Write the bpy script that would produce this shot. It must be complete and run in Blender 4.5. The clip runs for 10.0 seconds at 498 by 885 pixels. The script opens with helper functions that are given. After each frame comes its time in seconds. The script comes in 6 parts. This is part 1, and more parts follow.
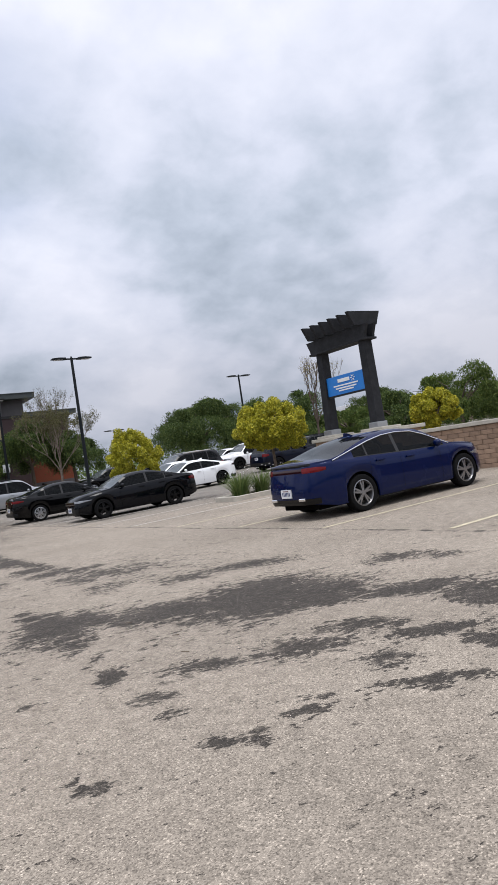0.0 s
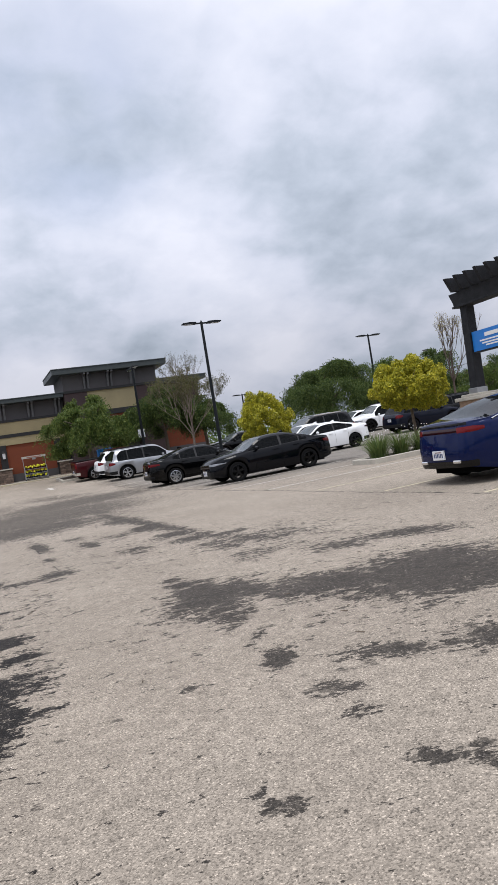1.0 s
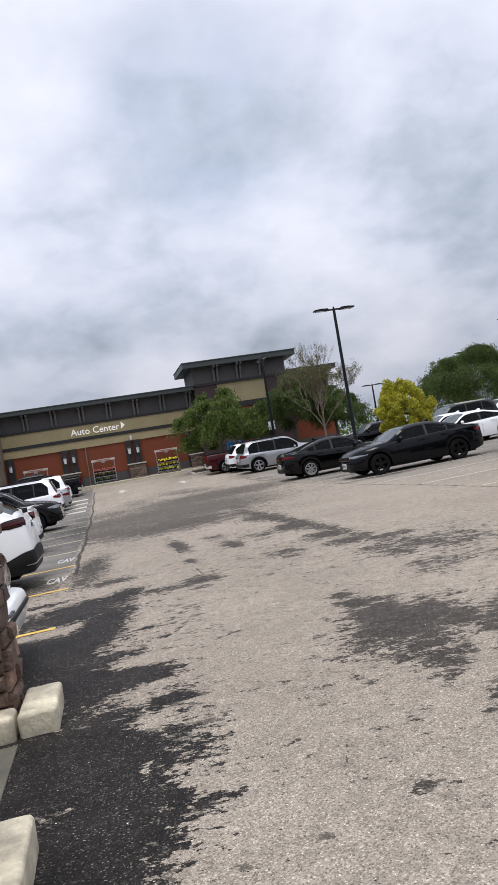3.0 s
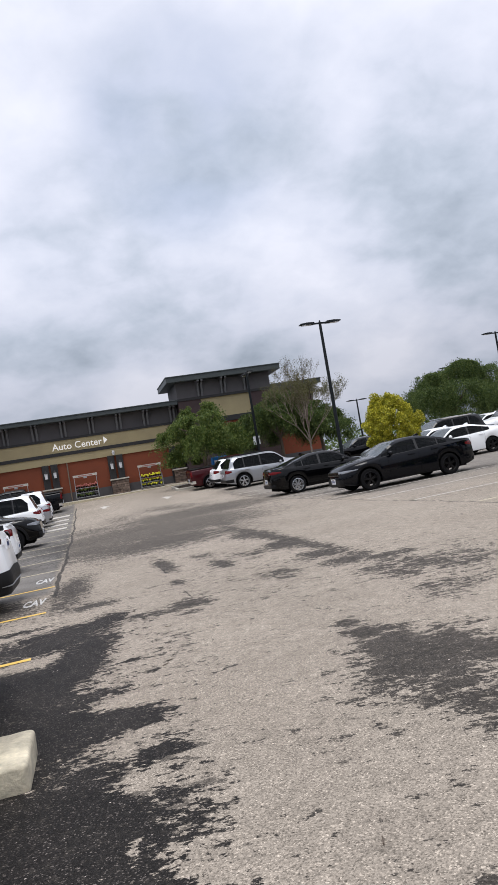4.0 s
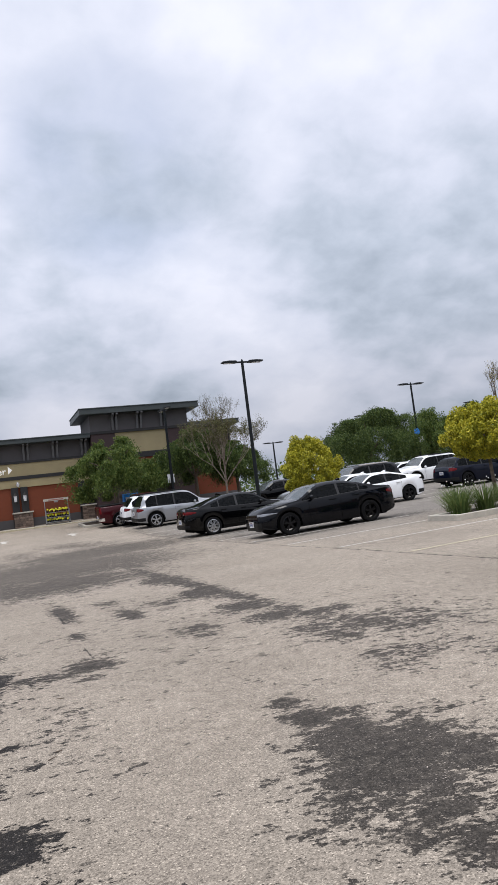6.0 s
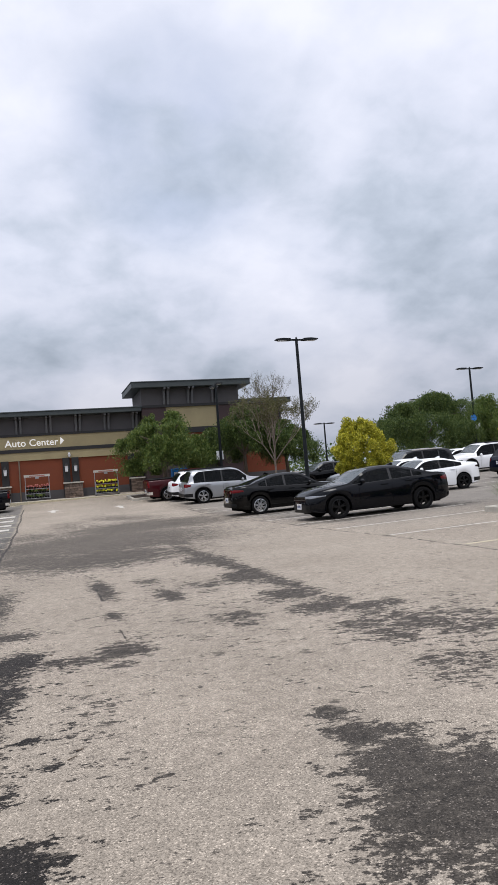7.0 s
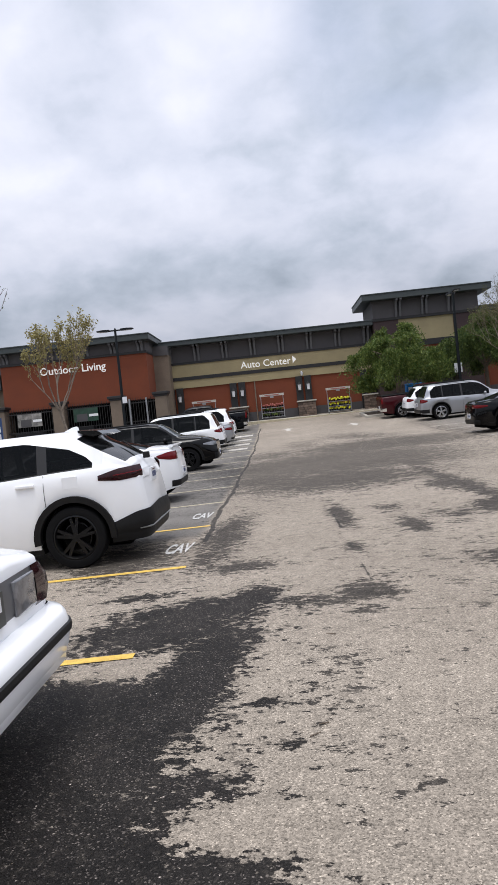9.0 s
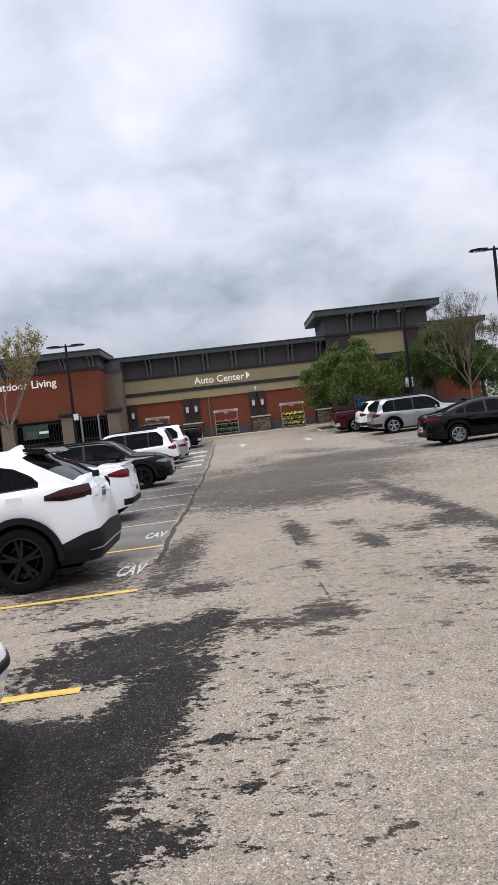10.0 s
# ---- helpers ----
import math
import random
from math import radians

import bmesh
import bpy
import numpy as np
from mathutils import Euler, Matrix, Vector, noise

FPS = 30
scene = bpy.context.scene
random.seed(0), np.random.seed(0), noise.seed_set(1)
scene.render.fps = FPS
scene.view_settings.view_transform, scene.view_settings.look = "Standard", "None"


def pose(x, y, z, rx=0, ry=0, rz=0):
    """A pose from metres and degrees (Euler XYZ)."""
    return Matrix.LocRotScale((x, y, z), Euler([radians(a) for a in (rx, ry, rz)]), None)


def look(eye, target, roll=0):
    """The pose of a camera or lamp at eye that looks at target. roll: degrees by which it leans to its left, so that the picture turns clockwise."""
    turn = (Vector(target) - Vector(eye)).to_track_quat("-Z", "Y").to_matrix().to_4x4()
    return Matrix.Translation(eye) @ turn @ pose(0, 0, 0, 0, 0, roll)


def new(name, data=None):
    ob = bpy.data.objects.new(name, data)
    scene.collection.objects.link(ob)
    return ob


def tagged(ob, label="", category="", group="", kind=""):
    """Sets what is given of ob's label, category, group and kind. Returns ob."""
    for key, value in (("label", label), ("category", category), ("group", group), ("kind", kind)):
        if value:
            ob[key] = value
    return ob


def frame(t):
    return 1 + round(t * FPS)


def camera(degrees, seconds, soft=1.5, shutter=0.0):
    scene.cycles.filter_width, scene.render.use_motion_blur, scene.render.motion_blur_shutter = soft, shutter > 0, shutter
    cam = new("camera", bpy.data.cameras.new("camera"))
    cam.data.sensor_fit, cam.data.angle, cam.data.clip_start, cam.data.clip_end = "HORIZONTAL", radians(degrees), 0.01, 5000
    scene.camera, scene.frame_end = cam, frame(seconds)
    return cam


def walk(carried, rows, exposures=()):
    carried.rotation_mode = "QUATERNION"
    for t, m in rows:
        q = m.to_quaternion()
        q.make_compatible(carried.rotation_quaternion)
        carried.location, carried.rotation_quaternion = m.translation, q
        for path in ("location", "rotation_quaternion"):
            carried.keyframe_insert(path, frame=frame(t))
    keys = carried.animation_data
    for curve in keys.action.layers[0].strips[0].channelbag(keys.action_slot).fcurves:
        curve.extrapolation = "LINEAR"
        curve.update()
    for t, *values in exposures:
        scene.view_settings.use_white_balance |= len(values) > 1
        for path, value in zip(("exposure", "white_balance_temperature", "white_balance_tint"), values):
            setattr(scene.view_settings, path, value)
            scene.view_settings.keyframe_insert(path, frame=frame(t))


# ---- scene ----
cam = camera(39.2, 10.0, soft=1.0)
PATH = [
    (0, (0.241, -1.066, 1.447), (1.324, 0.615, 1.492), -8.5),
    (0.5, (0.258, -0.702, 1.446), (1.192, 1.067, 1.465), -8.6),
    (1, (0.274, -0.3, 1.439), (1.031, 1.551, 1.436), -9.1),
    (1.5, (0.245, 0.104, 1.431), (0.833, 2.015, 1.415), -9.5),
    (2, (0.197, 0.481, 1.443), (0.675, 2.423, 1.442), -9.7),
    (2.5, (0.243, 0.815, 1.456), (0.658, 2.772, 1.477), -9.5),
    (4, (0.267, 1.714, 1.464), (0.74, 3.656, 1.534), -9.5),
    (4.5, (0.25, 2.004, 1.445), (0.783, 3.929, 1.545), -9.6),
    (5, (0.243, 2.288, 1.447), (0.846, 4.191, 1.571), -9.1),
    (5.5, (0.355, 2.554, 1.476), (1.024, 4.433, 1.617), -8.4),
    (5.7, (0.396, 2.663, 1.472), (1.092, 4.532, 1.618), -7.9),
    (6.8, (0.543, 3.138, 1.483), (1.247, 5.005, 1.62), -5.3),
    (7, (0.597, 3.269, 1.504), (1.177, 5.18, 1.607), -4.5),
    (7.5, (0.626, 3.53, 1.51), (0.981, 5.498, 1.502), -2.7),
    (8, (0.579, 3.777, 1.513), (0.823, 5.761, 1.438), -2.2),
    (8.5, (0.555, 4.005, 1.505), (0.654, 6.001, 1.426), -3.4),
    (9, (0.647, 4.222, 1.526), (0.562, 6.219, 1.451), -5.8),
    (9.5, (0.672, 4.362, 1.506), (0.537, 6.355, 1.422), -7.2),
    (10, (0.652, 4.444, 1.523), (0.701, 6.443, 1.479), -6.4),
]
walk(cam, [(t, look(eye, target, roll)) for t, eye, target, roll in PATH])

# ---- world, sun, exposure ----
world = bpy.data.worlds.new("overcast")
scene.world = world
world.use_nodes = True
wn, wl = world.node_tree.nodes, world.node_tree.links
wn.clear()


def nd(nodes, kind, **kw):
    n = nodes.new(kind)
    for k, v in kw.items():
        n.inputs[k.replace("_", " ")].default_value = v
    return n


def mth(nodes, links, op, a, b=None, clamp=False):
    n = nodes.new("ShaderNodeMath")
    n.operation, n.use_clamp = op, clamp
    for i, v in enumerate((a, b)):
        if v is None:
            continue
        if isinstance(v, (int, float)):
            n.inputs[i].default_value = v
        else:
            links.new(v, n.inputs[i])
    return n.outputs[0]


def ramp(nodes, links, fac, stops):
    n = nodes.new("ShaderNodeValToRGB")
    els = n.color_ramp.elements
    while len(els) < len(stops):
        els.new(0.5)
    for e, (p, c) in zip(els, stops):
        e.position = p
        e.color = (c, c, c, 1) if isinstance(c, (int, float)) else (*c, 1)
    links.new(fac, n.inputs[0])
    return n.outputs[0]


def mixc(nodes, links, fac, a, b, blend="MIX"):
    n = nodes.new("ShaderNodeMix")
    n.data_type, n.blend_type = "RGBA", blend
    for sock, v in ((n.inputs[0], fac), (n.inputs[6], a), (n.inputs[7], b)):
        if isinstance(v, (int, float)):
            sock.default_value = v
        elif isinstance(v, tuple):
            sock.default_value = (*v, 1)
        else:
            links.new(v, sock)
    return n.outputs[2]


sky = wn.new("ShaderNodeTexSky")
sky.sky_type, sky.sun_disc = "NISHITA", False
sky.sun_elevation, sky.sun_rotation = radians(77.4), radians(-153.4)
crd = wn.new("ShaderNodeTexCoord")
sep = wn.new("ShaderNodeSeparateXYZ")
wl.new(crd.outputs["Generated"], sep.inputs[0])
up = mth(wn, wl, "MAXIMUM", sep.outputs[2], 0.0)
den = mth(wn, wl, "ADD", up, 0.48)
cmb = wn.new("ShaderNodeCombineXYZ")
wl.new(mth(wn, wl, "DIVIDE", sep.outputs[0], den), cmb.inputs[0])
wl.new(mth(wn, wl, "DIVIDE", sep.outputs[1], den), cmb.inputs[1])
cmb.inputs[2].default_value = 11.3
big = nd(wn, "ShaderNodeTexNoise", Scale=1.5, Detail=3.0, Roughness=0.5, Distortion=0.1)
puff = nd(wn, "ShaderNodeTexNoise", Scale=3.7, Detail=5.0, Roughness=0.47, Distortion=0.1)
fine = nd(wn, "ShaderNodeTexNoise", Scale=13.0, Detail=5.0, Roughness=0.55, Distortion=0.2)
for t_ in (big, puff, fine):
    wl.new(cmb.outputs[0], t_.inputs["Vector"])


def bank(d, wide, tight):
    """A cloud bank or gap round a direction, 1 in its middle."""
    dot = wn.new("ShaderNodeVectorMath")
    dot.operation = "DOT_PRODUCT"
    wl.new(crd.outputs["Generated"], dot.inputs[0])
    dot.inputs[1].default_value = Vector(d).normalized()
    return ramp(wn, wl, dot.outputs["Value"], [(math.cos(radians(wide)), 0.0), (math.cos(radians(tight)), 1.0)])


mixn = mth(wn, wl, "ADD", mth(wn, wl, "MULTIPLY", big.outputs[0], 0.46), mth(wn, wl, "ADD", mth(wn, wl, "MULTIPLY", puff.outputs[0], 0.42), mth(wn, wl, "MULTIPLY", fine.outputs[0], 0.14)))
for d, wide, tight, amount in (((0.62, 0.66, 0.42), 15, 2, 0.035), ((-0.10, 0.97, 0.17), 14, 3, 0.04), ((0.05, 0.98, 0.13), 20, 4, 0.03), ((0.25, 0.90, 0.40), 24, 5, -0.03), ((0.46, 0.88, 0.11), 17, 3, 0.055), ((0.80, 0.59, 0.10), 22, 4, 0.045)):
    mixn = mth(wn, wl, "SUBTRACT", mixn, mth(wn, wl, "MULTIPLY", bank(d, wide, tight), amount))
cloud = ramp(wn, wl, mixn, [(0.335, (0.40, 0.465, 0.555)), (0.405, (0.575, 0.64, 0.75)), (0.47, (0.745, 0.79, 0.915)), (0.58, (0.935, 0.957, 1.065))])
grad = ramp(wn, wl, up, [(0.0, 0.68), (0.06, 0.66), (0.13, 0.73), (0.22, 0.90), (0.32, 0.99), (0.60, 1.0), (1.0, 1.8)])
lit = mixc(wn, wl, 1.0, cloud, grad, "MULTIPLY")
blue = mixc(wn, wl, 1.0, sky.outputs[0], (0.16, 0.16, 0.16), "MULTIPLY")
gap = mth(wn, wl, "MULTIPLY", bank((0.19, 0.873, 0.45), 9, 1), ramp(wn, wl, puff.outputs[0], [(0.40, 0.08), (0.6, 0.42)]))
skyc = mixc(wn, wl, 1.0, mixc(wn, wl, gap, lit, blue), (1.0, 1.0, 1.02), "MULTIPLY")
bg = wn.new("ShaderNodeBackground")
wl.new(skyc, bg.inputs[0])
bg.inputs[1].default_value = 1.0
wo = wn.new("ShaderNodeOutputWorld")
wl.new(bg.outputs[0], wo.inputs[0])

sun = new("sun", bpy.data.lights.new("sun", "SUN"))
sun.data.energy, sun.data.angle, sun.data.color = 2.0, radians(28), (1.0, 0.97, 0.93)
sun.matrix_world = look((-4, -8, 40), (0, 0, 0))
scene.view_settings.exposure = 0.0

# ---- materials ----
MATS = {}


def mat(name, color, rough=0.6, metal=0.0, var=0.12, scale=6.0, bump=0.0, bscale=40.0, coat=0.0, spec=0.5, grain=0.0, gscale=90.0):
    """A plain procedural surface: two scales of tone, optional relief."""
    if name in MATS:
        return MATS[name]
    m = bpy.data.materials.new(name)
    m.use_nodes = True
    n, l = m.node_tree.nodes, m.node_tree.links
    p = n["Principled BSDF"]
    p.inputs["Roughness"].default_value, p.inputs["Metallic"].default_value = rough, metal
    p.inputs["Specular IOR Level"].default_value = spec
    p.inputs["Coat Weight"].default_value = coat
    p.inputs["Coat Roughness"].default_value = 0.04
    tc = n.new("ShaderNodeTexCoord")
    a = nd(n, "ShaderNodeTexNoise", Scale=scale, Detail=4.0, Roughness=0.6)
    l.new(tc.outputs["Object"], a.inputs["Vector"])
    lo, hi = tuple(c * (1 - var) for c in color), tuple(min(1, c * (1 + var)) for c in color)
    col = ramp(n, l, a.outputs[0], [(0.3, lo), (0.7, hi)])
    if grain:
        g = nd(n, "ShaderNodeTexNoise", Scale=gscale, Detail=2.0, Roughness=0.7)
        l.new(tc.outputs["Object"], g.inputs["Vector"])
        col = mixc(n, l, 1.0, col, ramp(n, l, g.outputs[0], [(0.3, 1 - grain), (0.7, 1 + grain)]), "MULTIPLY")
    l.new(col, p.inputs["Base Color"])
    l.new(ramp(n, l, a.outputs[0], [(0.2, max(0, rough - 0.06)), (0.8, min(1, rough + 0.06))]), p.inputs["Roughness"])
    if bump:
        b = n.new("ShaderNodeBump")
        bn = nd(n, "ShaderNodeTexNoise", Scale=bscale, Detail=5.0, Roughness=0.6)
        l.new(tc.outputs["Object"], bn.inputs["Vector"])
        l.new(bn.outputs[0], b.inputs["Height"])
        b.inputs["Strength"].default_value, b.inputs["Distance"].default_value = bump, 0.02
        l.new(b.outputs[0], p.inputs["Normal"])
    MATS[name] = m
    return m


def vary(m, amount=0.25, island=False):
    """Tone differing from piece to piece."""
    n, l = m.node_tree.nodes, m.node_tree.links
    p = n["Principled BSDF"]
    src = p.inputs["Base Color"].links[0].from_socket
    r = n.new("ShaderNodeNewGeometry").outputs["Random Per Island"] if island else n.new("ShaderNodeObjectInfo").outputs["Random"]
    l.new(mixc(n, l, 1.0, src, ramp(n, l, r, [(0.0, 1 - amount), (1.0, 1 + amount)]), "MULTIPLY"), p.inputs["Base Color"])
    return m


def glass(name, color, alpha):
    """Tinted car or window glass: glossy, partly see-through."""
    m = bpy.data.materials.new(name)
    m.use_nodes = True
    n, l = m.node_tree.nodes, m.node_tree.links
    p = n["Principled BSDF"]
    p.inputs["Base Color"].default_value = (*color, 1)
    p.inputs["Roughness"].default_value = 0.03
    p.inputs["Alpha"].default_value = alpha
    p.inputs["Specular IOR Level"].default_value = 0.42
    MATS[name] = m
    return m


def paint(name, color, rough=0.32, metal=0.0, coat=0.75):
    return mat("paint_" + name, color, rough, metal, var=0.03, scale=1.5, coat=coat, spec=0.02)


def leafmat(name, a, b):
    m = mat(name, a, 0.55, var=0.25, scale=1.3, spec=0.3)
    n, l = m.node_tree.nodes, m.node_tree.links
    p = n["Principled BSDF"]
    src = p.inputs["Base Color"].links[0].from_socket
    r = n.new("ShaderNodeNewGeometry").outputs["Random Per Island"]
    c = mixc(n, l, ramp(n, l, r, [(0.2, 0.0), (0.9, 1.0)]), src, b)
    l.new(c, p.inputs["Base Color"])
    t = n.new("ShaderNodeBsdfTranslucent")
    l.new(c, t.inputs[0])
    mx = n.new("ShaderNodeMixShader")
    mx.inputs[0].default_value = 0.3
    l.new(p.outputs[0], mx.inputs[1])
    l.new(t.outputs[0], mx.inputs[2])
    l.new(mx.outputs[0], n["Material Output"].inputs[0])
    return m


TYRE = mat("tyre_rubber", (0.0065, 0.0065, 0.007), 0.85, var=0.2, scale=20, spec=0.15)
BLACKP = mat("black_plastic", (0.008, 0.008, 0.0085), 0.55, spec=0.25, var=0.2, scale=10, bump=0.05, bscale=200)
GLOSSB = mat("gloss_black", (0.005, 0.005, 0.0055), 0.15, coat=0.15, var=0.05, spec=0.2)
ALLOY = mat("alloy", (0.55, 0.56, 0.58), 0.28, 0.9, var=0.06, scale=12)
RIMBLK = mat("rim_black", (0.005, 0.005, 0.0055), 0.3, 0.0, var=0.1, spec=0.3)
CHROME = mat("chrome", (0.75, 0.76, 0.78), 0.08, 1.0, var=0.03)
# near-black; also colours the sheet that stands in for shade in the garden yard
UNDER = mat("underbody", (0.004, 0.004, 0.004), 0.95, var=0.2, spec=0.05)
GLASSD = glass("glass_tinted", (0.006, 0.007, 0.008), 0.90)
GLASSD.node_tree.nodes["Principled BSDF"].inputs["Specular IOR Level"].default_value = 0.09
# windscreen glass; its pale base colour imitates part of the reflected sky
GLASSC = glass("glass_painted_sky_sheen", (0.17, 0.19, 0.20), 0.6)
GLASSC.node_tree.nodes["Principled BSDF"].inputs["Specular IOR Level"].default_value = 0.9
REDL = mat("red_lens", (0.13, 0.003, 0.005), 0.12, coat=0.45, var=0.15, scale=30, spec=0.08)
DARKRED = mat("smoked_lens", (0.022, 0.003, 0.005), 0.12, coat=0.5, var=0.3, scale=30, spec=0.1)
CLEARL = mat("clear_lens", (0.22, 0.23, 0.25), 0.1, 0.3, coat=1.0, var=0.2, scale=30)
PLATE = mat("plate_white", (0.75, 0.76, 0.78), 0.4, var=0.06)
INKB = mat("plate_ink", (0.03, 0.05, 0.15), 0.5)
DISC = mat("brake_disc", (0.05, 0.05, 0.052), 0.4, 0.6, var=0.2)
PILLAR = mat("pillar_trim", (0.022, 0.022, 0.023), 0.5, var=0.1, spec=0.4)
SEAT = mat("car_interior", (0.018, 0.018, 0.02), 0.8, var=0.2)
KHAKI = mat("stucco_khaki", (0.37, 0.305, 0.17), 0.85, var=0.08, scale=1.2, bump=0.25, bscale=60, grain=0.06)
ORANGE = mat("stucco_rust_orange", (0.195, 0.049, 0.020), 0.85, var=0.10, scale=1.0, bump=0.25, bscale=60, grain=0.06)
GREYW = mat("stucco_dark_grey", (0.085, 0.08, 0.082), 0.85, var=0.12, scale=1.0, bump=0.2, bscale=60)
PURPLE = mat("stucco_plum_brown", (0.06, 0.038, 0.038), 0.85, var=0.1, scale=1.0, bump=0.2, bscale=60)
FASCIA = mat("fascia_green_grey", (0.045, 0.056, 0.056), 0.5, var=0.1, scale=2.0)
TRIM = mat("dark_trim", (0.018, 0.017, 0.017), 0.6, var=0.15, scale=3.0)
TAUPE = mat("block_taupe", (0.20, 0.155, 0.115), 0.9, var=0.12, scale=2.0, bump=0.3, bscale=30, grain=0.1)
STONE = vary(mat("ledge_stone", (0.150, 0.095, 0.068), 0.8, var=0.55, scale=7.0, bump=1.0, bscale=22, grain=0.22, gscale=60), 0.6)
STONEI = vary(mat("ledge_stone_joined", (0.14, 0.10, 0.078), 0.85, var=0.35, scale=5.0, bump=0.8, bscale=24), 0.45, True)
MORTAR = mat("mortar", (0.05, 0.04, 0.033), 0.95, var=0.2, bump=0.4, bscale=60)
CONC = mat("concrete", (0.46, 0.43, 0.37), 0.85, var=0.16, scale=3.0, bump=0.35, bscale=70, grain=0.1, gscale=60)
CONCW = mat("cream_painted_concrete", (0.56, 0.50, 0.37), 0.7, var=0.42, scale=5.0, bump=0.45, bscale=35, grain=0.08, gscale=50)
STEEL = mat("grey_steel", (0.35, 0.36, 0.37), 0.4, 0.7, var=0.1)
POLE = mat("dark_bronze_pole", (0.008, 0.011, 0.013), 0.5, 0.1, var=0.15, spec=0.25)
BRACK = mat("grey_bracket", (0.12, 0.12, 0.125), 0.7, var=0.12)
CAPG = mat("grey_cap_concrete", (0.27, 0.27, 0.265), 0.85, var=0.2, scale=8, bump=0.3, bscale=60)
SLABD = mat("dirty_slab", (0.10, 0.092, 0.07), 0.85, var=0.25, scale=5, bump=0.3, bscale=60)
TIMBER = mat("dark_stained_timber", (0.022, 0.023, 0.026), 0.75, spec=0.2, var=0.3, scale=5.0, bump=0.4, bscale=30, grain=0.15, gscale=25)
BARK = mat("bark", (0.13, 0.10, 0.075), 0.9, var=0.3, scale=12, bump=0.8, bscale=40)
BARKP = mat("pale_bark", (0.20, 0.16, 0.125), 0.85, var=0.4, scale=9, bump=0.5, bscale=40)
TWIG = mat("twig_bark", (0.115, 0.085, 0.065), 0.9, var=0.3, scale=9)
WHITEL = mat("white_letter", (0.88, 0.88, 0.86), 0.5, var=0.03)
# white letters with a weak emission added to lift their brightness
BRIGHTLET = mat("brightened_sign_letter", (0.88, 0.87, 0.83), 0.5, var=0.03)
BRIGHTLET.node_tree.nodes["Principled BSDF"].inputs["Emission Color"].default_value = (1.0, 0.96, 0.88, 1)
BRIGHTLET.node_tree.nodes["Principled BSDF"].inputs["Emission Strength"].default_value = 0.3
SIGNBLUE = mat("sign_blue", (0.015, 0.20, 0.62), 0.4, var=0.05)
SIGNDK = mat("sign_dark_blue", (0.02, 0.06, 0.16), 0.4)
YELP = mat("yellow_line_paint", (0.66, 0.43, 0.085), 0.75, var=0.22, scale=14, grain=0.2, gscale=120)
WHTP = mat("faded_white_paint", (0.50, 0.47, 0.42), 0.8, var=0.25, scale=10, grain=0.25, gscale=120)
CREAMP = mat("faded_yellow_paint", (0.48, 0.42, 0.29), 0.8, var=0.25, scale=10, grain=0.25, gscale=120)
LGREEN = leafmat("leaf_green", (0.060, 0.105, 0.022), (0.17, 0.215, 0.05))
LYELL = leafmat("leaf_yellow_green", (0.24, 0.255, 0.024), (0.64, 0.57, 0.06))
LDARK = leafmat("leaf_dark_green", (0.045, 0.080, 0.022), (0.135, 0.18, 0.045))
LYOUNG = leafmat("leaf_young_olive", (0.26, 0.235, 0.095), (0.42, 0.36, 0.16))
LOLIVE = leafmat("leaf_dull_olive", (0.085, 0.088, 0.034), (0.16, 0.15, 0.06))
LSTRAP = leafmat("leaf_strap", (0.08, 0.13, 0.035), (0.16, 0.20, 0.06))
FLOWERY = mat("flower_yellow", (0.75, 0.72, 0.03), 0.6, var=0.15, scale=20)
FLOWERR = mat("flower_red", (0.35, 0.10, 0.08), 0.6, var=0.3, scale=20)
SOIL = mat("mulch", (0.07, 0.05, 0.036), 0.95, var=0.3, scale=8, bump=0.8, bscale=40)


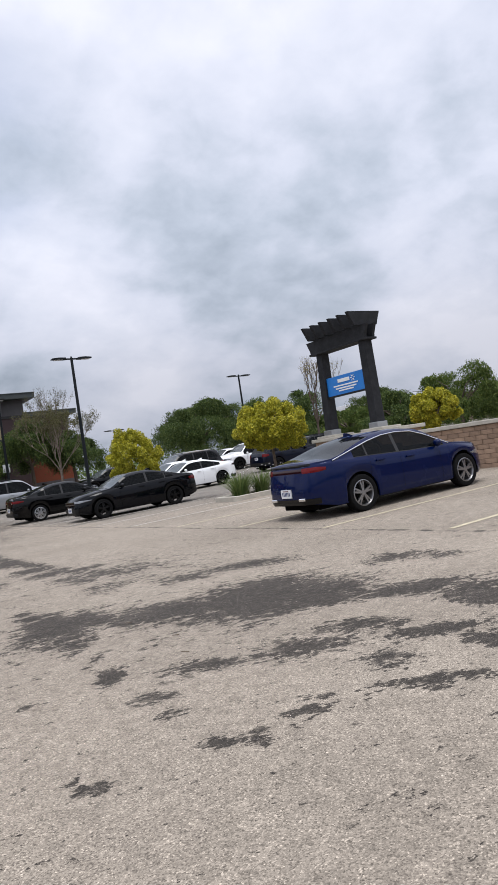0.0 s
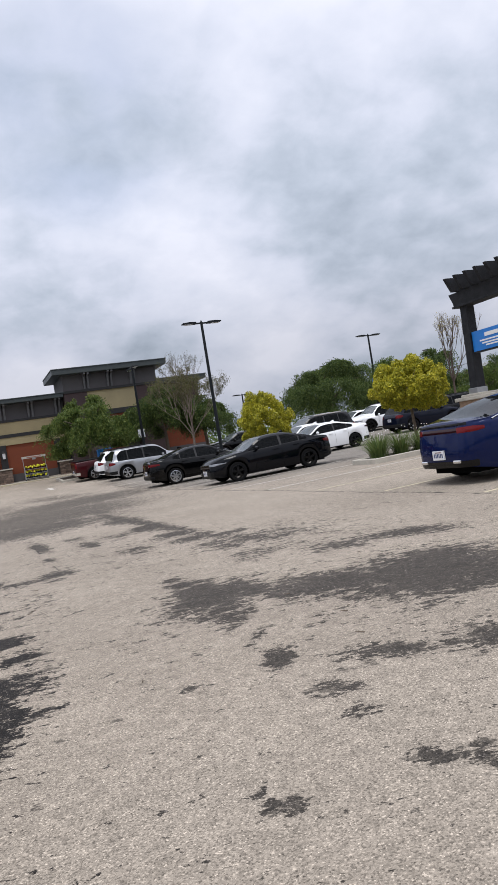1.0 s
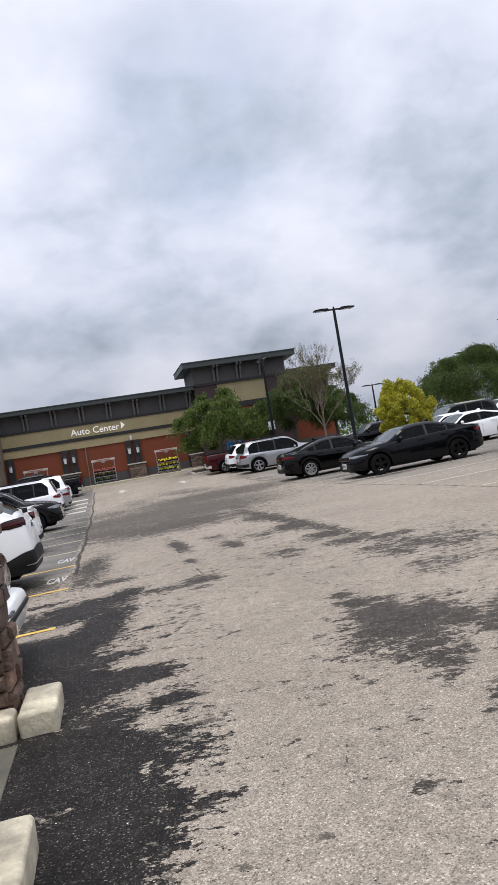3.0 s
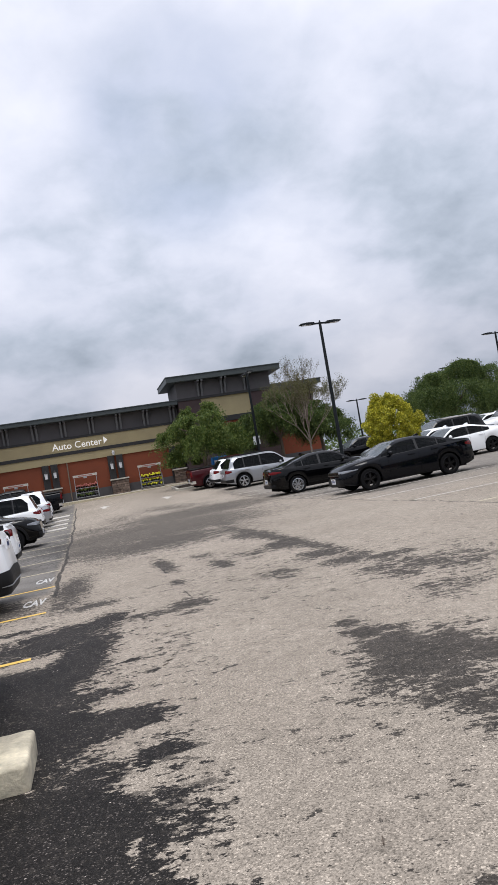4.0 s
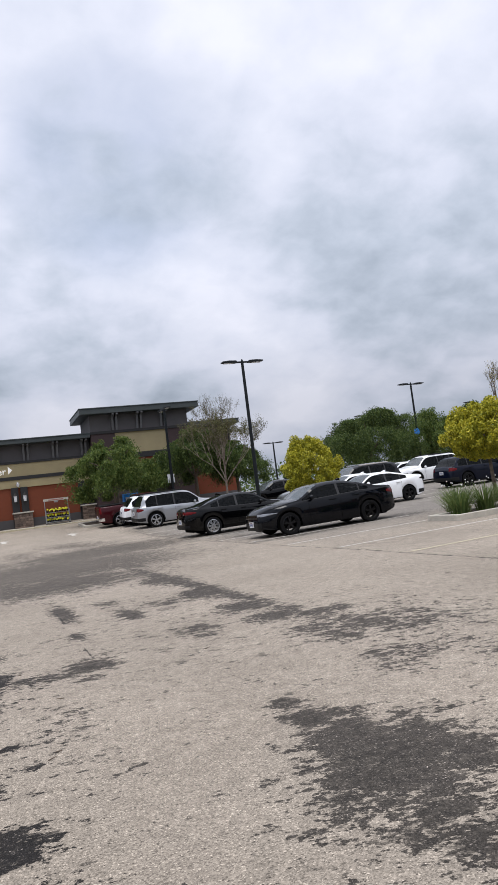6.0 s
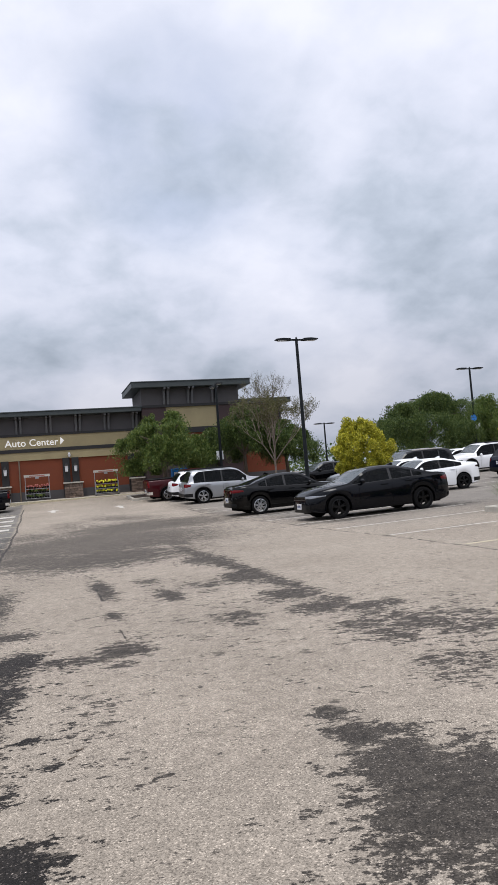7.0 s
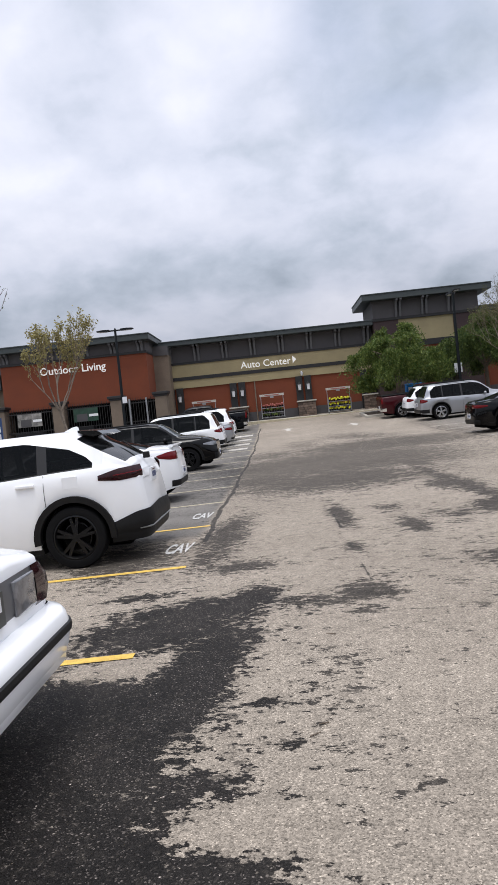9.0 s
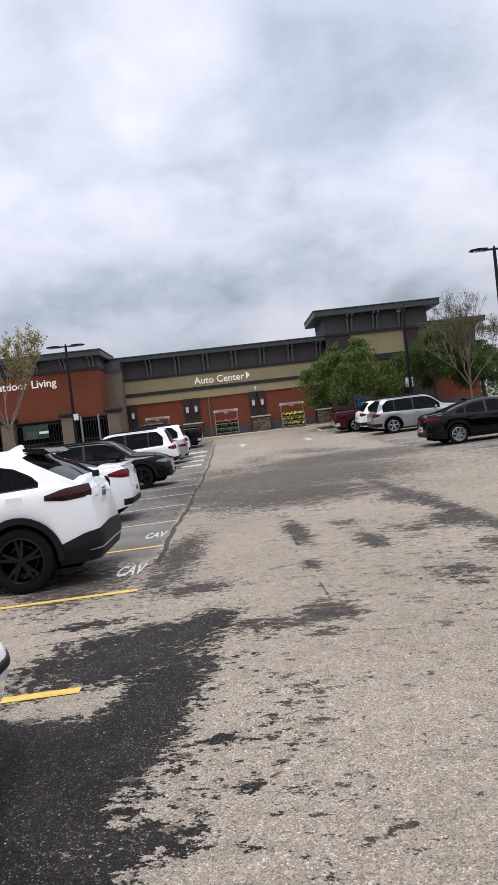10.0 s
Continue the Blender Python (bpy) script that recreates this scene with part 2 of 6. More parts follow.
def ground_material():
    m = bpy.data.materials.new("worn_asphalt")
    m.use_nodes = True
    n, l = m.node_tree.nodes, m.node_tree.links
    p = n["Principled BSDF"]
    geo = n.new("ShaderNodeNewGeometry")
    pos = geo.outputs["Position"]

    def noise_(scale, detail=3.0, rough=0.6, dist=0.0, vec=None):
        t = nd(n, "ShaderNodeTexNoise", Scale=scale, Detail=detail, Roughness=rough, Distortion=dist)
        l.new(vec or pos, t.inputs["Vector"])
        return t.outputs[0]

    def attr(name):
        a = n.new("ShaderNodeAttribute")
        a.attribute_name = name
        return a.outputs["Fac"]

    stone = n.new("ShaderNodeTexVoronoi")
    stone.inputs["Scale"].default_value = 150.0
    l.new(pos, stone.inputs["Vector"])
    spk = n.new("ShaderNodeSeparateColor")
    l.new(stone.outputs["Color"], spk.inputs[0])
    chip = n.new("ShaderNodeTexVoronoi")
    chip.inputs["Scale"].default_value = 62.0
    l.new(pos, chip.inputs["Vector"])
    chs = n.new("ShaderNodeSeparateColor")
    l.new(chip.outputs["Color"], chs.inputs[0])
    inside = ramp(n, l, chip.outputs["Distance"], [(0.30, 1.0), (0.42, 0.0)])
    tone = ramp(n, l, noise_(0.35, 4.0), [(0.3, (0.292, 0.251, 0.204)), (0.7, (0.381, 0.329, 0.269))])
    agg = ramp(n, l, spk.outputs[0], [(0.0, 0.48), (0.3, 0.86), (0.84, 1.10), (0.94, 1.35), (1.0, 1.9)])
    dry = mixc(n, l, 1.0, tone, agg, "MULTIPLY")
    dry = mixc(n, l, 1.0, dry, ramp(n, l, noise_(9.0, 5.0, 0.75), [(0.3, 0.78), (0.7, 1.16)]), "MULTIPLY")
    dry = mixc(n, l, 1.0, dry, ramp(n, l, noise_(60.0, 3.0, 0.75), [(0.3, 0.76), (0.7, 1.2)]), "MULTIPLY")
    dry = mixc(n, l, inside, dry, mixc(n, l, 1.0, dry, ramp(n, l, chs.outputs[0], [(0.0, 0.55), (0.16, 0.82), (0.24, 1.0), (0.84, 1.0), (0.93, 1.2), (1.0, 1.5)]), "MULTIPLY"))
    grey = mixc(n, l, 1.0, ramp(n, l, noise_(0.8, 5.0), [(0.3, (0.135, 0.125, 0.115)), (0.7, (0.225, 0.21, 0.19))]), ramp(n, l, spk.outputs[0], [(0.0, 0.8), (0.9, 1.1), (1.0, 1.4)]), "MULTIPLY")
    base = mixc(n, l, attr("pad"), dry, grey)
    # damp patches and painted car shade, with ragged, streaky outlines drawn out across the lane
    turned = n.new("ShaderNodeMapping")
    turned.inputs["Rotation"].default_value = (0, 0, radians(15))
    l.new(pos, turned.inputs[0])
    mp = n.new("ShaderNodeMapping")
    mp.inputs["Scale"].default_value = (0.82, 1.28, 1.0)
    l.new(turned.outputs[0], mp.inputs[0])
    rag = noise_(2.3, 10.0, 0.74, 0.0, mp.outputs[0])
    rag2 = noise_(11.0, 6.0, 0.7, 0.0, mp.outputs[0])
    rag3 = noise_(30.0, 4.0, 0.7, 0.0, mp.outputs[0])
    field = mth(n, l, "ADD", attr("damp"), mth(n, l, "ADD", mth(n, l, "MULTIPLY", mth(n, l, "SUBTRACT", rag, 0.5), 2.2), mth(n, l, "ADD", mth(n, l, "MULTIPLY", mth(n, l, "SUBTRACT", rag2, 0.5), 3.3), mth(n, l, "MULTIPLY", mth(n, l, "SUBTRACT", rag3, 0.5), 2.1))))
    wet = ramp(n, l, field, [(0.44, 0.0), (0.48, 0.6), (0.54, 1.0)])
    dark = mixc(n, l, 1.0, ramp(n, l, noise_(2.2, 5.0), [(0.3, (0.009, 0.0078, 0.007)), (0.7, (0.025, 0.0215, 0.019))]), ramp(n, l, spk.outputs[0], [(0.0, 0.45), (0.5, 0.9), (0.84, 1.15), (0.94, 2.6), (1.0, 10.0)]), "MULTIPLY")
    dark = mixc(n, l, inside, dark, mixc(n, l, 1.0, dark, ramp(n, l, chs.outputs[0], [(0.0, 0.5), (0.3, 1.0), (0.86, 1.3), (0.95, 3.0), (1.0, 9.0)]), "MULTIPLY"))
    spots = ramp(n, l, mth(n, l, "ADD", noise_(6.5, 6.0, 0.66, 0.1, mp.outputs[0]), mth(n, l, "MULTIPLY", mth(n, l, "MAXIMUM", attr("damp"), -0.12), 0.16)), [(0.63, 0.0), (0.66, 0.85)])
    wetf = mth(n, l, "MAXIMUM", mth(n, l, "MULTIPLY", mth(n, l, "MULTIPLY", wet, attr("depth")), ramp(n, l, noise_(16.0, 6.0, 0.75), [(0.3, 0.86), (0.6, 1.04)])), mth(n, l, "MULTIPLY", spots, 0.75))
    col = mixc(n, l, wetf, base, dark)
    # tar lines and cracks
    col = mixc(n, l, ramp(n, l, mth(n, l, "ADD", attr("tar"), mth(n, l, "MULTIPLY", mth(n, l, "SUBTRACT", noise_(5.0, 5.0, 0.7), 0.5), 0.9)), [(0.62, 0.0), (0.74, 0.85)]), col, (0.03, 0.028, 0.027))
    l.new(col, p.inputs["Base Color"])
    l.new(ramp(n, l, wetf, [(0.0, 0.88), (1.0, 0.70)]), p.inputs["Roughness"])
    p.inputs["Specular IOR Level"].default_value = 0.16
    b = n.new("ShaderNodeBump")
    b.inputs["Strength"].default_value, b.inputs["Distance"].default_value = 0.7, 0.006
    l.new(mth(n, l, "ADD", stone.outputs["Distance"], noise_(30.0, 4.0)), b.inputs["Height"])
    l.new(b.outputs[0], p.inputs["Normal"])
    return m


# ---- builders ----
def rise(x, y):
    """Height of the paved ground: a slight cross fall, climbing towards the store."""
    u = min(max(y - 25.0, 0.0), 32.0)
    return 0.018 * min(max(x, -40.0), 40.0) + 0.00135 * u * u


def mesh_of(bm, name):
    me = bpy.data.meshes.new(name)
    bm.normal_update()
    bm.to_mesh(me)
    bm.free()
    return me


def part(name, bm, material, parent=None, label="", smooth=0):
    me = mesh_of(bm, name)
    me.materials.append(material)
    if smooth:
        for f in me.polygons:
            f.use_smooth = True
        me.set_sharp_from_angle(angle=radians(smooth))
    ob = new(name, me)
    if parent is not None:
        ob.parent = parent
    if label:
        ob["label"] = label
    return ob


def pymesh(name, verts, faces, material, parent=None, label="", smooth=0):
    me = bpy.data.meshes.new(name)
    me.from_pydata([tuple(v) for v in verts], [], faces)
    me.materials.append(material)
    if smooth:
        for f in me.polygons:
            f.use_smooth = True
        me.set_sharp_from_angle(angle=radians(smooth))
    ob = new(name, me)
    if parent is not None:
        ob.parent = parent
    if label:
        ob["label"] = label
    return ob


def thing(name, m, label, category, group="", kind=""):
    e = new(name)
    e.matrix_world = m
    e.empty_display_size = 0.1
    return tagged(e, label, category, group, kind)


def box(bm, x0, x1, y0, y1, z0, z1, bevel=0.0, m=None):
    r = bmesh.ops.create_cube(bm, size=1.0)
    vs = r["verts"]
    for v in vs:
        v.co = Vector(((x0 + x1) / 2 + v.co.x * (x1 - x0), (y0 + y1) / 2 + v.co.y * (y1 - y0), (z0 + z1) / 2 + v.co.z * (z1 - z0)))
    if bevel:
        es = list({e for v in vs for e in v.link_edges})
        r = bmesh.ops.bevel(bm, geom=es, offset=bevel, segments=2, affect="EDGES", profile=0.6)
        vs = list({v for f in r["faces"] for v in f.verts} | {v for v in vs if v.is_valid})
    if m is not None:
        bmesh.ops.transform(bm, matrix=m, verts=[v for v in vs if v.is_valid])
    return bm


def bx(x0, x1, y0, y1, z0, z1, bevel=0.0):
    return box(bmesh.new(), x0, x1, y0, y1, z0, z1, bevel)


def cyl(bm, p0, p1, r0, r1=None, seg=10):
    p0, p1 = Vector(p0), Vector(p1)
    r1 = r0 if r1 is None else r1
    d = p1 - p0
    m = Matrix.Translation((p0 + p1) / 2) @ d.to_track_quat("Z", "Y").to_matrix().to_4x4()
    bmesh.ops.create_cone(bm, cap_ends=True, segments=seg, radius1=r0, radius2=r1, depth=d.length, matrix=m)
    return bm


def prism(pts, y0, y1):
    """A side outline in x and z, drawn out along y."""
    bm = bmesh.new()
    a = [bm.verts.new((x, y0, z)) for x, z in pts]
    b = [bm.verts.new((x, y1, z)) for x, z in pts]
    bm.faces.new(a)
    bm.faces.new(b[::-1])
    for i in range(len(pts)):
        j = (i + 1) % len(pts)
        bm.faces.new((a[j], a[i], b[i], b[j]))
    bmesh.ops.recalc_face_normals(bm, faces=bm.faces)
    return bm


def letters(text, size, depth, material, parent, m, name="lettering", align="LEFT", bold=0.005):
    cu = bpy.data.curves.new("text", "FONT")
    cu.body, cu.size, cu.extrude, cu.align_x = text, size, depth, align
    cu.resolution_u = 3
    cu.offset = bold * size
    tmp = new("text", cu)
    dg = bpy.context.evaluated_depsgraph_get()
    me = bpy.data.meshes.new_from_object(tmp.evaluated_get(dg))
    bpy.data.objects.remove(tmp)
    me.materials.clear()
    me.materials.append(material)
    ob = new(name, me)
    ob.parent = parent
    ob.matrix_local = m
    return ob

# ---- ground ----
def axis(*spans):
    out = []
    for a, b, s in spans:
        out += list(np.arange(a, b, s))
    return np.array(out + [spans[-1][1]])


gx = axis((-900, -100, 80), (-100, -20, 8), (-20, -3, 0.8), (-3, 8.2, 0.06), (8.2, 24, 0.8), (24, 100, 7), (100, 900, 80))
gy = axis((-900, -60, 80), (-60, -4, 4), (-4, 1, 0.25), (1, 15, 0.07), (15, 36, 0.2), (36, 60, 0.6), (60, 120, 6), (120, 1500, 100))
GX, GY = np.meshgrid(gx, gy)
U = np.clip(GY - 25, 0, 32)
GZ = 0.018 * np.clip(GX, -40, 40) + 0.00135 * U * U


def blob(cx, cy, rx, ry, turn, s):
    c, k = math.cos(radians(turn)), math.sin(radians(turn))
    dx, dy = GX - cx, GY - cy
    a, b = (c * dx + k * dy) / rx, (-k * dx + c * dy) / ry
    return s * np.exp(-((a * a + b * b) ** 1.1) * 0.65)


# damp patches on the lane: centre, half sizes, turn, strength
BAND_DAMP = [
    (2.22, 7.33, 0.11, 0.12, -23, 1.10), (2.23, 6.92, 0.17, 0.19, -23, 1.25), (2.24, 6.47, 0.24, 0.37, -22, 1.35), (2.01, 6.00, 0.18, 0.20, -22, 1.30), (2.45, 6.12, 0.25, 0.35, -22, 1.30),
    (2.60, 5.86, 0.18, 0.25, -22, 1.25), (3.17, 5.38, 0.62, 0.46, -37, 1.20), (3.89, 4.92, 0.67, 0.88, -37, 1.35), (4.28, 4.42, 0.49, 0.62, -37, 1.30), (4.68, 3.59, 0.55, 0.25, -37, 1.20),
    (4.76, 2.84, 0.27, 0.45, -36, 1.25), (3.70, 3.12, 0.34, 0.19, -36, 1.15), (3.83, 2.49, 0.31, 0.14, -36, 1.15), (3.84, 2.04, 0.14, 0.16, -36, 1.20),
]
TRAIL_DAMP = [
    (2.27, 6.03, 0.43, 0.60, -37, 1.25), (2.15, 5.48, 0.16, 0.14, -22, 1.25), (2.09, 5.20, 0.13, 0.13, -22, 1.25), (1.94, 5.27, 0.11, 0.07, -22, 1.10), (2.18, 5.10, 0.10, 0.34, -36, 1.10),
    (2.06, 4.46, 0.06, 0.24, -36, 1.00), (1.95, 3.87, 0.11, 0.20, -36, 1.15), (1.94, 3.17, 0.14, 0.10, -35, 1.15), (1.89, 2.78, 0.07, 0.07, -35, 1.10), (1.88, 2.17, 0.10, 0.06, -35, 1.15),
    (2.06, 2.06, 0.05, 0.07, -35, 1.10), (1.23, 2.24, 0.10, 0.05, -35, 1.10), (1.18, 2.40, 0.05, 0.04, -35, 1.00), (1.37, 2.08, 0.05, 0.03, -35, 1.05), (2.41, 2.11, 0.10, 0.06, -35, 1.15),
]
RIGHT_DAMP = [
    (3.10, 3.12, 0.38, 0.20, -36, 1.10), (2.51, 3.41, 0.30, 0.14, -36, 1.00), (3.25, 2.34, 0.18, 0.16, -36, 1.00), (3.04, 1.89, 0.30, 0.07, -35, 1.10), (3.03, 1.76, 0.12, 0.08, -35, 1.15),
    (3.32, 1.67, 0.14, 0.06, -35, 1.10), (4.01, 9.05, 0.82, 0.54, -39, 0.85), (3.43, 7.77, 0.34, 0.41, -38, 0.80), (4.20, 7.00, 0.44, 0.31, -38, 0.80), (4.96, 6.71, 0.55, 0.27, -38, 1.10),
    (5.76, 4.83, 0.35, 0.25, -38, 1.00), (5.94, 4.32, 0.24, 0.16, -37, 0.90), (2.33, 2.35, 0.05, 0.04, -35, 0.90), (2.58, 2.23, 0.10, 0.04, -35, 0.90), (1.33, 3.83, 0.05, 0.06, -36, 1.00),
]
DIAG_DAMP = [
    (3.70, 20.99, 0.44, 1.50, 2, 1.05), (3.46, 16.16, 0.42, 0.81, 2, 1.10), (3.40, 13.33, 0.32, 0.56, 2, 1.15), (3.42, 11.48, 0.30, 0.42, 2, 1.20), (3.47, 10.42, 0.35, 0.32, 2, 1.10),
    (3.83, 10.13, 0.44, 0.27, 2, 1.00), (3.46, 8.79, 0.20, 0.21, 2, 1.00), (3.42, 9.41, 0.30, 0.22, 2, 0.95), (2.56, 10.65, 0.27, 0.26, 2, 0.75), (2.53, 10.13, 0.15, 0.20, 2, 0.85),
    (2.17, 12.72, 0.17, 0.56, 2, 1.05), (2.12, 14.22, 0.22, 0.37, 2, 0.80), (2.77, 13.15, 0.36, 0.47, 2, 0.78), (1.41, 14.05, 0.14, 1.18, 2, 1.05), (1.35, 11.67, 0.09, 0.28, 2, 0.90),
]
EDGE_DAMP = [
    (-0.03, 4.13, 0.32, 0.51, -14, 1.71), (-0.06, 3.59, 0.20, 0.19, -14, 1.65), (-0.01, 5.05, 0.43, 0.65, -15, 1.71), (0.26, 6.49, 0.29, 0.22, -16, 1.52), (0.45, 5.69, 0.16, 0.13, -15, 1.46),
    (-0.14, 6.52, 0.40, 0.66, -16, 1.59), (0.54, 4.83, 0.10, 0.09, -15, 1.10), (0.53, 4.23, 0.10, 0.05, -14, 1.10), (0.36, 4.34, 0.08, 0.09, -14, 1.15), (0.28, 6.36, 0.28, 0.17, -12, 1.65),
    (-0.09, 8.07, 0.27, 1.30, -13, 1.65), (0.58, 6.27, 0.04, 0.10, -12, 1.00),
]
MOUTH_DAMP = [
    (0.31, 10.10, 0.24, 0.34, -2, 1.20), (-0.14, 9.77, 0.64, 0.37, -1, 1.30), (-0.42, 9.29, 0.59, 0.39, -1, 1.35), (1.24, 9.86, 0.27, 0.28, -1, 1.15), (0.75, 9.80, 0.27, 0.15, -1, 1.10),
    (-0.16, 13.28, 0.28, 1.93, -4, 1.05), (0.10, 11.30, 0.40, 0.30, -2, 1.00), (-0.73, 10.44, 0.41, 0.13, -2, 0.90), (1.17, 9.35, 0.12, 0.11, -1, 0.90), (0.99, 9.68, 0.26, 0.13, -1, 1.00),
    (0.45, 7.86, 0.09, 0.07, -0, 0.95), (0.58, 7.39, 0.07, 0.06, 0, 0.95), (0.36, 7.06, 0.07, 0.04, 1, 1.00), (1.11, 6.95, 0.07, 0.03, 1, 1.05), (0.82, 6.98, 0.04, 0.03, 1, 0.90),
]
# far damp, plus blobs that paint the shade under parked cars
FAR_DAMP_CAR_SHADE = [
    (3.62, 15.5, 0.20, 6.0, 1, 1.05), (-0.85, 7.5, 0.75, 1.2, 0, 1.8), (-1.25, 12.3, 0.65, 1.0, 0, 1.05), (0.75, 8.0, 0.33, 1.0, 0, 0.33), (2.4, 11.2, 1.1, 2.2, 0, 0.24), (4.4, 8.6, 0.9, 2.0, 0, 0.34), (-0.75, 5.2, 0.55, 1.9, 0, 1.8), (1.9, 23.8, 3.2, 3.8, 0, 1.35), (4.2, 28.8, 3.0, 3.0, 40, 1.2), (0.3, 29.0, 1.4, 2.4, 0, 0.8),
    (4.2, 34.5, 1.2, 3.2, 20, 0.7), (1.7, 33.0, 0.9, 2.6, 0, 0.65), (7.6, 32.0, 0.6, 9.0, 2, 0.6), (8.7, 21.3, 1.5, 0.45, 0, 0.85), (9.6, 25.0, 2.0, 0.6, 0, 0.9), (12.9, 22.3, 0.9, 0.9, 0, 0.85), (9.0, 27.2, 1.6, 0.5, 0, 0.8), (1.7, 19.0, 2.0, 2.0, 0, 1.15), (0.2, 20.5, 0.9, 2.0, 0, 1.1), (0.6, 25.0, 1.6, 2.0, 0, 1.1),
]
damp = np.zeros_like(GX)
for spec in BAND_DAMP + TRAIL_DAMP + RIGHT_DAMP + DIAG_DAMP + EDGE_DAMP + MOUTH_DAMP + FAR_DAMP_CAR_SHADE:
    damp = np.maximum(damp, blob(*spec))
# drier islands inside them
DRY = [
    (0.30, 5.35, 0.15, 0.12, -15, 1.30), (0.23, 4.74, 0.06, 0.05, -15, 0.70), (4.05, 3.43, 0.37, 0.17, -36, 0.80), (4.21, 2.89, 0.26, 0.10, -36, 0.60), (-0.59, 8.60, 0.37, 0.15, -1, 1.05),
    (0.32, 6.74, 0.30, 0.11, -12, 1.30), (0.26, 5.83, 0.08, 0.10, -16, 0.50),
]

for spec in DRY:
    damp = damp - blob(*spec)
damp = damp - 0.12
pad = np.clip((-0.47 - GX) / 0.1, 0, 1) * np.clip((GY - 13.2) / 0.5, 0, 1) + 0.75 * np.clip((GX - 7.2) / 1.5, 0, 1) * np.clip((GY - 17) / 6, 0, 1)
soft = np.clip((GY - 15) / 8, 0, 1)
# last term darkens the left damp further, painting shade under the old saloon
depth = 0.88 - 0.17 * soft + 0.16 * np.clip((0.9 - GX) / 0.4, 0, 1) * np.clip((11.5 - GY) / 1.5, 0, 1)
wob = 0.03 * np.sin(GY * 0.9) + 0.012 * np.sin(GY * 4.3 + 1)
tar = np.exp(-(((GX + 0.42 + wob) / 0.065) ** 2)) * (GY > 13.0) * (GY < 48)
tar = np.maximum(tar, 0.8 * np.exp(-(((GX - 1.32 - wob) / 0.05) ** 2)) * (GY > 10.2) * (GY < 14.2))
tar = np.maximum(tar, 0.75 * np.exp(-(((GX - 7.25 - wob) / 0.10) ** 2)) * (GY > 2) * (GY < 36))
tar = np.maximum(tar, 0.7 * np.exp(-(((GX - 3.75) / 0.05) ** 2)) * (GY > 13) * (GY < 30))

nx, ny = len(gx), len(gy)
idx = np.arange(nx * ny).reshape(ny, nx)
quads = np.stack([idx[:-1, :-1], idx[:-1, 1:], idx[1:, 1:], idx[1:, :-1]], -1).reshape(-1, 4)
gme = bpy.data.meshes.new("ground")
gme.from_pydata(np.stack([GX, GY, GZ], -1).reshape(-1, 3).tolist(), [], quads.tolist())
for nm, arr in (("damp", damp), ("pad", np.clip(pad, 0, 1)), ("depth", depth), ("tar", tar)):
    gme.attributes.new(nm, "FLOAT", "POINT").data.foreach_set("value", arr.astype(np.float32).ravel())
gme.materials.append(ground_material())
for f in gme.polygons:
    f.use_smooth = True
ground = tagged(new("ground", gme), "worn tan-grey asphalt car park with dark damp patches and painted shade under cars", "ground", kind="structure")


def strip(name, x0, x1, y0, y1, material, label="", lift=0.005, yskew=0.0):
    """A painted mark draped over the ground."""
    n = max(2, int(max(abs(x1 - x0), abs(y1 - y0)) / 0.4))
    vs, fs = [], []
    for i in range(n + 1):
        t = i / n
        if abs(x1 - x0) > abs(y1 - y0):
            x = x0 + (x1 - x0) * t
            row = ((x, y0 + yskew * t), (x, y1 + yskew * t))
        else:
            y = y0 + (y1 - y0) * t
            row = ((x0, y), (x1, y))
        for px, py in row:
            vs.append((px, py, rise(px, py) + lift))
        if i:
            k = 2 * i
            fs.append((k - 2, k, k + 1, k - 1))
    ob = pymesh(name, vs, fs, material, label=label)
    return tagged(ob, label, "road marking", "stall lines", kind="structure")


STALL = 2.74
for i in range(14):
    y = 8.85 + STALL * i
    strip("stall_line", -5.6, -0.47, y - 0.05, y + 0.05, YELP if i < 3 else CREAMP, "yellow painted parking stall line" if i < 3 else "faded pale parking stall line", yskew=0.0)
for i in range(0, 12):
    y = 5.40 + 2.70 * i
    strip("stall_line", 7.35, 12.7, y - 0.05, y + 0.05, CREAMP if i < 4 else WHTP, "faded pale parking stall line")
for i in range(8, 11):
    y = 7.25 + STALL * i
    strip("stall_line", 18.5, 23.5, y - 0.05, y + 0.05, WHTP, "faded pale parking stall line")
# stop bar by the store and lane arrows
strip("stop_bar", -2.6, -0.7, 51.0, 51.25, CREAMP, "faded yellow bar by the store kerb")
for ax, ay in ((1.25, 44.2), (4.82, 42.6)):
    bm = bmesh.new()
    z = rise(ax, ay) + 0.012
    v = [bm.verts.new((ax + a, ay + b, z + 0.0027 * (ay - 25) * b + 0.018 * a)) for a, b in ((0, 1.0), (-0.35, 0.1), (-0.12, 0.1), (-0.12, -0.9), (0.12, -0.9), (0.12, 0.1), (0.35, 0.1))]
    bm.faces.new(v[::-1])
    tagged(part("lane_arrow", bm, WHTP), "faded white lane arrow on asphalt", "road marking", "lane arrows", kind="structure")


STENC = mat("white_stencil_paint", (0.48, 0.47, 0.45), 0.8, var=0.35, scale=10, grain=0.2, gscale=120)


def painted_word(text, x, y, size, material):
    e = thing("painted_word", pose(x, y, rise(x, y) + 0.007, 0, -1.03, 0), "worn white stencilled stall lettering reading " + text, "road marking", kind="structure")
    letters(text, size, 0.001, material, e, Matrix.Diagonal((0.215, 1.1, 1, 1)), bold=0.03)
    return e


painted_word("CAV", -0.86, 12.45, 0.75, STENC)
painted_word("CAV", -0.86, 15.2, 0.75, STENC)
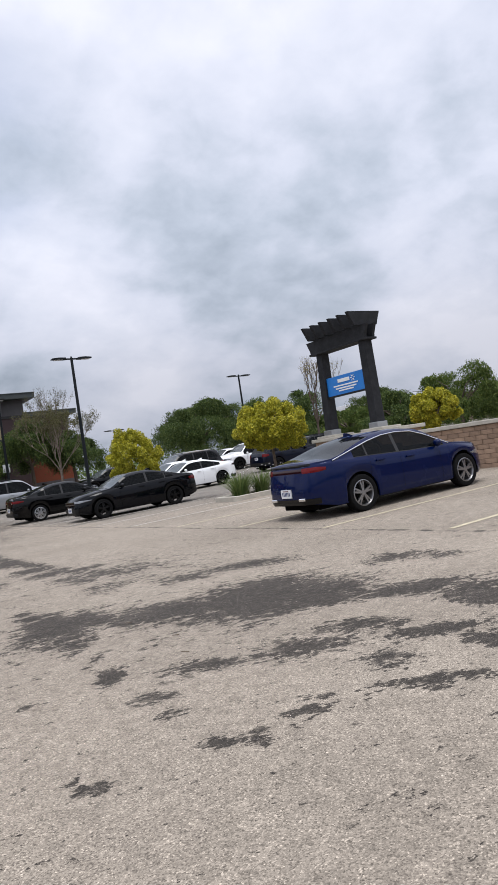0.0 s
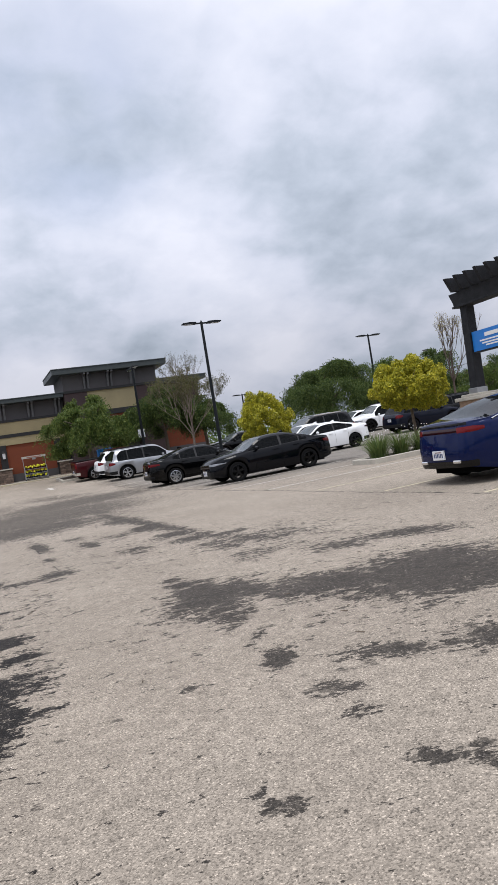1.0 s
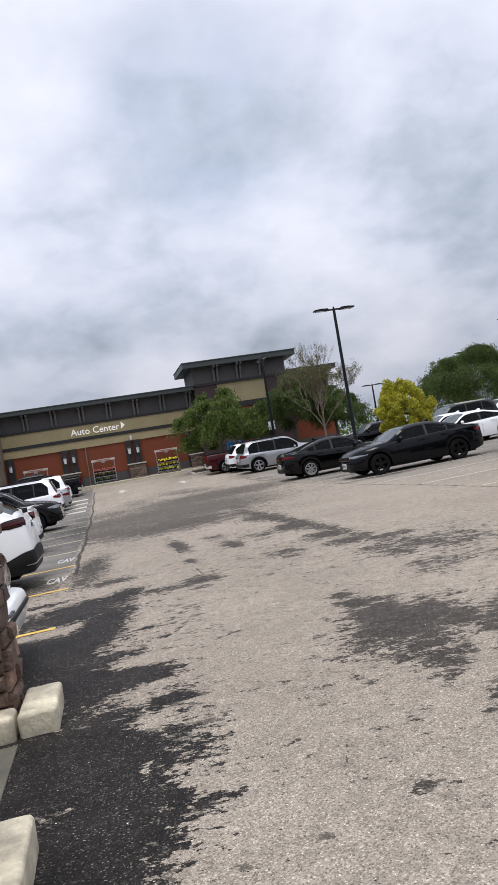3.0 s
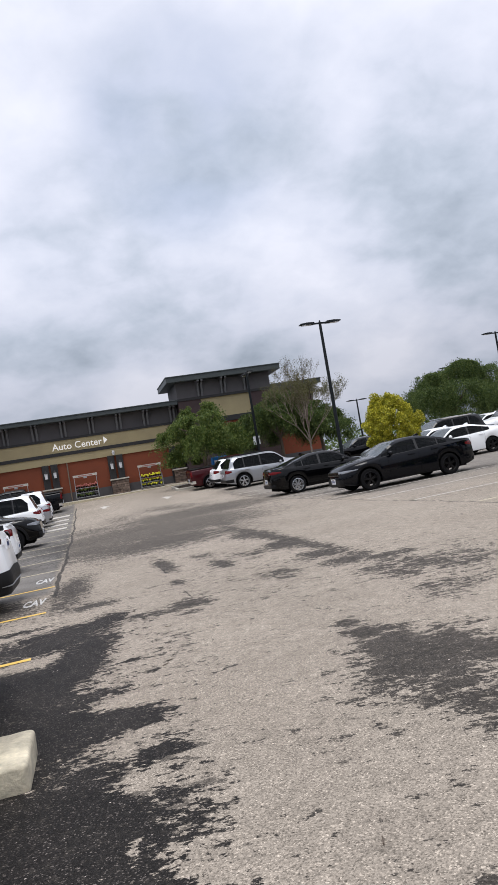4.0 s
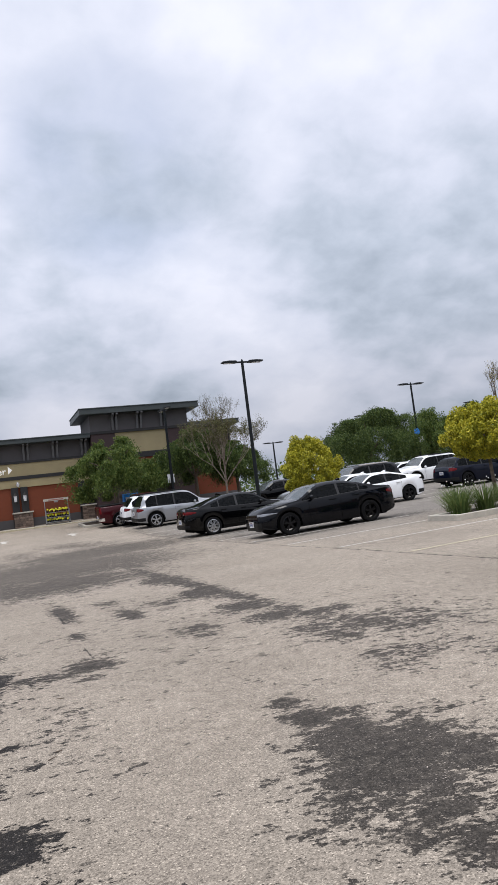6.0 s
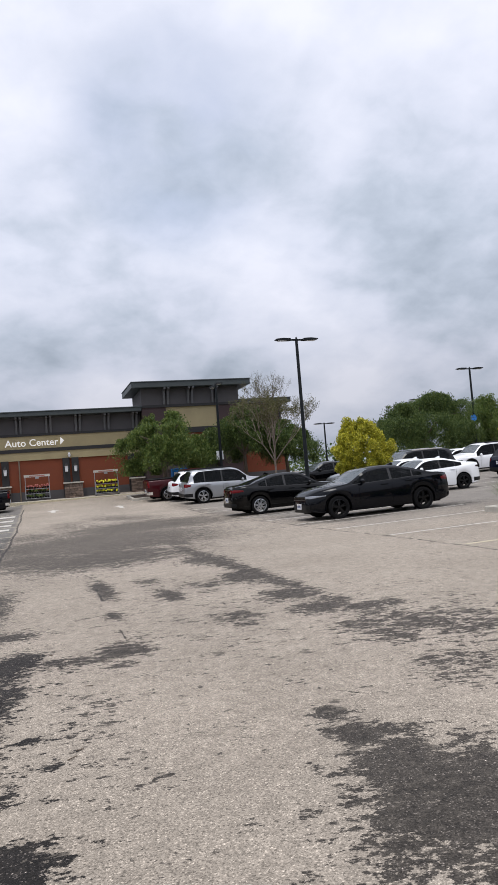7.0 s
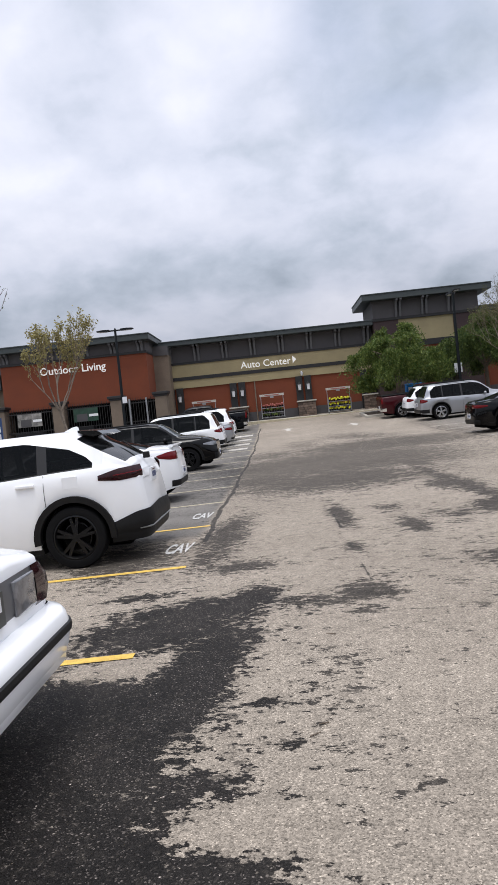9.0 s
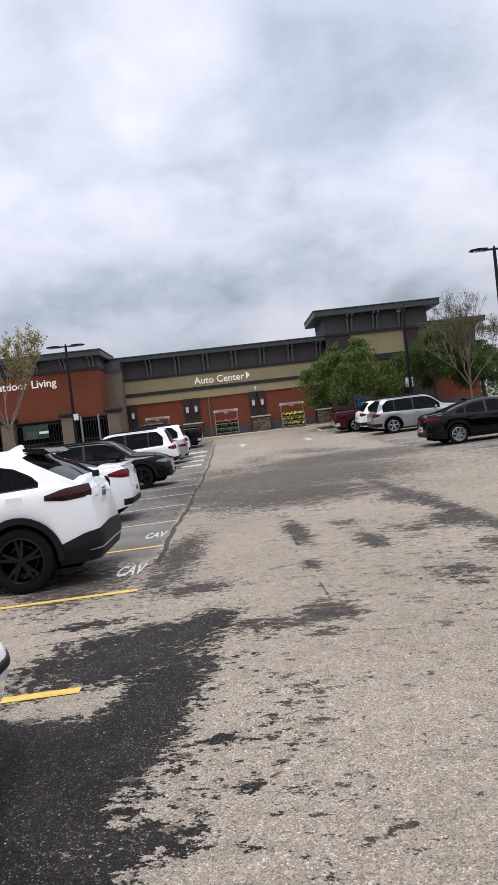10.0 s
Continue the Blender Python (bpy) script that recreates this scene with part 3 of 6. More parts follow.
for yy in (34.5, 37.2, 40.0, 42.8):
    strip("stall_block", -1.9, -0.75, yy, yy + 0.9, WHTP, "worn white stencilled block at a stall mouth")

# ---- the store ----
FY = 54.0
SLAB = 1.13


def wall(name, x0, x1, y0, y1, z0, z1, material, label=""):
    return tagged(part(name, bx(x0, x1, y0, y1, z0, z1), material), label, "wall", kind="structure")


def roof_edge(parent, x0, x1, y, z0, z1, over=0.9, depth=6.0, left=0.5, right=0.5):
    """Projecting roof with a bevelled fascia and a thin cap."""
    part("fascia", bx(x0 - left, x1 + right, y - over, y + depth, z0, z1, 0.03), FASCIA, parent)
    part("cap", bx(x0 - left - 0.04, x1 + right + 0.04, y - over - 0.05, y + depth + 0.04, z1, z1 + 0.07, 0.015), FASCIA, parent)


def bracket(parent, x, y, z0, z1, over=0.75):
    e = part("bracket", prism([(0, z1), (0, z0), (0.1, z0), (0.14, z0 + 0.25), (over * 0.5, z1 - 0.22), (over, z1 - 0.12), (over, z1)], -0.07, 0.07), BRACK, parent)
    e.matrix_local = pose(x, y, 0, 0, 0, -90)
    return e


def lantern(x, y, z):
    e = thing("wall_lantern", Matrix.Translation((x, y, z)), "black metal wall lantern with frosted glass on the store front", "wall lamp", "store lanterns")
    part("cap", cyl(bmesh.new(), (0, -0.2, 0.28), (0, -0.2, 0.48), 0.17, 0.04, 6), TRIM, e)
    part("glass", cyl(bmesh.new(), (0, -0.2, -0.12), (0, -0.2, 0.28), 0.10, 0.13, 6), PLATE, e, "frosted white glass")
    part("base", cyl(bmesh.new(), (0, -0.2, -0.22), (0, -0.2, -0.12), 0.05, 0.12, 6), TRIM, e)
    part("arm", bx(-0.03, 0.03, -0.2, 0.0, 0.42, 0.48), TRIM, e)


store = thing("store_front", Matrix.Identity(4), "single-storey store front with khaki bands, rust bays and dark eaves", "building", kind="structure")
XL, XR = -6.6, 7.9
for nm, z0, z1, dy, mt in (("base_course", SLAB - 0.6, 1.78, -0.04, GREYW), ("bay_wall", 1.78, 3.95, 0.0, ORANGE), ("lower_band", 3.95, 4.5, -0.10, KHAKI),
                           ("band_trim", 4.5, 4.74, -0.16, TRIM), ("upper_band", 4.74, 5.62, -0.10, KHAKI), ("eaves_trim", 5.62, 5.78, -0.18, TRIM), ("clerestory", 5.78, 6.94, 0.02, GREYW)):
    part(nm, bx(XL, XR, FY + dy, FY + 0.5, z0, z1), mt, store)
roof_edge(store, XL - 1.2, XR - 0.5, FY, 6.93, 7.21)
for i in range(8):
    for d in (-0.14, 0.14):
        bracket(store, -6.55 + 2.0 * i + d, FY + 0.02, 5.8, 6.93)
for x in (-6.3, -1.87, 2.80, 7.35):
    for d in (-0.32, 0.30):
        part("pilaster", bx(x + d - 0.24, x + d + 0.24, FY - 0.22, FY - 0.0, 1.13, 3.97, 0.02), TRIM, store)
        lantern(x + d, FY - 0.22, 3.1)


def ledge_face(parent, w, h, course, seed, material, depth=0.05, single=True, name="stone"):
    """Courses of split stone on the front face (x along, z up, facing -y)."""
    rnd = random.Random(seed)
    z, out, row = 0.0, [], 0
    while z < h - 0.02:
        c = min(course * rnd.uniform(0.7, 1.35), h - z)
        if h - z - c < course * 0.4:
            c = h - z
        x = 0.0
        while x < w - 0.01:
            l_ = min(rnd.uniform(1.4, 3.6) * course, w - x)
            if w - x - l_ < course * 0.7:
                l_ = w - x
            d = depth * rnd.uniform(0.4, 1.25)
            out.append((x + 0.006, x + l_ - 0.006, -d, 0.02, z + 0.006, z + c - 0.006, rnd.uniform(-0.006, 0.006)))
            x += l_
        z += c
        row += 1
    return out


def stone_block(bm, x0, x1, y0, y1, z0, z1, k, rnd, m=None):
    """A split stone: the front face smaller than the back, uneven."""
    j = lambda s=0.009: rnd.uniform(-s, s)
    e = 0.012
    b = [(x0, y1, z0), (x1, y1, z0), (x1, y1, z1), (x0, y1, z1)]
    md = [(x0, y0 * 0.6, z0), (x1, y0 * 0.6, z0), (x1, y0 * 0.6, z1), (x0, y0 * 0.6, z1)]
    f = [(x0 + e + j(), y0 + j(), z0 + e + j()), (x1 - e + j(), y0 + j(), z0 + e + j()), (x1 - e + j(), y0 + j(), z1 - e + j()), (x0 + e + j(), y0 + j(), z1 - e + j())]
    vs = [bm.verts.new(Vector(p) if m is None else m @ Vector(p)) for p in b + md + f]
    for a in (0, 4):
        for i in range(4):
            q = (i + 1) % 4
            bm.faces.new((vs[a + i], vs[a + q], vs[a + 4 + q], vs[a + 4 + i]))
    bm.faces.new((vs[8], vs[9], vs[10], vs[11]))
    return bm


def plinth(x0, x1, y0, y1, z0, z1, seed, label):
    e = thing("stone_plinth", Matrix.Translation((x0, y0, z0)), label, "plinth", "store plinths")
    w, d, h = x1 - x0, y1 - y0, z1 - z0
    part("core", bx(0.02, w - 0.02, 0.02, d, 0, h), MORTAR, e)
    bm, rnd = bmesh.new(), random.Random(seed)
    for (a, b, c, f, g, k, t) in ledge_face(e, w, h, 0.15, seed, STONEI):
        stone_block(bm, a, b, c, f, g, k, t, rnd)
    part("stonework", bm, STONEI, e)
    part("cap", bx(-0.06, w + 0.06, -0.1, d, h, h + 0.09, 0.015), CONC, e, "pale concrete cap")


for i, (a, b) in enumerate(((-2.5, -1.25), (2.25, 3.5), (6.85, 7.8))):
    plinth(a, b, FY - 0.75, FY - 0.05, SLAB, 2.15, 40 + i, "stone-clad plinth with a concrete cap under wall lanterns")
plinth(9.2, 11.6, 51.6, 52.4, 1.1, 3.4, 44, "broad split-stone pier at the store entrance")
part("downspout", cyl(bmesh.new(), (-0.65, FY - 0.14, SLAB), (-0.65, FY - 0.14, 3.95), 0.045), TAUPE, store, "pale downspout")
cam_e = thing("wall_camera", Matrix.Translation((2.72, FY - 0.3, 4.12)), "small white dome camera on the khaki band", "camera")
part("bracket", bx(-0.05, 0.05, 0.0, 0.2, 0.05, 0.2), PLATE, cam_e)
part("dome", cyl(bmesh.new(), (0, 0, -0.12), (0, 0, 0.1), 0.06, 0.12, 8), PLATE, cam_e)
sign = thing("store_sign", Matrix.Translation((-1.5, FY - 0.12, 4.93)), "raised white letters reading Auto Center with an arrow", "sign")
t_ = letters("Auto Center", 0.72, 0.035, BRIGHTLET, sign, pose(0, 0, 0, 90, 0, 0))
t_.scale = (3.55 / max(t_.dimensions.x, 0.1),) * 2 + (1,)
part("arrow", prism([(3.68, 0.0), (3.95, 0.27), (3.68, 0.54)], -0.035, 0.035), BRIGHTLET, sign)

# sidewalk with a kerb in front of the store
part_sw = bmesh.new()
box(part_sw, -14, 19.5, 51.9, FY + 0.1, 0.6, 1.14, 0.02)
tagged(part("pavement", part_sw, CONC), "pale concrete pavement with a kerb along the store", "pavement", kind="structure")
tagged(part("kerb", bx(-14, 19.5, 51.68, 51.9, 0.5, 1.12, 0.02), CREAMP), "kerb painted faded yellow along the store", "kerb", kind="structure")

tower = thing("entrance_tower", Matrix.Identity(4), "taller entrance block with khaki panel, plum piers and dark roof", "building", kind="structure")
TY = 53.2
part("clerestory", bx(7.95, 15.2, TY, FY + 4, 7.31, 8.50), GREYW, tower)
part("trim", bx(7.9, 15.25, TY - 0.1, FY + 4, 7.13, 7.31), TRIM, tower)
part("pier", bx(7.95, 9.67, TY - 0.02, FY + 4, 1.0, 7.13), PURPLE, tower)
part("panel", bx(9.67, 13.44, TY + 0.06, FY + 4, 5.6, 7.13), KHAKI, tower)
part("pier", bx(13.44, 15.2, TY - 0.02, FY + 4, 1.0, 7.13), PURPLE, tower)
part("panel_trim", bx(9.67, 13.44, TY - 0.08, FY + 4, 5.2, 5.6), TRIM, tower)
part("lintel", bx(9.67, 13.44, TY + 0.02, FY + 4, 4.35, 5.2), ORANGE, tower)
part("canopy", bx(9.4, 13.7, TY - 0.5, TY + 0.3, 4.05, 4.35, 0.02), TRIM, tower)
part("back_wall", bx(9.67, 13.44, TY + 2.2, TY + 2.5, 1.0, 4.4), ORANGE, tower)
for k in range(3):
    dk = part("entrance_glass", bx(9.9 + 1.2 * k, 11.0 + 1.2 * k, TY + 2.12, TY + 2.18, 1.15, 3.3), GLASSD, tower)
roof_edge(tower, 7.95, 15.2, TY, 8.50, 8.88, 0.8, 5.0, 0.75, 0.75)
for x in (9.7, 11.5, 13.3):
    for d in (-0.14, 0.14):
        bracket(tower, x + d, TY, 7.33, 8.50)
wing = thing("store_wing", Matrix.Identity(4), "lower store wing with rust wall and overhanging dark roof", "building", kind="structure")
part("wall", bx(15.2, 19.0, FY + 0.6, FY + 30, 1.0, 5.0), ORANGE, wing)
part("upper_wall", bx(15.2, 19.0, FY + 0.7, FY + 30, 5.0, 7.15), PURPLE, wing)
part("base_course", bx(15.2, 19.02, FY + 0.52, FY + 4, 0.8, 2.0), GREYW, wing)
roof_edge(wing, 15.4, 19.0, FY + 0.6, 7.2, 7.5, 0.9, 4.0, 0.0, 0.5)
for x in (16.2, 17.6, 18.9):
    bracket(wing, x, FY + 0.7, 6.0, 7.2)
bulk = tagged(part("store_body", bx(-40, 15.2, FY + 0.5, FY + 40, 0.5, 6.9), GREYW), "plain grey bulk of the store behind its front", "building", kind="structure")

# garden centre block
gc = thing("garden_centre_front", Matrix.Identity(4), "rust-orange garden centre block with dark eaves above fencing", "building", kind="structure")
part("wall", bx(-17.2, -7.45, 50.0, FY + 1, 3.35, 6.35), ORANGE, gc)
part("eaves_trim", bx(-17.25, -7.4, 49.9, FY + 1, 6.35, 6.5), TRIM, gc)
part("clerestory", bx(-17.2, -7.45, 50.05, FY + 1, 6.5, 7.15), GREYW, gc)
roof_edge(gc, -17.2, -7.4, 50.0, 7.15, 7.5, 0.7, 4.5, 0.5, 0.35)
for i in range(6):
    for d in (-0.12, 0.12):
        bracket(gc, -16.8 + 1.8 * i + d, 50.05, 6.5, 7.15, 0.55)
part("side_wall", bx(-7.45, -6.4, 52.6, FY + 1, 0.8, 6.3), TAUPE, gc)
part("side_band", bx(-7.45, -6.4, 52.5, FY + 1, 6.3, 6.95), GREYW, gc)
# flat near-black sheet: the yard's shade is painted, no interior is built
part("dark_interior", bx(-24, -7.0, 51.6, 51.8, 0.5, 3.5), UNDER, gc, "near-black sheet standing in for shade in the yard behind the fence")
part("low_block", bx(-30, -17.2, 50.6, FY + 2, 0.4, 4.9), TAUPE, gc)
part("low_roof", bx(-30.5, -17.3, 50.0, FY + 2, 4.9, 5.9, 0.04), FASCIA, gc)
osign = thing("store_sign", Matrix.Translation((-14.6, 49.96, 5.55)), "raised white letters reading Outdoor Living", "sign")
t_ = letters("Outdoor Living", 0.95, 0.035, BRIGHTLET, osign, pose(0, 0, 0, 90, 0, 0))
t_.scale = (4.4 / max(t_.dimensions.x, 0.1),) * 2 + (1,)

fence = thing("yard_fence", Matrix.Identity(4), "tall black steel picket fence between taupe block pillars", "fence", kind="structure")
FNY = 49.2
posts = (-24.8, -21.0, -17.2, -13.3, -9.5, -6.6)
for i, x in enumerate(posts):
    p_ = part("pillar", bx(x - 0.38, x + 0.38, FNY - 0.38, FNY + 0.38, 0.3, 3.5, 0.02), TAUPE, fence)
    part("pillar_cap", bx(x - 0.52, x + 0.52, FNY - 0.52, FNY + 0.52, 3.5, 3.68, 0.03), TRIM, p_)
    part("pillar_cap", bx(x - 0.44, x + 0.44, FNY - 0.44, FNY + 0.44, 3.38, 3.5, 0.02), TRIM, p_)
pk = bx(-0.014, 0.014, -0.014, 0.014, 0.45, 3.45)
pme = mesh_of(pk, "picket")
pme.materials.append(TRIM)
for a, b in zip(posts[:-1], posts[1:]):
    for z in (0.6, 1.9, 3.1):
        part("rail", bx(a + 0.38, b - 0.38, FNY - 0.03, FNY + 0.03, z, z + 0.06), TRIM, fence)
    n = int((b - a - 0.76) / 0.16)
    for k in range(1, n):
        o = new("picket", pme)
        o.parent = fence
        o.location = (a + 0.38 + (b - a - 0.76) * k / n, FNY, 0)
for x in (-8.7, -7.6):
    part("gate_stile", bx(x - 0.05, x + 0.05, FNY - 0.08, FNY - 0.02, 0.5, 3.4), STEEL, fence, "pale steel gate stile")


def rack(x, y, flowers):
    """Wheeled display rack with a header board."""
    z = SLAB + 0.01
    e = thing("display_rack", Matrix.Translation((x, y, z)), "metal display rack stacked with yellow flowers" if flowers else "metal display rack stacked with dark potted plants", "display rack", "store racks")
    for a in (-0.78, 0.78):
        for b in (-0.25, 0.25):
            part("post", bx(a - 0.02, a + 0.02, b - 0.02, b + 0.02, 0.08, 1.0 if b < 0 else 1.75), STEEL, e)
            part("caster", cyl(bmesh.new(), (a - 0.02, b, 0.05), (a + 0.02, b, 0.05), 0.05), BLACKP, e)
    for k in range(3):
        part("shelf", bx(-0.78, 0.78, -0.27, 0.27, 0.15 + 0.32 * k, 0.18 + 0.32 * k), STEEL, e)
    part("header", bx(-0.85, 0.85, 0.22, 0.26, 1.62, 1.78), WHTP, e, "narrow printed header board")
    part("header_bar", bx(-0.5, 0.5, 0.205, 0.218, 1.67, 1.72), FLOWERR, e)
    part("clip", bx(-0.12, 0.12, 0.2, 0.26, 1.5, 1.62), STEEL, e)
    rnd = random.Random(int(x * 10) + 90)
    for k in range(3):
        bm = bmesh.new()
        for i in range(26):
            px, py, pz = rnd.uniform(-0.72, 0.72), rnd.uniform(-0.28, 0.2), 0.18 + 0.32 * k + rnd.uniform(0.1, 0.24)
            bmesh.ops.create_icosphere(bm, subdivisions=1, radius=rnd.uniform(0.05, 0.09), matrix=Matrix.Translation((px, py, pz)))
        tagged(part("flower_row", bm, FLOWERY if flowers else (LDARK if k < 2 else FLOWERR), e), kind="stuff")
        bm = bmesh.new()
        for i in range(9):
            cyl(bm, (-0.68 + 0.17 * i, -0.12, 0.18 + 0.32 * k), (-0.68 + 0.17 * i, -0.12, 0.30 + 0.32 * k), 0.055, 0.075, 8)
        tagged(part("pot_row", bm, BLACKP, e), kind="stuff")


rack(0.47, 53.0, False)
rack(5.1, 53.0, True)
rack(-4.3, 53.0, False)

# ---- cars ----
def lerp(pts, s):
    xs, ys = zip(*pts)
    return float(np.interp(s, xs, ys))


def curve(pts, s):
    """A smooth line through the points, with no overshoot."""
    xs, ys = zip(*pts)
    n = len(xs)
    h = [xs[i + 1] - xs[i] for i in range(n - 1)]
    d = [(ys[i + 1] - ys[i]) / h[i] for i in range(n - 1)]
    m = [d[0]] + [0.0 if d[i - 1] * d[i] <= 0 else 2 * d[i - 1] * d[i] / (d[i - 1] + d[i]) for i in range(1, n - 1)] + [d[-1]]
    s = min(max(s, xs[0]), xs[-1])
    i = next(k for k in range(n - 1) if s <= xs[k + 1])
    t = (s - xs[i]) / h[i]
    return (2 * t**3 - 3 * t * t + 1) * ys[i] + (t**3 - 2 * t * t + t) * h[i] * m[i] + (3 * t * t - 2 * t**3) * ys[i + 1] + (t**3 - t * t) * h[i] * m[i + 1]


def smoothed(pts, s, k=0.07):
    line = lerp if k < 0.01 else curve
    return (line(pts, s - k) + line(pts, s) * 2 + line(pts, s + k)) / 4


def wheel(parent, x, y, r, w, side, style, rim, n=5):
    """Tyre and rim on a hub. side: +1 faces +y."""
    hub = bmesh.new()
    cyl(hub, (0, -w * 0.3, 0), (0, w * 0.18, 0), r * 0.42, seg=20)
    h = part("wheel", hub, UNDER, parent)
    h.matrix_local = Matrix.Translation((x, y, r)) @ Matrix.Diagonal((1, side, 1, 1))
    prof = [(r * 0.66, -w / 2 + 0.01), (r * 0.86, -w / 2), (r * 0.965, -w * 0.46), (r, -w * 0.34), (r, w * 0.34), (r * 0.965, w * 0.46), (r * 0.86, w / 2), (r * 0.74, w / 2 - 0.006), (r * 0.71, w / 2 - 0.02)]
    seg = 32
    vs = [(a * math.cos(t), b, a * math.sin(t)) for t in [2 * math.pi * i / seg for i in range(seg)] for a, b in prof]
    m = len(prof)
    fs = [(i * m + k, i * m + k + 1, ((i + 1) % seg) * m + k + 1, ((i + 1) % seg) * m + k) for i in range(seg) for k in range(m - 1)]
    pymesh("tyre", vs, fs, TYRE, h, smooth=40)
    bm = bmesh.new()
    R = r * 0.73
    pr = [(R, w / 2 - 0.015), (R - 0.02, w / 2 - 0.008), (R - 0.035, w / 2 - 0.03), (R - 0.04, -w * 0.3)]
    ring = [[bm.verts.new((a * math.cos(t), b, a * math.sin(t))) for a, b in pr] for t in [2 * math.pi * i / seg for i in range(seg)]]
    for i in range(seg):
        for k in range(3):
            bm.faces.new((ring[i][k], ring[i][k + 1], ring[(i + 1) % seg][k + 1], ring[(i + 1) % seg][k]))
    f0, f1 = w / 2 - 0.06, w / 2 - 0.022
    cyl(bm, (0, f0 - 0.01, 0), (0, f1, 0), r * 0.15, r * 0.13, 12)
    for i in range(n):
        t = 2 * math.pi * i / n + 0.3
        arms = ((0.0, 0.0),) if style == "solid" else ((-0.16, -0.02), (0.16, 0.02))
        for dt, db in arms:
            a, b = t + db * 2, t + dt
            w0, w1 = (r * 0.10, r * 0.13) if style == "solid" else (r * 0.06, r * 0.045)
            p0, p1 = Vector((math.cos(a), 0, math.sin(a))) * r * 0.08, Vector((math.cos(b), 0, math.sin(b))) * (R - 0.02)
            q = (p1 - p0).normalized().cross(Vector((0, 1, 0)))
            c = [p0 - q * w0, p0 + q * w0, p1 + q * w1, p1 - q * w1]
            lo = [bm.verts.new((v.x, f0 - 0.02, v.z)) for v in c]
            hi = [bm.verts.new((v.x * 1.0, f1 - (0.0 if k < 2 else 0.008), v.z)) for k, v in enumerate(c)]
            bm.faces.new(hi)
            for k in range(4):
                bm.faces.new((lo[k], lo[(k + 1) % 4], hi[(k + 1) % 4], hi[k]))
    bmesh.ops.recalc_face_normals(bm, faces=bm.faces)
    part("rim", bm, rim, h, smooth=35)
    part("brake_disc", cyl(bmesh.new(), (0, -0.02, 0), (0, 0.005, 0), r * 0.46, seg=20), DISC, h)


def car(label, m, S, body, rim=ALLOY, category="car", rear=REDL, front=CLEARL, trim=BLACKP, spokes=5, style="split", group="parked cars"):
    """A car lofted from its side outline. m: pose of its middle on the ground, nose along +x."""
    L, W, wr = S["L"], S["W"], S["wr"]
    e = thing("car" if category == "car" else category.replace(" ", "_"), m, label, category, group)
    top, belt = S["top"], S["belt"]
    tum, sill = S.get("tum", 0.42), S.get("sill", 0.22)
    axles = (S["ro"], S["ro"] + S["wb"])
    Ra = wr + S.get("gap", 0.055)
    g0, g1 = S["rear_glass"]
    h0, h1 = S["windscreen"]
    sides = S["sides"]
    st = set(np.linspace(0, L, 60).round(3))
    for a in axles:
        for k in range(0, 13):
            st.add(round(a + Ra * math.cos(math.pi * k / 12), 3))
    for v in (g0, g1, h0, h1, 0.006, 0.02, 0.035, 0.05, 0.1, 0.16, L - 0.006, L - 0.035, L - 0.02, L - 0.05, L - 0.1, L - 0.16, *[q for s in sides for q in s]):
        st.add(round(v, 3))
    st.update(S.get("extra", ()))
    st = sorted(v for v in st if 0 <= v <= L)
    st = [v for i, v in enumerate(st) if i == 0 or v - st[i - 1] > 0.004]
    rr, fr = S.get("rear_round", 0.30), S.get("front_round", 0.38)

    def plan(s):
        k = 1.0
        if s < 0.75:
            k -= rr * (1 - s / 0.75) ** 2.6
        if L - s < 1.1:
            k -= fr * (1 - (L - s) / 1.1) ** 2.6
        edge = min(s, L - s)
        if edge < 0.07 and not S.get("square_tail"):
            k -= 0.07 * (1 - edge / 0.07) ** 2
        return k

    def sec(s):
        w = W / 2 * plan(s)
        zt = smoothed(top, s, S.get("blur", 0.05))
        zb = sill + 0.10 * max(0, 1 - s / 0.5) + 0.05 * max(0, 1 - (L - s) / 0.4)
        for a in axles:
            if abs(s - a) < Ra:
                zb = max(zb, wr + math.sqrt(Ra * Ra - (s - a) ** 2))
        zs = min(lerp(belt, s), zt - 0.045)
        zs = max(zs, zb + 0.05)
        g = max(0.0, zt - zs)
        wt = 0.925 * w - tum * max(0, g - 0.12)
        z7 = max(zs + 0.35 * (zt - zs), zt - 0.10) if g > 0.2 else zs + 0.5 * g
        if "wtop" in S and g > 0.2:
            zc = lerp(S["wtop"], s)
            if zc < z7:
                zc = max(zc, zs + 0.03)
                wt = 0.925 * w + (wt - 0.925 * w) * (zc - zs) / max(z7 - zs, 0.01)
                z7 = zc
        h = zs - zb
        return [(0.935 * w, zb + 0.005), (0.965 * w, zb), (0.985 * w, zb + 0.06 * min(1, h / 0.4)), (w, zb + 0.45 * h), (0.992 * w, zb + 0.72 * h), (0.975 * w, zs - 0.05 * min(1, h / 0.3)),
                (0.945 * w, zs), (0.925 * w, zs + 0.014), (wt, z7), (0.925 * w - tum * max(0, g - 0.12) - 0.06 * min(1, g / 0.3), zt - 0.035), ((0.925 * w - tum * max(0, g - 0.12)) * 0.55, zt - 0.006), (0.0, zt)]

    rs, fs_ = S.get("rear_lean", 0.12), S.get("front_lean", 0.16)

    def shift(s, z):
        x = s - L / 2
        if s < 0.6:
            x += (1 - s / 0.6) ** 2 * (rs * max(0, z - 0.55) + 0.22 * max(0, 0.42 - z))
        if L - s < 0.6:
            x -= (1 - (L - s) / 0.6) ** 2 * (fs_ * max(0, z - 0.52) + 0.25 * max(0, 0.36 - z))
        return x

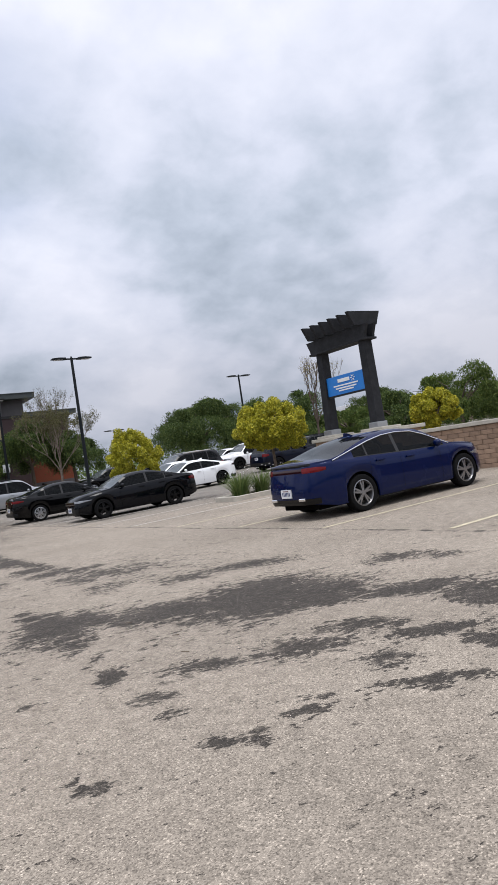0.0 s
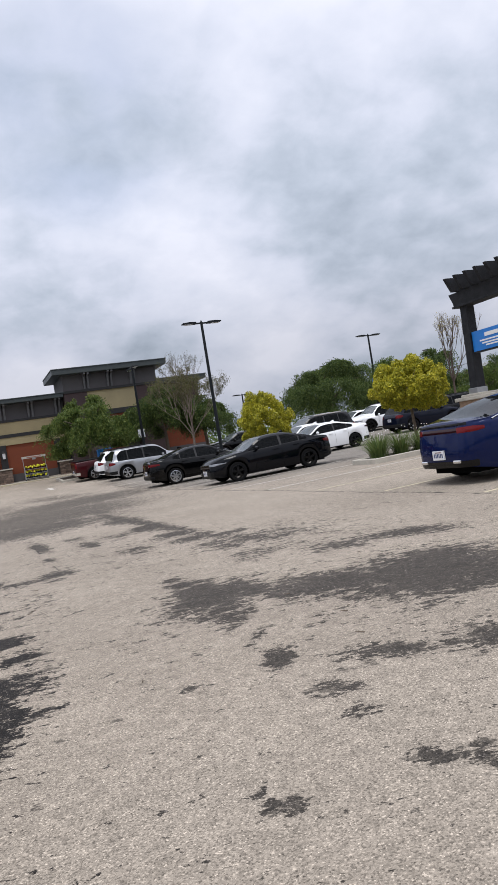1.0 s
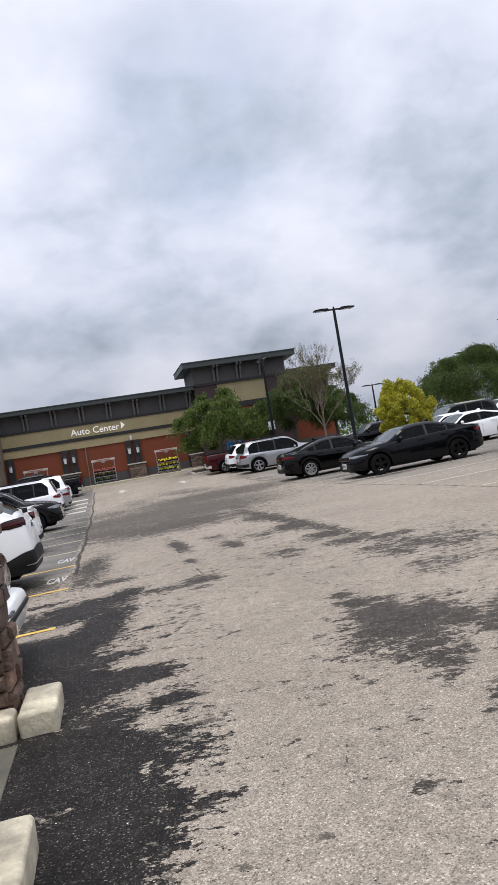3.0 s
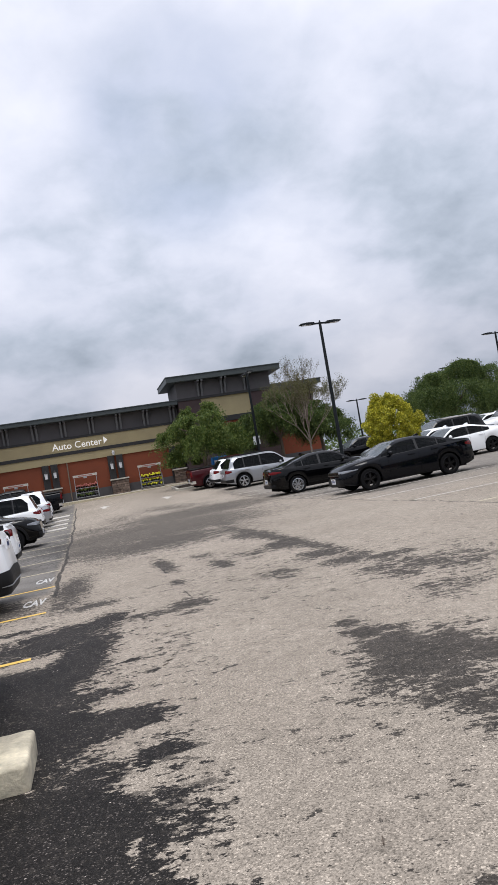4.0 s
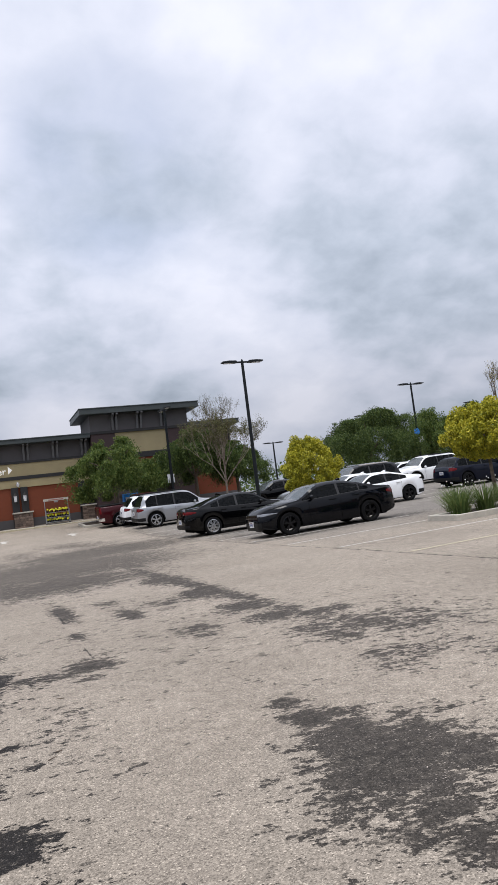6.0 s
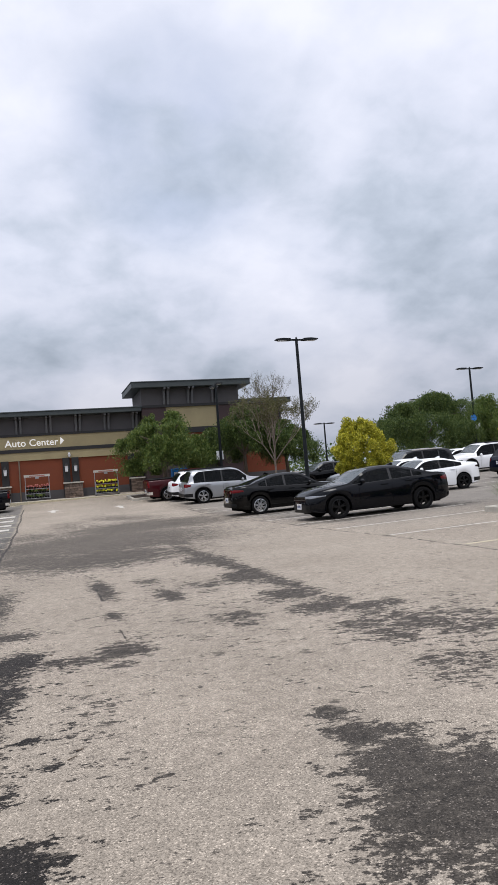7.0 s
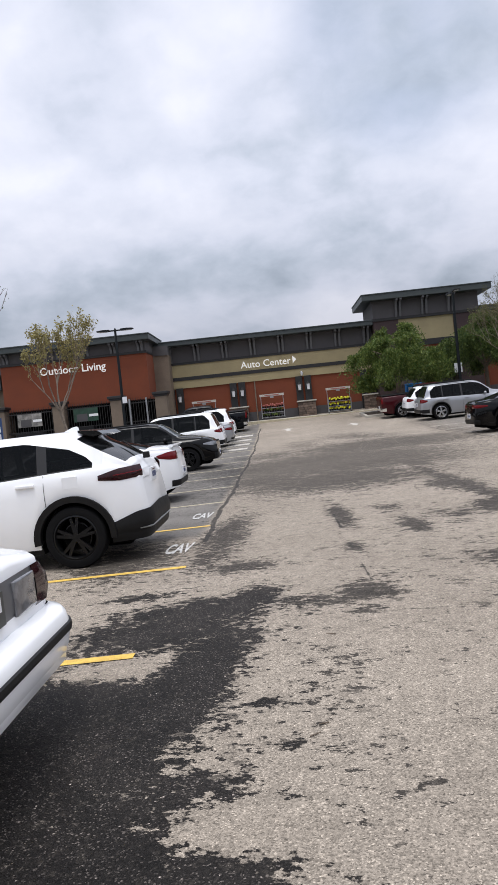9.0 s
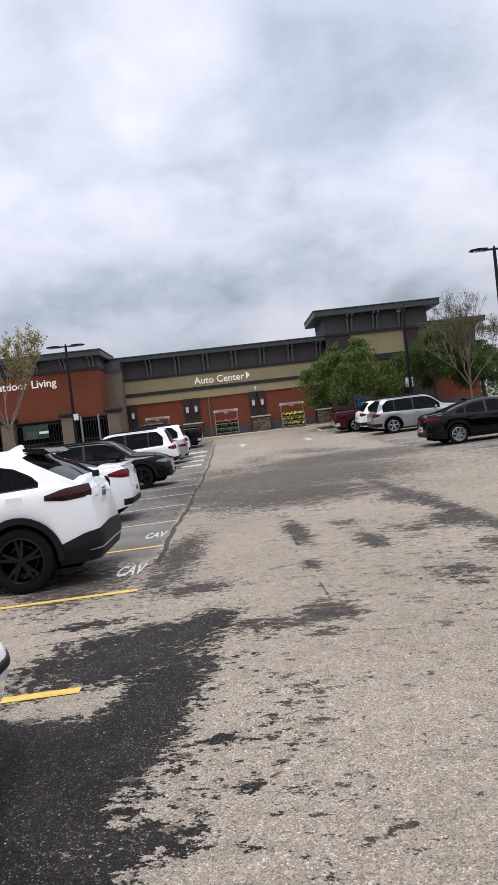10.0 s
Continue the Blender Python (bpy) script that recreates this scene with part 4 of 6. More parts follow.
    secs = [sec(s) for s in st]
    n = 12
    verts, grid = [], []
    for s, sc in zip(st, secs):
        row = []
        for sg in (1, -1):
            r_ = []
            for y, z in sc:
                r_.append(len(verts))
                verts.append((shift(s, z), sg * y, z))
            row.append(r_)
        grid.append(row)
    groups = {"body": [], "side_window": [], "window_trim": [], "windscreen": [], "rear_window": [], "belt_moulding": []}
    wins = [[] for _ in range(2 * len(sides))]
    lo_s, hi_s = min(a for a, b in sides), max(b for a, b in sides)
    for i in range(len(st) - 1):
        mid = (st[i] + st[i + 1]) / 2
        g = lerp(top, mid) - lerp(belt, mid)
        for k, sg in ((0, 1), (1, -1)):
            for j in range(n - 1):
                f = (grid[i][k][j], grid[i + 1][k][j], grid[i + 1][k][j + 1], grid[i][k][j + 1])
                f = f if sg > 0 else f[::-1]
                f = f[::-1]
                key = "body"
                if j == 7 and lo_s < mid < hi_s and g > 0.06:
                    key = "window_trim"
                    for q, (a, b) in enumerate(sides):
                        if a < mid < b:
                            wins[2 * q + k].append(f)
                            key = None
                elif j == 6 and lo_s < mid < hi_s:
                    key = "belt_moulding"
                elif j >= 9 and h0 < mid < h1:
                    key = "windscreen"
                elif j >= 9 and g0 < mid < g1:
                    key = "rear_window"
                if key:
                    groups[key].append(f)
    for i, fl in ((0, 0), (len(st) - 1, 1)):
        a, b = grid[i]
        for j in range(n - 2):
            f = (a[j], a[j + 1], b[j + 1], b[j])
            groups["body"].append(f if fl else f[::-1])
        groups["body"].append((a[n - 2], a[n - 1], b[n - 2]) if fl else (a[n - 2], b[n - 2], a[n - 1]))

    def sub(name, faces, material, lab="", smooth=0):
        used = sorted({v for f in faces for v in f})
        ix = {v: i for i, v in enumerate(used)}
        return pymesh(name, [verts[v] for v in used], [tuple(ix[v] for v in f) for f in faces], material, e, lab, smooth)

    bme = bpy.data.meshes.new("body")
    bme.from_pydata(verts, [], groups["body"])
    bmm = bmesh.new()
    bmm.from_mesh(bme)
    bmesh.ops.remove_doubles(bmm, verts=bmm.verts, dist=0.0005)
    bmesh.ops.recalc_face_normals(bmm, faces=bmm.faces)
    bmesh.ops.delete(bmm, geom=[v for v in bmm.verts if not v.link_faces], context="VERTS")
    part("body", bmm, body, e, smooth=62)
    bpy.data.meshes.remove(bme)
    for i, w_ in enumerate(wins):
        if w_:
            sub("side_window", w_, S.get("sideglass", GLASSD), smooth=30)
    for nm, gm in (("windscreen", GLASSC), ("rear_window", GLASSD)):
        if groups[nm]:
            sub(nm, groups[nm], gm, smooth=30)
    if groups["window_trim"]:
        for k in (0, 1):
            half = [f for f in groups["window_trim"] if (verts[f[0]][1] > 0) == (k == 0)]
            runs = []
            for f in half:
                if runs and set(f) & set(runs[-1][-1]):
                    runs[-1].append(f)
                else:
                    runs.append([f])
            for run in runs:
                sub("window_trim", run, S.get("wtrim", PILLAR))
    for k in (0, 1):
        half = [f for f in groups["belt_moulding"] if (verts[f[0]][1] > 0) == (k == 0)]
        if half:
            sub("belt_moulding", half, BLACKP)
    # underbody, arch liners, seats
    part("underbody", bx(-L / 2 + 0.3, L / 2 - 0.3, -W * 0.30, W * 0.30, 0.17, 0.6), UNDER, e)
    part("sill_panel", bx(axles[0] + Ra - L / 2, axles[1] - Ra - L / 2, -W * 0.44, W * 0.44, 0.19, 0.35), trim, e)
    for a in axles:
        for sg in (1, -1):
            bm = bmesh.new()
            ring = [(a - L / 2 + Ra * 1.01 * math.cos(t), wr + Ra * 1.01 * math.sin(t)) for t in [math.pi * (k - 1) / 14 for k in range(17)]]
            y0, y1 = sg * W * 0.28, sg * W * 0.478
            v0 = [bm.verts.new((x, y0, z)) for x, z in ring]
            v1 = [bm.verts.new((x, y1, z)) for x, z in ring]
            for k in range(16):
                bm.faces.new((v0[k], v0[k + 1], v1[k + 1], v1[k]))
            bm.faces.new(v0)
            part("wheel_arch_liner", bm, UNDER, e)
        for sg in (1, -1):
            wheel(e, a - L / 2, sg * (W / 2 - 0.115), wr, S.get("tw", 0.22), sg, style, rim, spokes)
    cab0, cab1 = lo_s + 0.3, hi_s - 0.6
    zb_ = lerp(belt, (cab0 + cab1) / 2)
    for x in (cab0 + 0.35, cab1 - 0.35):
        for y in (-0.36, 0.36):
            part("seat", box(bmesh.new(), x - L / 2 - 0.1, x - L / 2 + 0.1, y - 0.24, y + 0.24, 0.5, zb_ + 0.16, 0.05), SEAT, e)
    part("dashboard", bx(h0 - L / 2 + 0.25, h1 - L / 2 - 0.25, -W * 0.40, W * 0.40, 0.6, zb_ - 0.06), SEAT, e)

    def side_y(s, z):
        sc = sec(s)[1:9]
        return float(np.interp(z, [p[1] for p in sc], [p[0] for p in sc]))

    def wrap(name, end, z0, z1, back, yin, material, off=0.006, s0=0.0, lab="", t0=0.0, t1=0.0, side=(1, -1), slope=0.0, parent=e):
        """A panel that follows the end of the car round its corner; t0, t1 taper its height at the two ends."""
        out = []
        for sg in side:
            path = []
            for k in range(9):
                s = s0 + back * (1 - k / 8)
                path.append(s)
            cols = []
            wend = side_y(s0 if end == "rear" else L - s0, (z0 + z1) / 2)
            ys = list(np.linspace(wend, yin, 5))[1:] if yin < wend else []
            total = 8 + len(ys)
            for k, s in enumerate(path):
                cols.append((s, None, k / total))
            for k, y in enumerate(ys):
                cols.append((s0, y, (9 + k) / total))
            vs, fs = [], []
            for s, y, f in cols:
                tap = 1 - t0 * max(0, 1 - f * 2.2) - t1 * max(0, (f - 0.55) * 2.2)
                zc = (z0 + z1) / 2 + slope * (f - 0.5)
                hh = (z1 - z0) / 2 * tap
                for q in range(4):
                    z = zc - hh + 2 * hh * q / 3
                    ss = s if end == "rear" else L - s
                    yy = side_y(ss, z) if y is None else min(y, side_y(ss, z))
                    x = shift(ss, z)
                    o = off * (1 - 0.7 * (q in (0, 3)))
                    nx_ = (-1 if end == "rear" else 1)
                    fx = 1.0 if y is not None else max(0.0, 1 - (s - s0) / max(back, 0.01)) * 0.8
                    vs.append((x + nx_ * o * (0.3 + fx), sg * (yy + (o if y is None else 0)), z))
            for c in range(len(cols) - 1):
                for q in range(3):
                    a = c * 4 + q
                    f_ = (a, a + 4, a + 5, a + 1)
                    fs.append(f_ if (sg > 0) == (end == "rear") else f_[::-1])
            out.append(pymesh(name, vs, fs, material, parent, lab, smooth=40))
        return out

    for w_ in S.get("wraps", ()):
        wrap(*w_[:6], **(w_[6] if len(w_) > 6 else {}))
    # doors, handles, mirrors
    for sg in (1, -1):
        for s in S.get("seams", ()):
            bm = bmesh.new()
            zz = np.linspace(sill + 0.08, lerp(belt, s) - 0.01, 7)
            prev = None
            for z in zz:
                y = side_y(s, z) + 0.006
                c = [bm.verts.new((s - L / 2 - 0.003, sg * y, z)), bm.verts.new((s - L / 2 + 0.003, sg * y, z))]
                if prev:
                    bm.faces.new((prev[0], prev[1], c[1], c[0]))
                prev = c
            part("door_seam", bm, UNDER, e)
        for s in S.get("handles", ()):
            z = lerp(belt, s) - 0.10
            y = side_y(s, z)
            hb = box(bmesh.new(), s - L / 2 - 0.11, s - L / 2 + 0.11, y - 0.01, y + 0.035, z - 0.018, z + 0.018, 0.012)
            bmesh.ops.scale(hb, vec=(1, sg, 1), verts=hb.verts)
            bmesh.ops.recalc_face_normals(hb, faces=hb.faces)
            part("door_handle", hb, S.get("handle_mat", body), e, smooth=40)
        s = S["mirror"]
        z = lerp(belt, s) + 0.07
        mb = bmesh.new()
        bmesh.ops.create_uvsphere(mb, u_segments=10, v_segments=7, radius=0.5, matrix=Matrix.Translation((s - L / 2, sg * (W / 2 + 0.03), z)) @ Matrix.Diagonal((0.14, 0.20, 0.15, 1)))
        mir = part("mirror", mb, S.get("mirror_mat", body), e, smooth=60)
        part("mirror_arm", bx(s - L / 2 - 0.03, s - L / 2 + 0.03, min(sg * W * 0.44, sg * W * 0.5), max(sg * W * 0.44, sg * W * 0.5), z - 0.06, z - 0.03), BLACKP, mir)
        if S.get("clad"):
            for a in axles:
                vs, fs = [], []
                for k in range(19):
                    t = math.pi * (k - 0.6) / 16.8
                    for rad, o in ((Ra - 0.012, -0.075), (Ra - 0.012, 0.012), (Ra + S["clad"], 0.014), (Ra + S["clad"] + 0.004, -0.01)):
                        x, z = a + rad * math.cos(t), wr + rad * math.sin(t)
                        xx = max(0.05, min(L - 0.05, x))
                        ref = max(side_y(xx, z), side_y(xx, z + 0.12))
                        vs.append((x - L / 2, sg * (ref + o + 0.012), z))
                for k in range(18):
                    for q in range(3):
                        f_ = (k * 4 + q, k * 4 + 4 + q, k * 4 + 5 + q, k * 4 + 1 + q)
                        fs.append(f_ if sg < 0 else f_[::-1])
                pymesh("arch_cladding", vs, fs, BLACKP, e, smooth=50)
    for end, z in S.get("plates", (("rear", 0.62),)):
        s = 0.0 if end == "rear" else L
        x = shift(s, z)
        d = -1 if end == "rear" else 1
        pl = part("plate", box(bmesh.new(), min(x, x + d * 0.025), max(x, x + d * 0.025), -0.155, 0.155, z - 0.08, z + 0.08), PLATE, e, "white licence plate")
        x2 = x + d * 0.027
        for k in range(6):
            part("plate_bar", bx(min(x, x2), max(x, x2), -0.12 + 0.042 * k, -0.095 + 0.042 * k, z - 0.04, z + 0.03), INKB, pl)
        part("plate_bar", bx(min(x, x2), max(x, x2), -0.08, 0.08, z + 0.045, z + 0.06), REDL, pl)
    if S.get("rails"):
        for sg in (1, -1):
            y = sg * (W / 2 - 0.30)
            a, b = S["rails"]
            part("roof_rail", box(bmesh.new(), a - L / 2, b - L / 2, y - 0.02, y + 0.02, S["H"] - 0.02, S["H"] + 0.035, 0.01), trim, e)
    if S.get("fin"):
        x = S["fin"] - L / 2
        part("aerial_fin", prism([(x - 0.03, S["H"] - 0.03), (x - 0.02, S["H"] + 0.035), (x, S["H"] + 0.05), (x + 0.04, S["H"] + 0.045), (x + 0.12, S["H"] + 0.015), (x + 0.2, S["H"] - 0.02)], -0.022, 0.022), body, e)
    return e


def sedan(L, W, H, wb, ro, wr, deck=1.06, **kw):
    k = L / 4.67
    S = dict(L=L, W=W, H=H, wb=wb, ro=ro, wr=wr,
             top=[(0, 0.86 * deck), (0.03, 0.97 * deck), (0.10, deck), (0.52 * k, deck + 0.03), (1.42 * k, H - 0.10), (1.85 * k, H - 0.012), (2.25 * k, H), (2.65 * k, H - 0.035), (3.52 * k, 1.0), (3.75 * k, 0.975), (4.25 * k, 0.90), (4.52 * k, 0.82), (L - 0.03, 0.74), (L, 0.68)],
             belt=[(0, deck - 0.08), (0.5, deck - 0.05), (1.3 * k, 1.0), (2.4 * k, 0.955), (3.55 * k, 0.92), (4.2 * k, 0.82), (L, 0.63)],
             rear_glass=(0.58 * k, 1.40 * k), windscreen=(2.70 * k, 3.50 * k),
             sides=[(1.02 * k, 1.32 * k), (1.36 * k, 2.02 * k), (2.10 * k, 3.30 * k)], seams=(1.34 * k, 2.06 * k, 3.12 * k), handles=(1.50 * k, 2.30 * k), mirror=3.02 * k,
             plates=(("rear", 0.60), ("front", 0.42)), fin=1.55 * k)
    S["wraps"] = [("tail_light", "rear", 0.78, 0.92, 0.42, 0.45, dict(material=REDL, t0=0.7, t1=0.2)),
                  ("headlight", "front", 0.64, 0.72, 0.55, 0.45, dict(material=CLEARL, t0=0.8, slope=-0.03)),
                  ("grille", "front", 0.52, 0.61, 0.0, 0.0, dict(material=GLOSSB)),
                  ("lower_grille", "front", 0.26, 0.44, 0.05, 0.0, dict(material=BLACKP)),
                  ("diffuser", "rear", 0.33, 0.43, 0.12, 0.0, dict(material=BLACKP))]
    S.update(kw)
    S["wraps"] = [(a, b, c, d, f, g, h) if len(t) == 7 else t for t in S["wraps"] for (a, b, c, d, f, g, h) in [t]]
    return S


def suv(L, W, H, wb, ro, wr, rake=0.45, hood=1.02, **kw):
    k = L / 4.6
    S = dict(L=L, W=W, H=H, wb=wb, ro=ro, wr=wr, sill=0.27, gap=0.07, tum=0.30, tw=0.235,
             top=[(0, 0.90), (0.03, 1.02), (0.10, 1.10), (0.16, 1.13), (0.16 + rake, H - 0.09), (0.30 + rake, H - 0.03), (1.6 * k, H), (2.4 * k, H - 0.01), (2.75 * k, H - 0.07), (3.42 * k, hood + 0.09), (3.6 * k, hood + 0.05), (4.2 * k, hood - 0.04), (4.48 * k, hood - 0.14), (L - 0.02, 0.78), (L, 0.70)],
             belt=[(0, 1.02), (0.3, 1.10), (1.1 * k, 1.08), (2.4 * k, 1.03), (3.5 * k, 0.99), (4.2 * k, hood - 0.10), (L, 0.66)],
             rear_glass=(0.17, 0.16 + rake), windscreen=(2.78 * k, 3.40 * k),
             sides=[(0.50 * k, 1.05 * k), (1.10 * k, 1.92 * k), (2.0 * k, 3.22 * k)], seams=(1.08 * k, 1.97 * k, 3.02 * k), handles=(1.22 * k, 2.16 * k), mirror=3.0 * k,
             wtop=[(0.2, 1.14), (0.42, 1.30), (0.75, H - 0.15), (1.1, H)], plates=(("rear", 0.80), ("front", 0.5)), rails=(0.8 * k, 2.5 * k), rear_round=0.16, front_round=0.24, rear_lean=0.14, front_lean=0.10)
    S["wraps"] = [("tail_light", "rear", 0.88, 1.06, 0.36, 0.62, dict(material=REDL, t0=0.6)),
                  ("headlight", "front", 0.76, 0.88, 0.42, 0.52, dict(material=CLEARL, t0=0.6)),
                  ("grille", "front", 0.62, 0.84, 0.0, 0.0, dict(material=GLOSSB)),
                  ("lower_grille", "front", 0.34, 0.52, 0.10, 0.0, dict(material=BLACKP)),
                  ("rear_bumper", "rear", 0.38, 0.56, 0.42, 0.0, dict(material=BLACKP))]
    S.update(kw)
    return S


def at(x, y, turn):
    """A pose on the sloping ground."""
    a = rise(x, y)
    e = 0.6
    nrm = Vector((-(rise(x + e, y) - rise(x - e, y)) / (2 * e), -(rise(x, y + e) - rise(x, y - e)) / (2 * e), 1)).normalized()
    q = Vector((0, 0, 1)).rotation_difference(nrm).to_matrix().to_4x4()
    return Matrix.Translation((x, y, a)) @ q @ pose(0, 0, 0, 0, 0, turn)


def wraps(*rows):
    return [(r[0], r[1], r[2], r[3], r[4], r[5], dict(material=r[6], **(r[7] if len(r) > 7 else {}))) for r in rows]


def place(S, axle_x, y, turn, axle="rear"):
    """Pose from the place of an axle; turn 0: nose towards +x."""
    d = S["L"] / 2 - S["ro"] if axle == "rear" else S["L"] / 2 - S["ro"] - S["wb"]
    return at(axle_x + d * (1 if turn == 0 else -1), y, turn)


BLUE = paint("deep_blue", (0.0008, 0.0070, 0.052), 0.25, 0.2, 0.5)
NAVYB = paint("charcoal_black", (0.0014, 0.0021, 0.0042), 0.22, 0.0, 0.5)
BLACKC = paint("black", (0.0012, 0.0012, 0.0016), 0.22, 0.0, 0.6)
WHITEC = paint("white", (0.88, 0.89, 0.90), 0.4)
SILVERC = paint("silver", (0.36, 0.37, 0.39), 0.32, 0.6)
MAROON = paint("maroon", (0.045, 0.0045, 0.007), 0.35, 0.0, 0.5)
GREYC = paint("grey", (0.10, 0.105, 0.11), 0.32, 0.4)
NAVY = paint("navy", (0.003, 0.005, 0.014), 0.3, 0.0, 0.45)

# blue fastback sedan beside the wall
S = sedan(4.905, 1.86, 1.445, 2.85, 1.09, 0.345, deck=1.08,
          top=[(0, 0.93), (0.02, 1.03), (0.10, 1.085), (0.42, 1.10), (1.45, 1.355), (1.95, 1.437), (2.35, 1.445), (2.8, 1.405), (3.70, 1.0), (3.95, 0.975), (4.5, 0.89), (4.76, 0.81), (4.88, 0.73), (4.905, 0.66)],
          belt=[(0, 1.0), (0.5, 1.03), (1.4, 1.0), (2.5, 0.95), (3.7, 0.93), (4.4, 0.83), (4.905, 0.60)],
          rear_glass=(0.45, 1.62), windscreen=(2.85, 3.68), sides=[(1.02, 1.34), (1.38, 2.12), (2.20, 3.45)], seams=(1.36, 2.16, 3.25), handles=(1.62, 2.42), mirror=3.18, rear_round=0.40, rear_lean=0.2, front_round=0.46, plates=(("rear", 0.53), ("front", 0.42)))
S["wraps"] = wraps(("tail_light", "rear", 0.875, 0.97, 0.34, 0.5, REDL, dict(t0=0.45)), ("light_bar", "rear", 0.89, 0.965, 0.0, 0.0, DARKRED), ("headlight", "front", 0.62, 0.73, 0.7, 0.45, CLEARL, dict(t0=0.8)),
                   ("grille", "front", 0.50, 0.63, 0.0, 0.0, GLOSSB), ("lower_grille", "front", 0.26, 0.44, 0.1, 0.0, BLACKP), ("diffuser", "rear", 0.30, 0.41, 0.2, 0.0, GLOSSB), ("boot_lip", "rear", 1.0, 1.045, 0.1, 0.0, GLOSSB))
b_ = car("glossy deep blue fastback sedan with chrome roof line", place(S, 8.96, 9.72, 0), S, BLUE, mat("machined_rim", (0.26, 0.26, 0.27), 0.3, 0.8, var=0.15, scale=12), spokes=5)
for sg in (1, -1):
    part("exhaust_tip", box(bmesh.new(), -2.47, -2.37, sg * 0.44 - 0.09, sg * 0.44 + 0.09, 0.375, 0.435, 0.02), CHROME, b_, "chrome exhaust tip")
    cv = bpy.data.curves.new("roof_line", "CURVE")
    cv.dimensions, cv.bevel_depth = "3D", 0.011
    sp = cv.splines.new("POLY")
    pts = [(s, lerp(S["top"], s)) for s in (0.5, 0.8, 1.1, 1.5, 1.9, 2.3, 2.7, 3.0, 3.3, 3.6)]
    sp.points.add(len(pts) - 1)
    for p_, (s, z) in zip(sp.points, pts):
        g = max(0, z - 0.045 - lerp(S["belt"], s))
        w_ = 0.93 * 0.925 - 0.42 * max(0, g - 0.07)
        p_.co = (s - S["L"] / 2, sg * (w_ + 0.004), z - 0.085, 1)
    tmp = new("roof_line", cv)
    me = bpy.data.meshes.new_from_object(tmp.evaluated_get(bpy.context.evaluated_depsgraph_get()))
    bpy.data.objects.remove(tmp)
    me.materials.append(CHROME)
    o = new("roof_line", me)
    o.parent = b_

# dark compact sedan facing the lane
S = sedan(4.67, 1.80, 1.415, 2.735, 1.06, 0.33, deck=1.05, handle_mat=NAVYB)
S["wraps"] = wraps(("tail_light", "rear", 0.80, 0.95, 0.40, 0.50, REDL, dict(t0=0.6)), ("headlight", "front", 0.64, 0.715, 0.52, 0.45, CLEARL, dict(t0=0.8, slope=-0.03)), ("grille", "front", 0.59, 0.70, 0.0, 0.0, GLOSSB),
                   ("lower_grille", "front", 0.24, 0.46, 0.08, 0.0, BLACKP), ("diffuser", "rear", 0.32, 0.42, 0.15, 0.0, BLACKP))
car("charcoal compact sedan with black wheels, nose to the lane", place(S, 11.5, 22.65, 180), S, NAVYB, RIMBLK, spokes=5)
# black sedan, tail to the lane
S = sedan(4.67, 1.83, 1.466, 2.70, 1.02, 0.335, deck=1.10)
S["wraps"] = wraps(("tail_light", "rear", 0.86, 0.97, 0.42, 0.35, REDL, dict(t0=0.6)), ("headlight", "front", 0.62, 0.74, 0.6, 0.45, CLEARL, dict(t0=0.7)), ("grille", "front", 0.5, 0.6, 0, 0, GLOSSB), ("diffuser", "rear", 0.32, 0.46, 0.15, 0.0, BLACKP))
car("black sedan with silver wheels, tail to the lane", place(S, 8.35, 28.85, 0), S, BLACKC, ALLOY, spokes=7)
# silver and further vehicles on that side
S = suv(4.82, 1.94, 1.76, 2.915, 0.98, 0.385, rake=0.30, hood=1.12, clad=0.03)
car("silver sport utility vehicle with roof rails, tail to the lane", place(S, 8.7, 39.7, 0), S, SILVERC, ALLOY, category="suv")
S = suv(4.6, 1.85, 1.66, 2.66, 0.98, 0.36)
car("white crossover with red tail lamps, tail to the lane", place(S, 8.6, 42.6, 0), S, WHITEC, ALLOY, category="suv")


def pickup(label, m, body, cab_front=True, H=1.85, L=5.6):
    S = suv(L, 1.95, H, 3.4, 1.15, 0.385, clad=0.03, rails=None)
    S["top"] = [(0, 1.10), (0.02, 1.24), (0.05, 1.26), (1.95, 1.27), (2.0, 1.30), (2.12, H - 0.10), (2.3, H - 0.02), (3.2, H), (3.6, H - 0.06), (4.25, 1.24), (4.5, 1.18), (5.2, 1.10), (5.5, 0.98), (L - 0.02, 0.86), (L, 0.8)]
    S["belt"] = [(0, 1.2), (1.95, 1.22), (2.1, 1.2), (4.2, 1.14), (5.2, 1.0), (L, 0.78)]
    S.update(rear_glass=(2.02, 2.14), windscreen=(3.62, 4.22), sides=[(2.2, 2.95), (3.03, 4.1)], seams=(2.05, 3.0, 4.0), handles=(2.35, 3.2), mirror=3.95, plates=(("rear", 0.62),), rear_lean=0.0, rear_round=0.03, fin=None)
    S["wraps"] = wraps(("tail_light", "rear", 0.85, 1.18, 0.10, 0.80, REDL), ("headlight", "front", 0.8, 0.98, 0.3, 0.6, CLEARL), ("grille", "front", 0.62, 0.92, 0, 0, GLOSSB), ("rear_bumper", "rear", 0.42, 0.60, 0.25, 0.0, CHROME))
    e = car(label, m, S, body, ALLOY, category="pickup truck")
    part("bed_cover", bx(-L / 2 + 0.08, -L / 2 + 1.9, -0.80, 0.80, 1.27, 1.295, 0.01), BLACKP, e, "black soft bed cover")
    return e


pickup("maroon pickup truck, tail to the lane", at(9.35, 44.4, 0), MAROON, H=1.72)

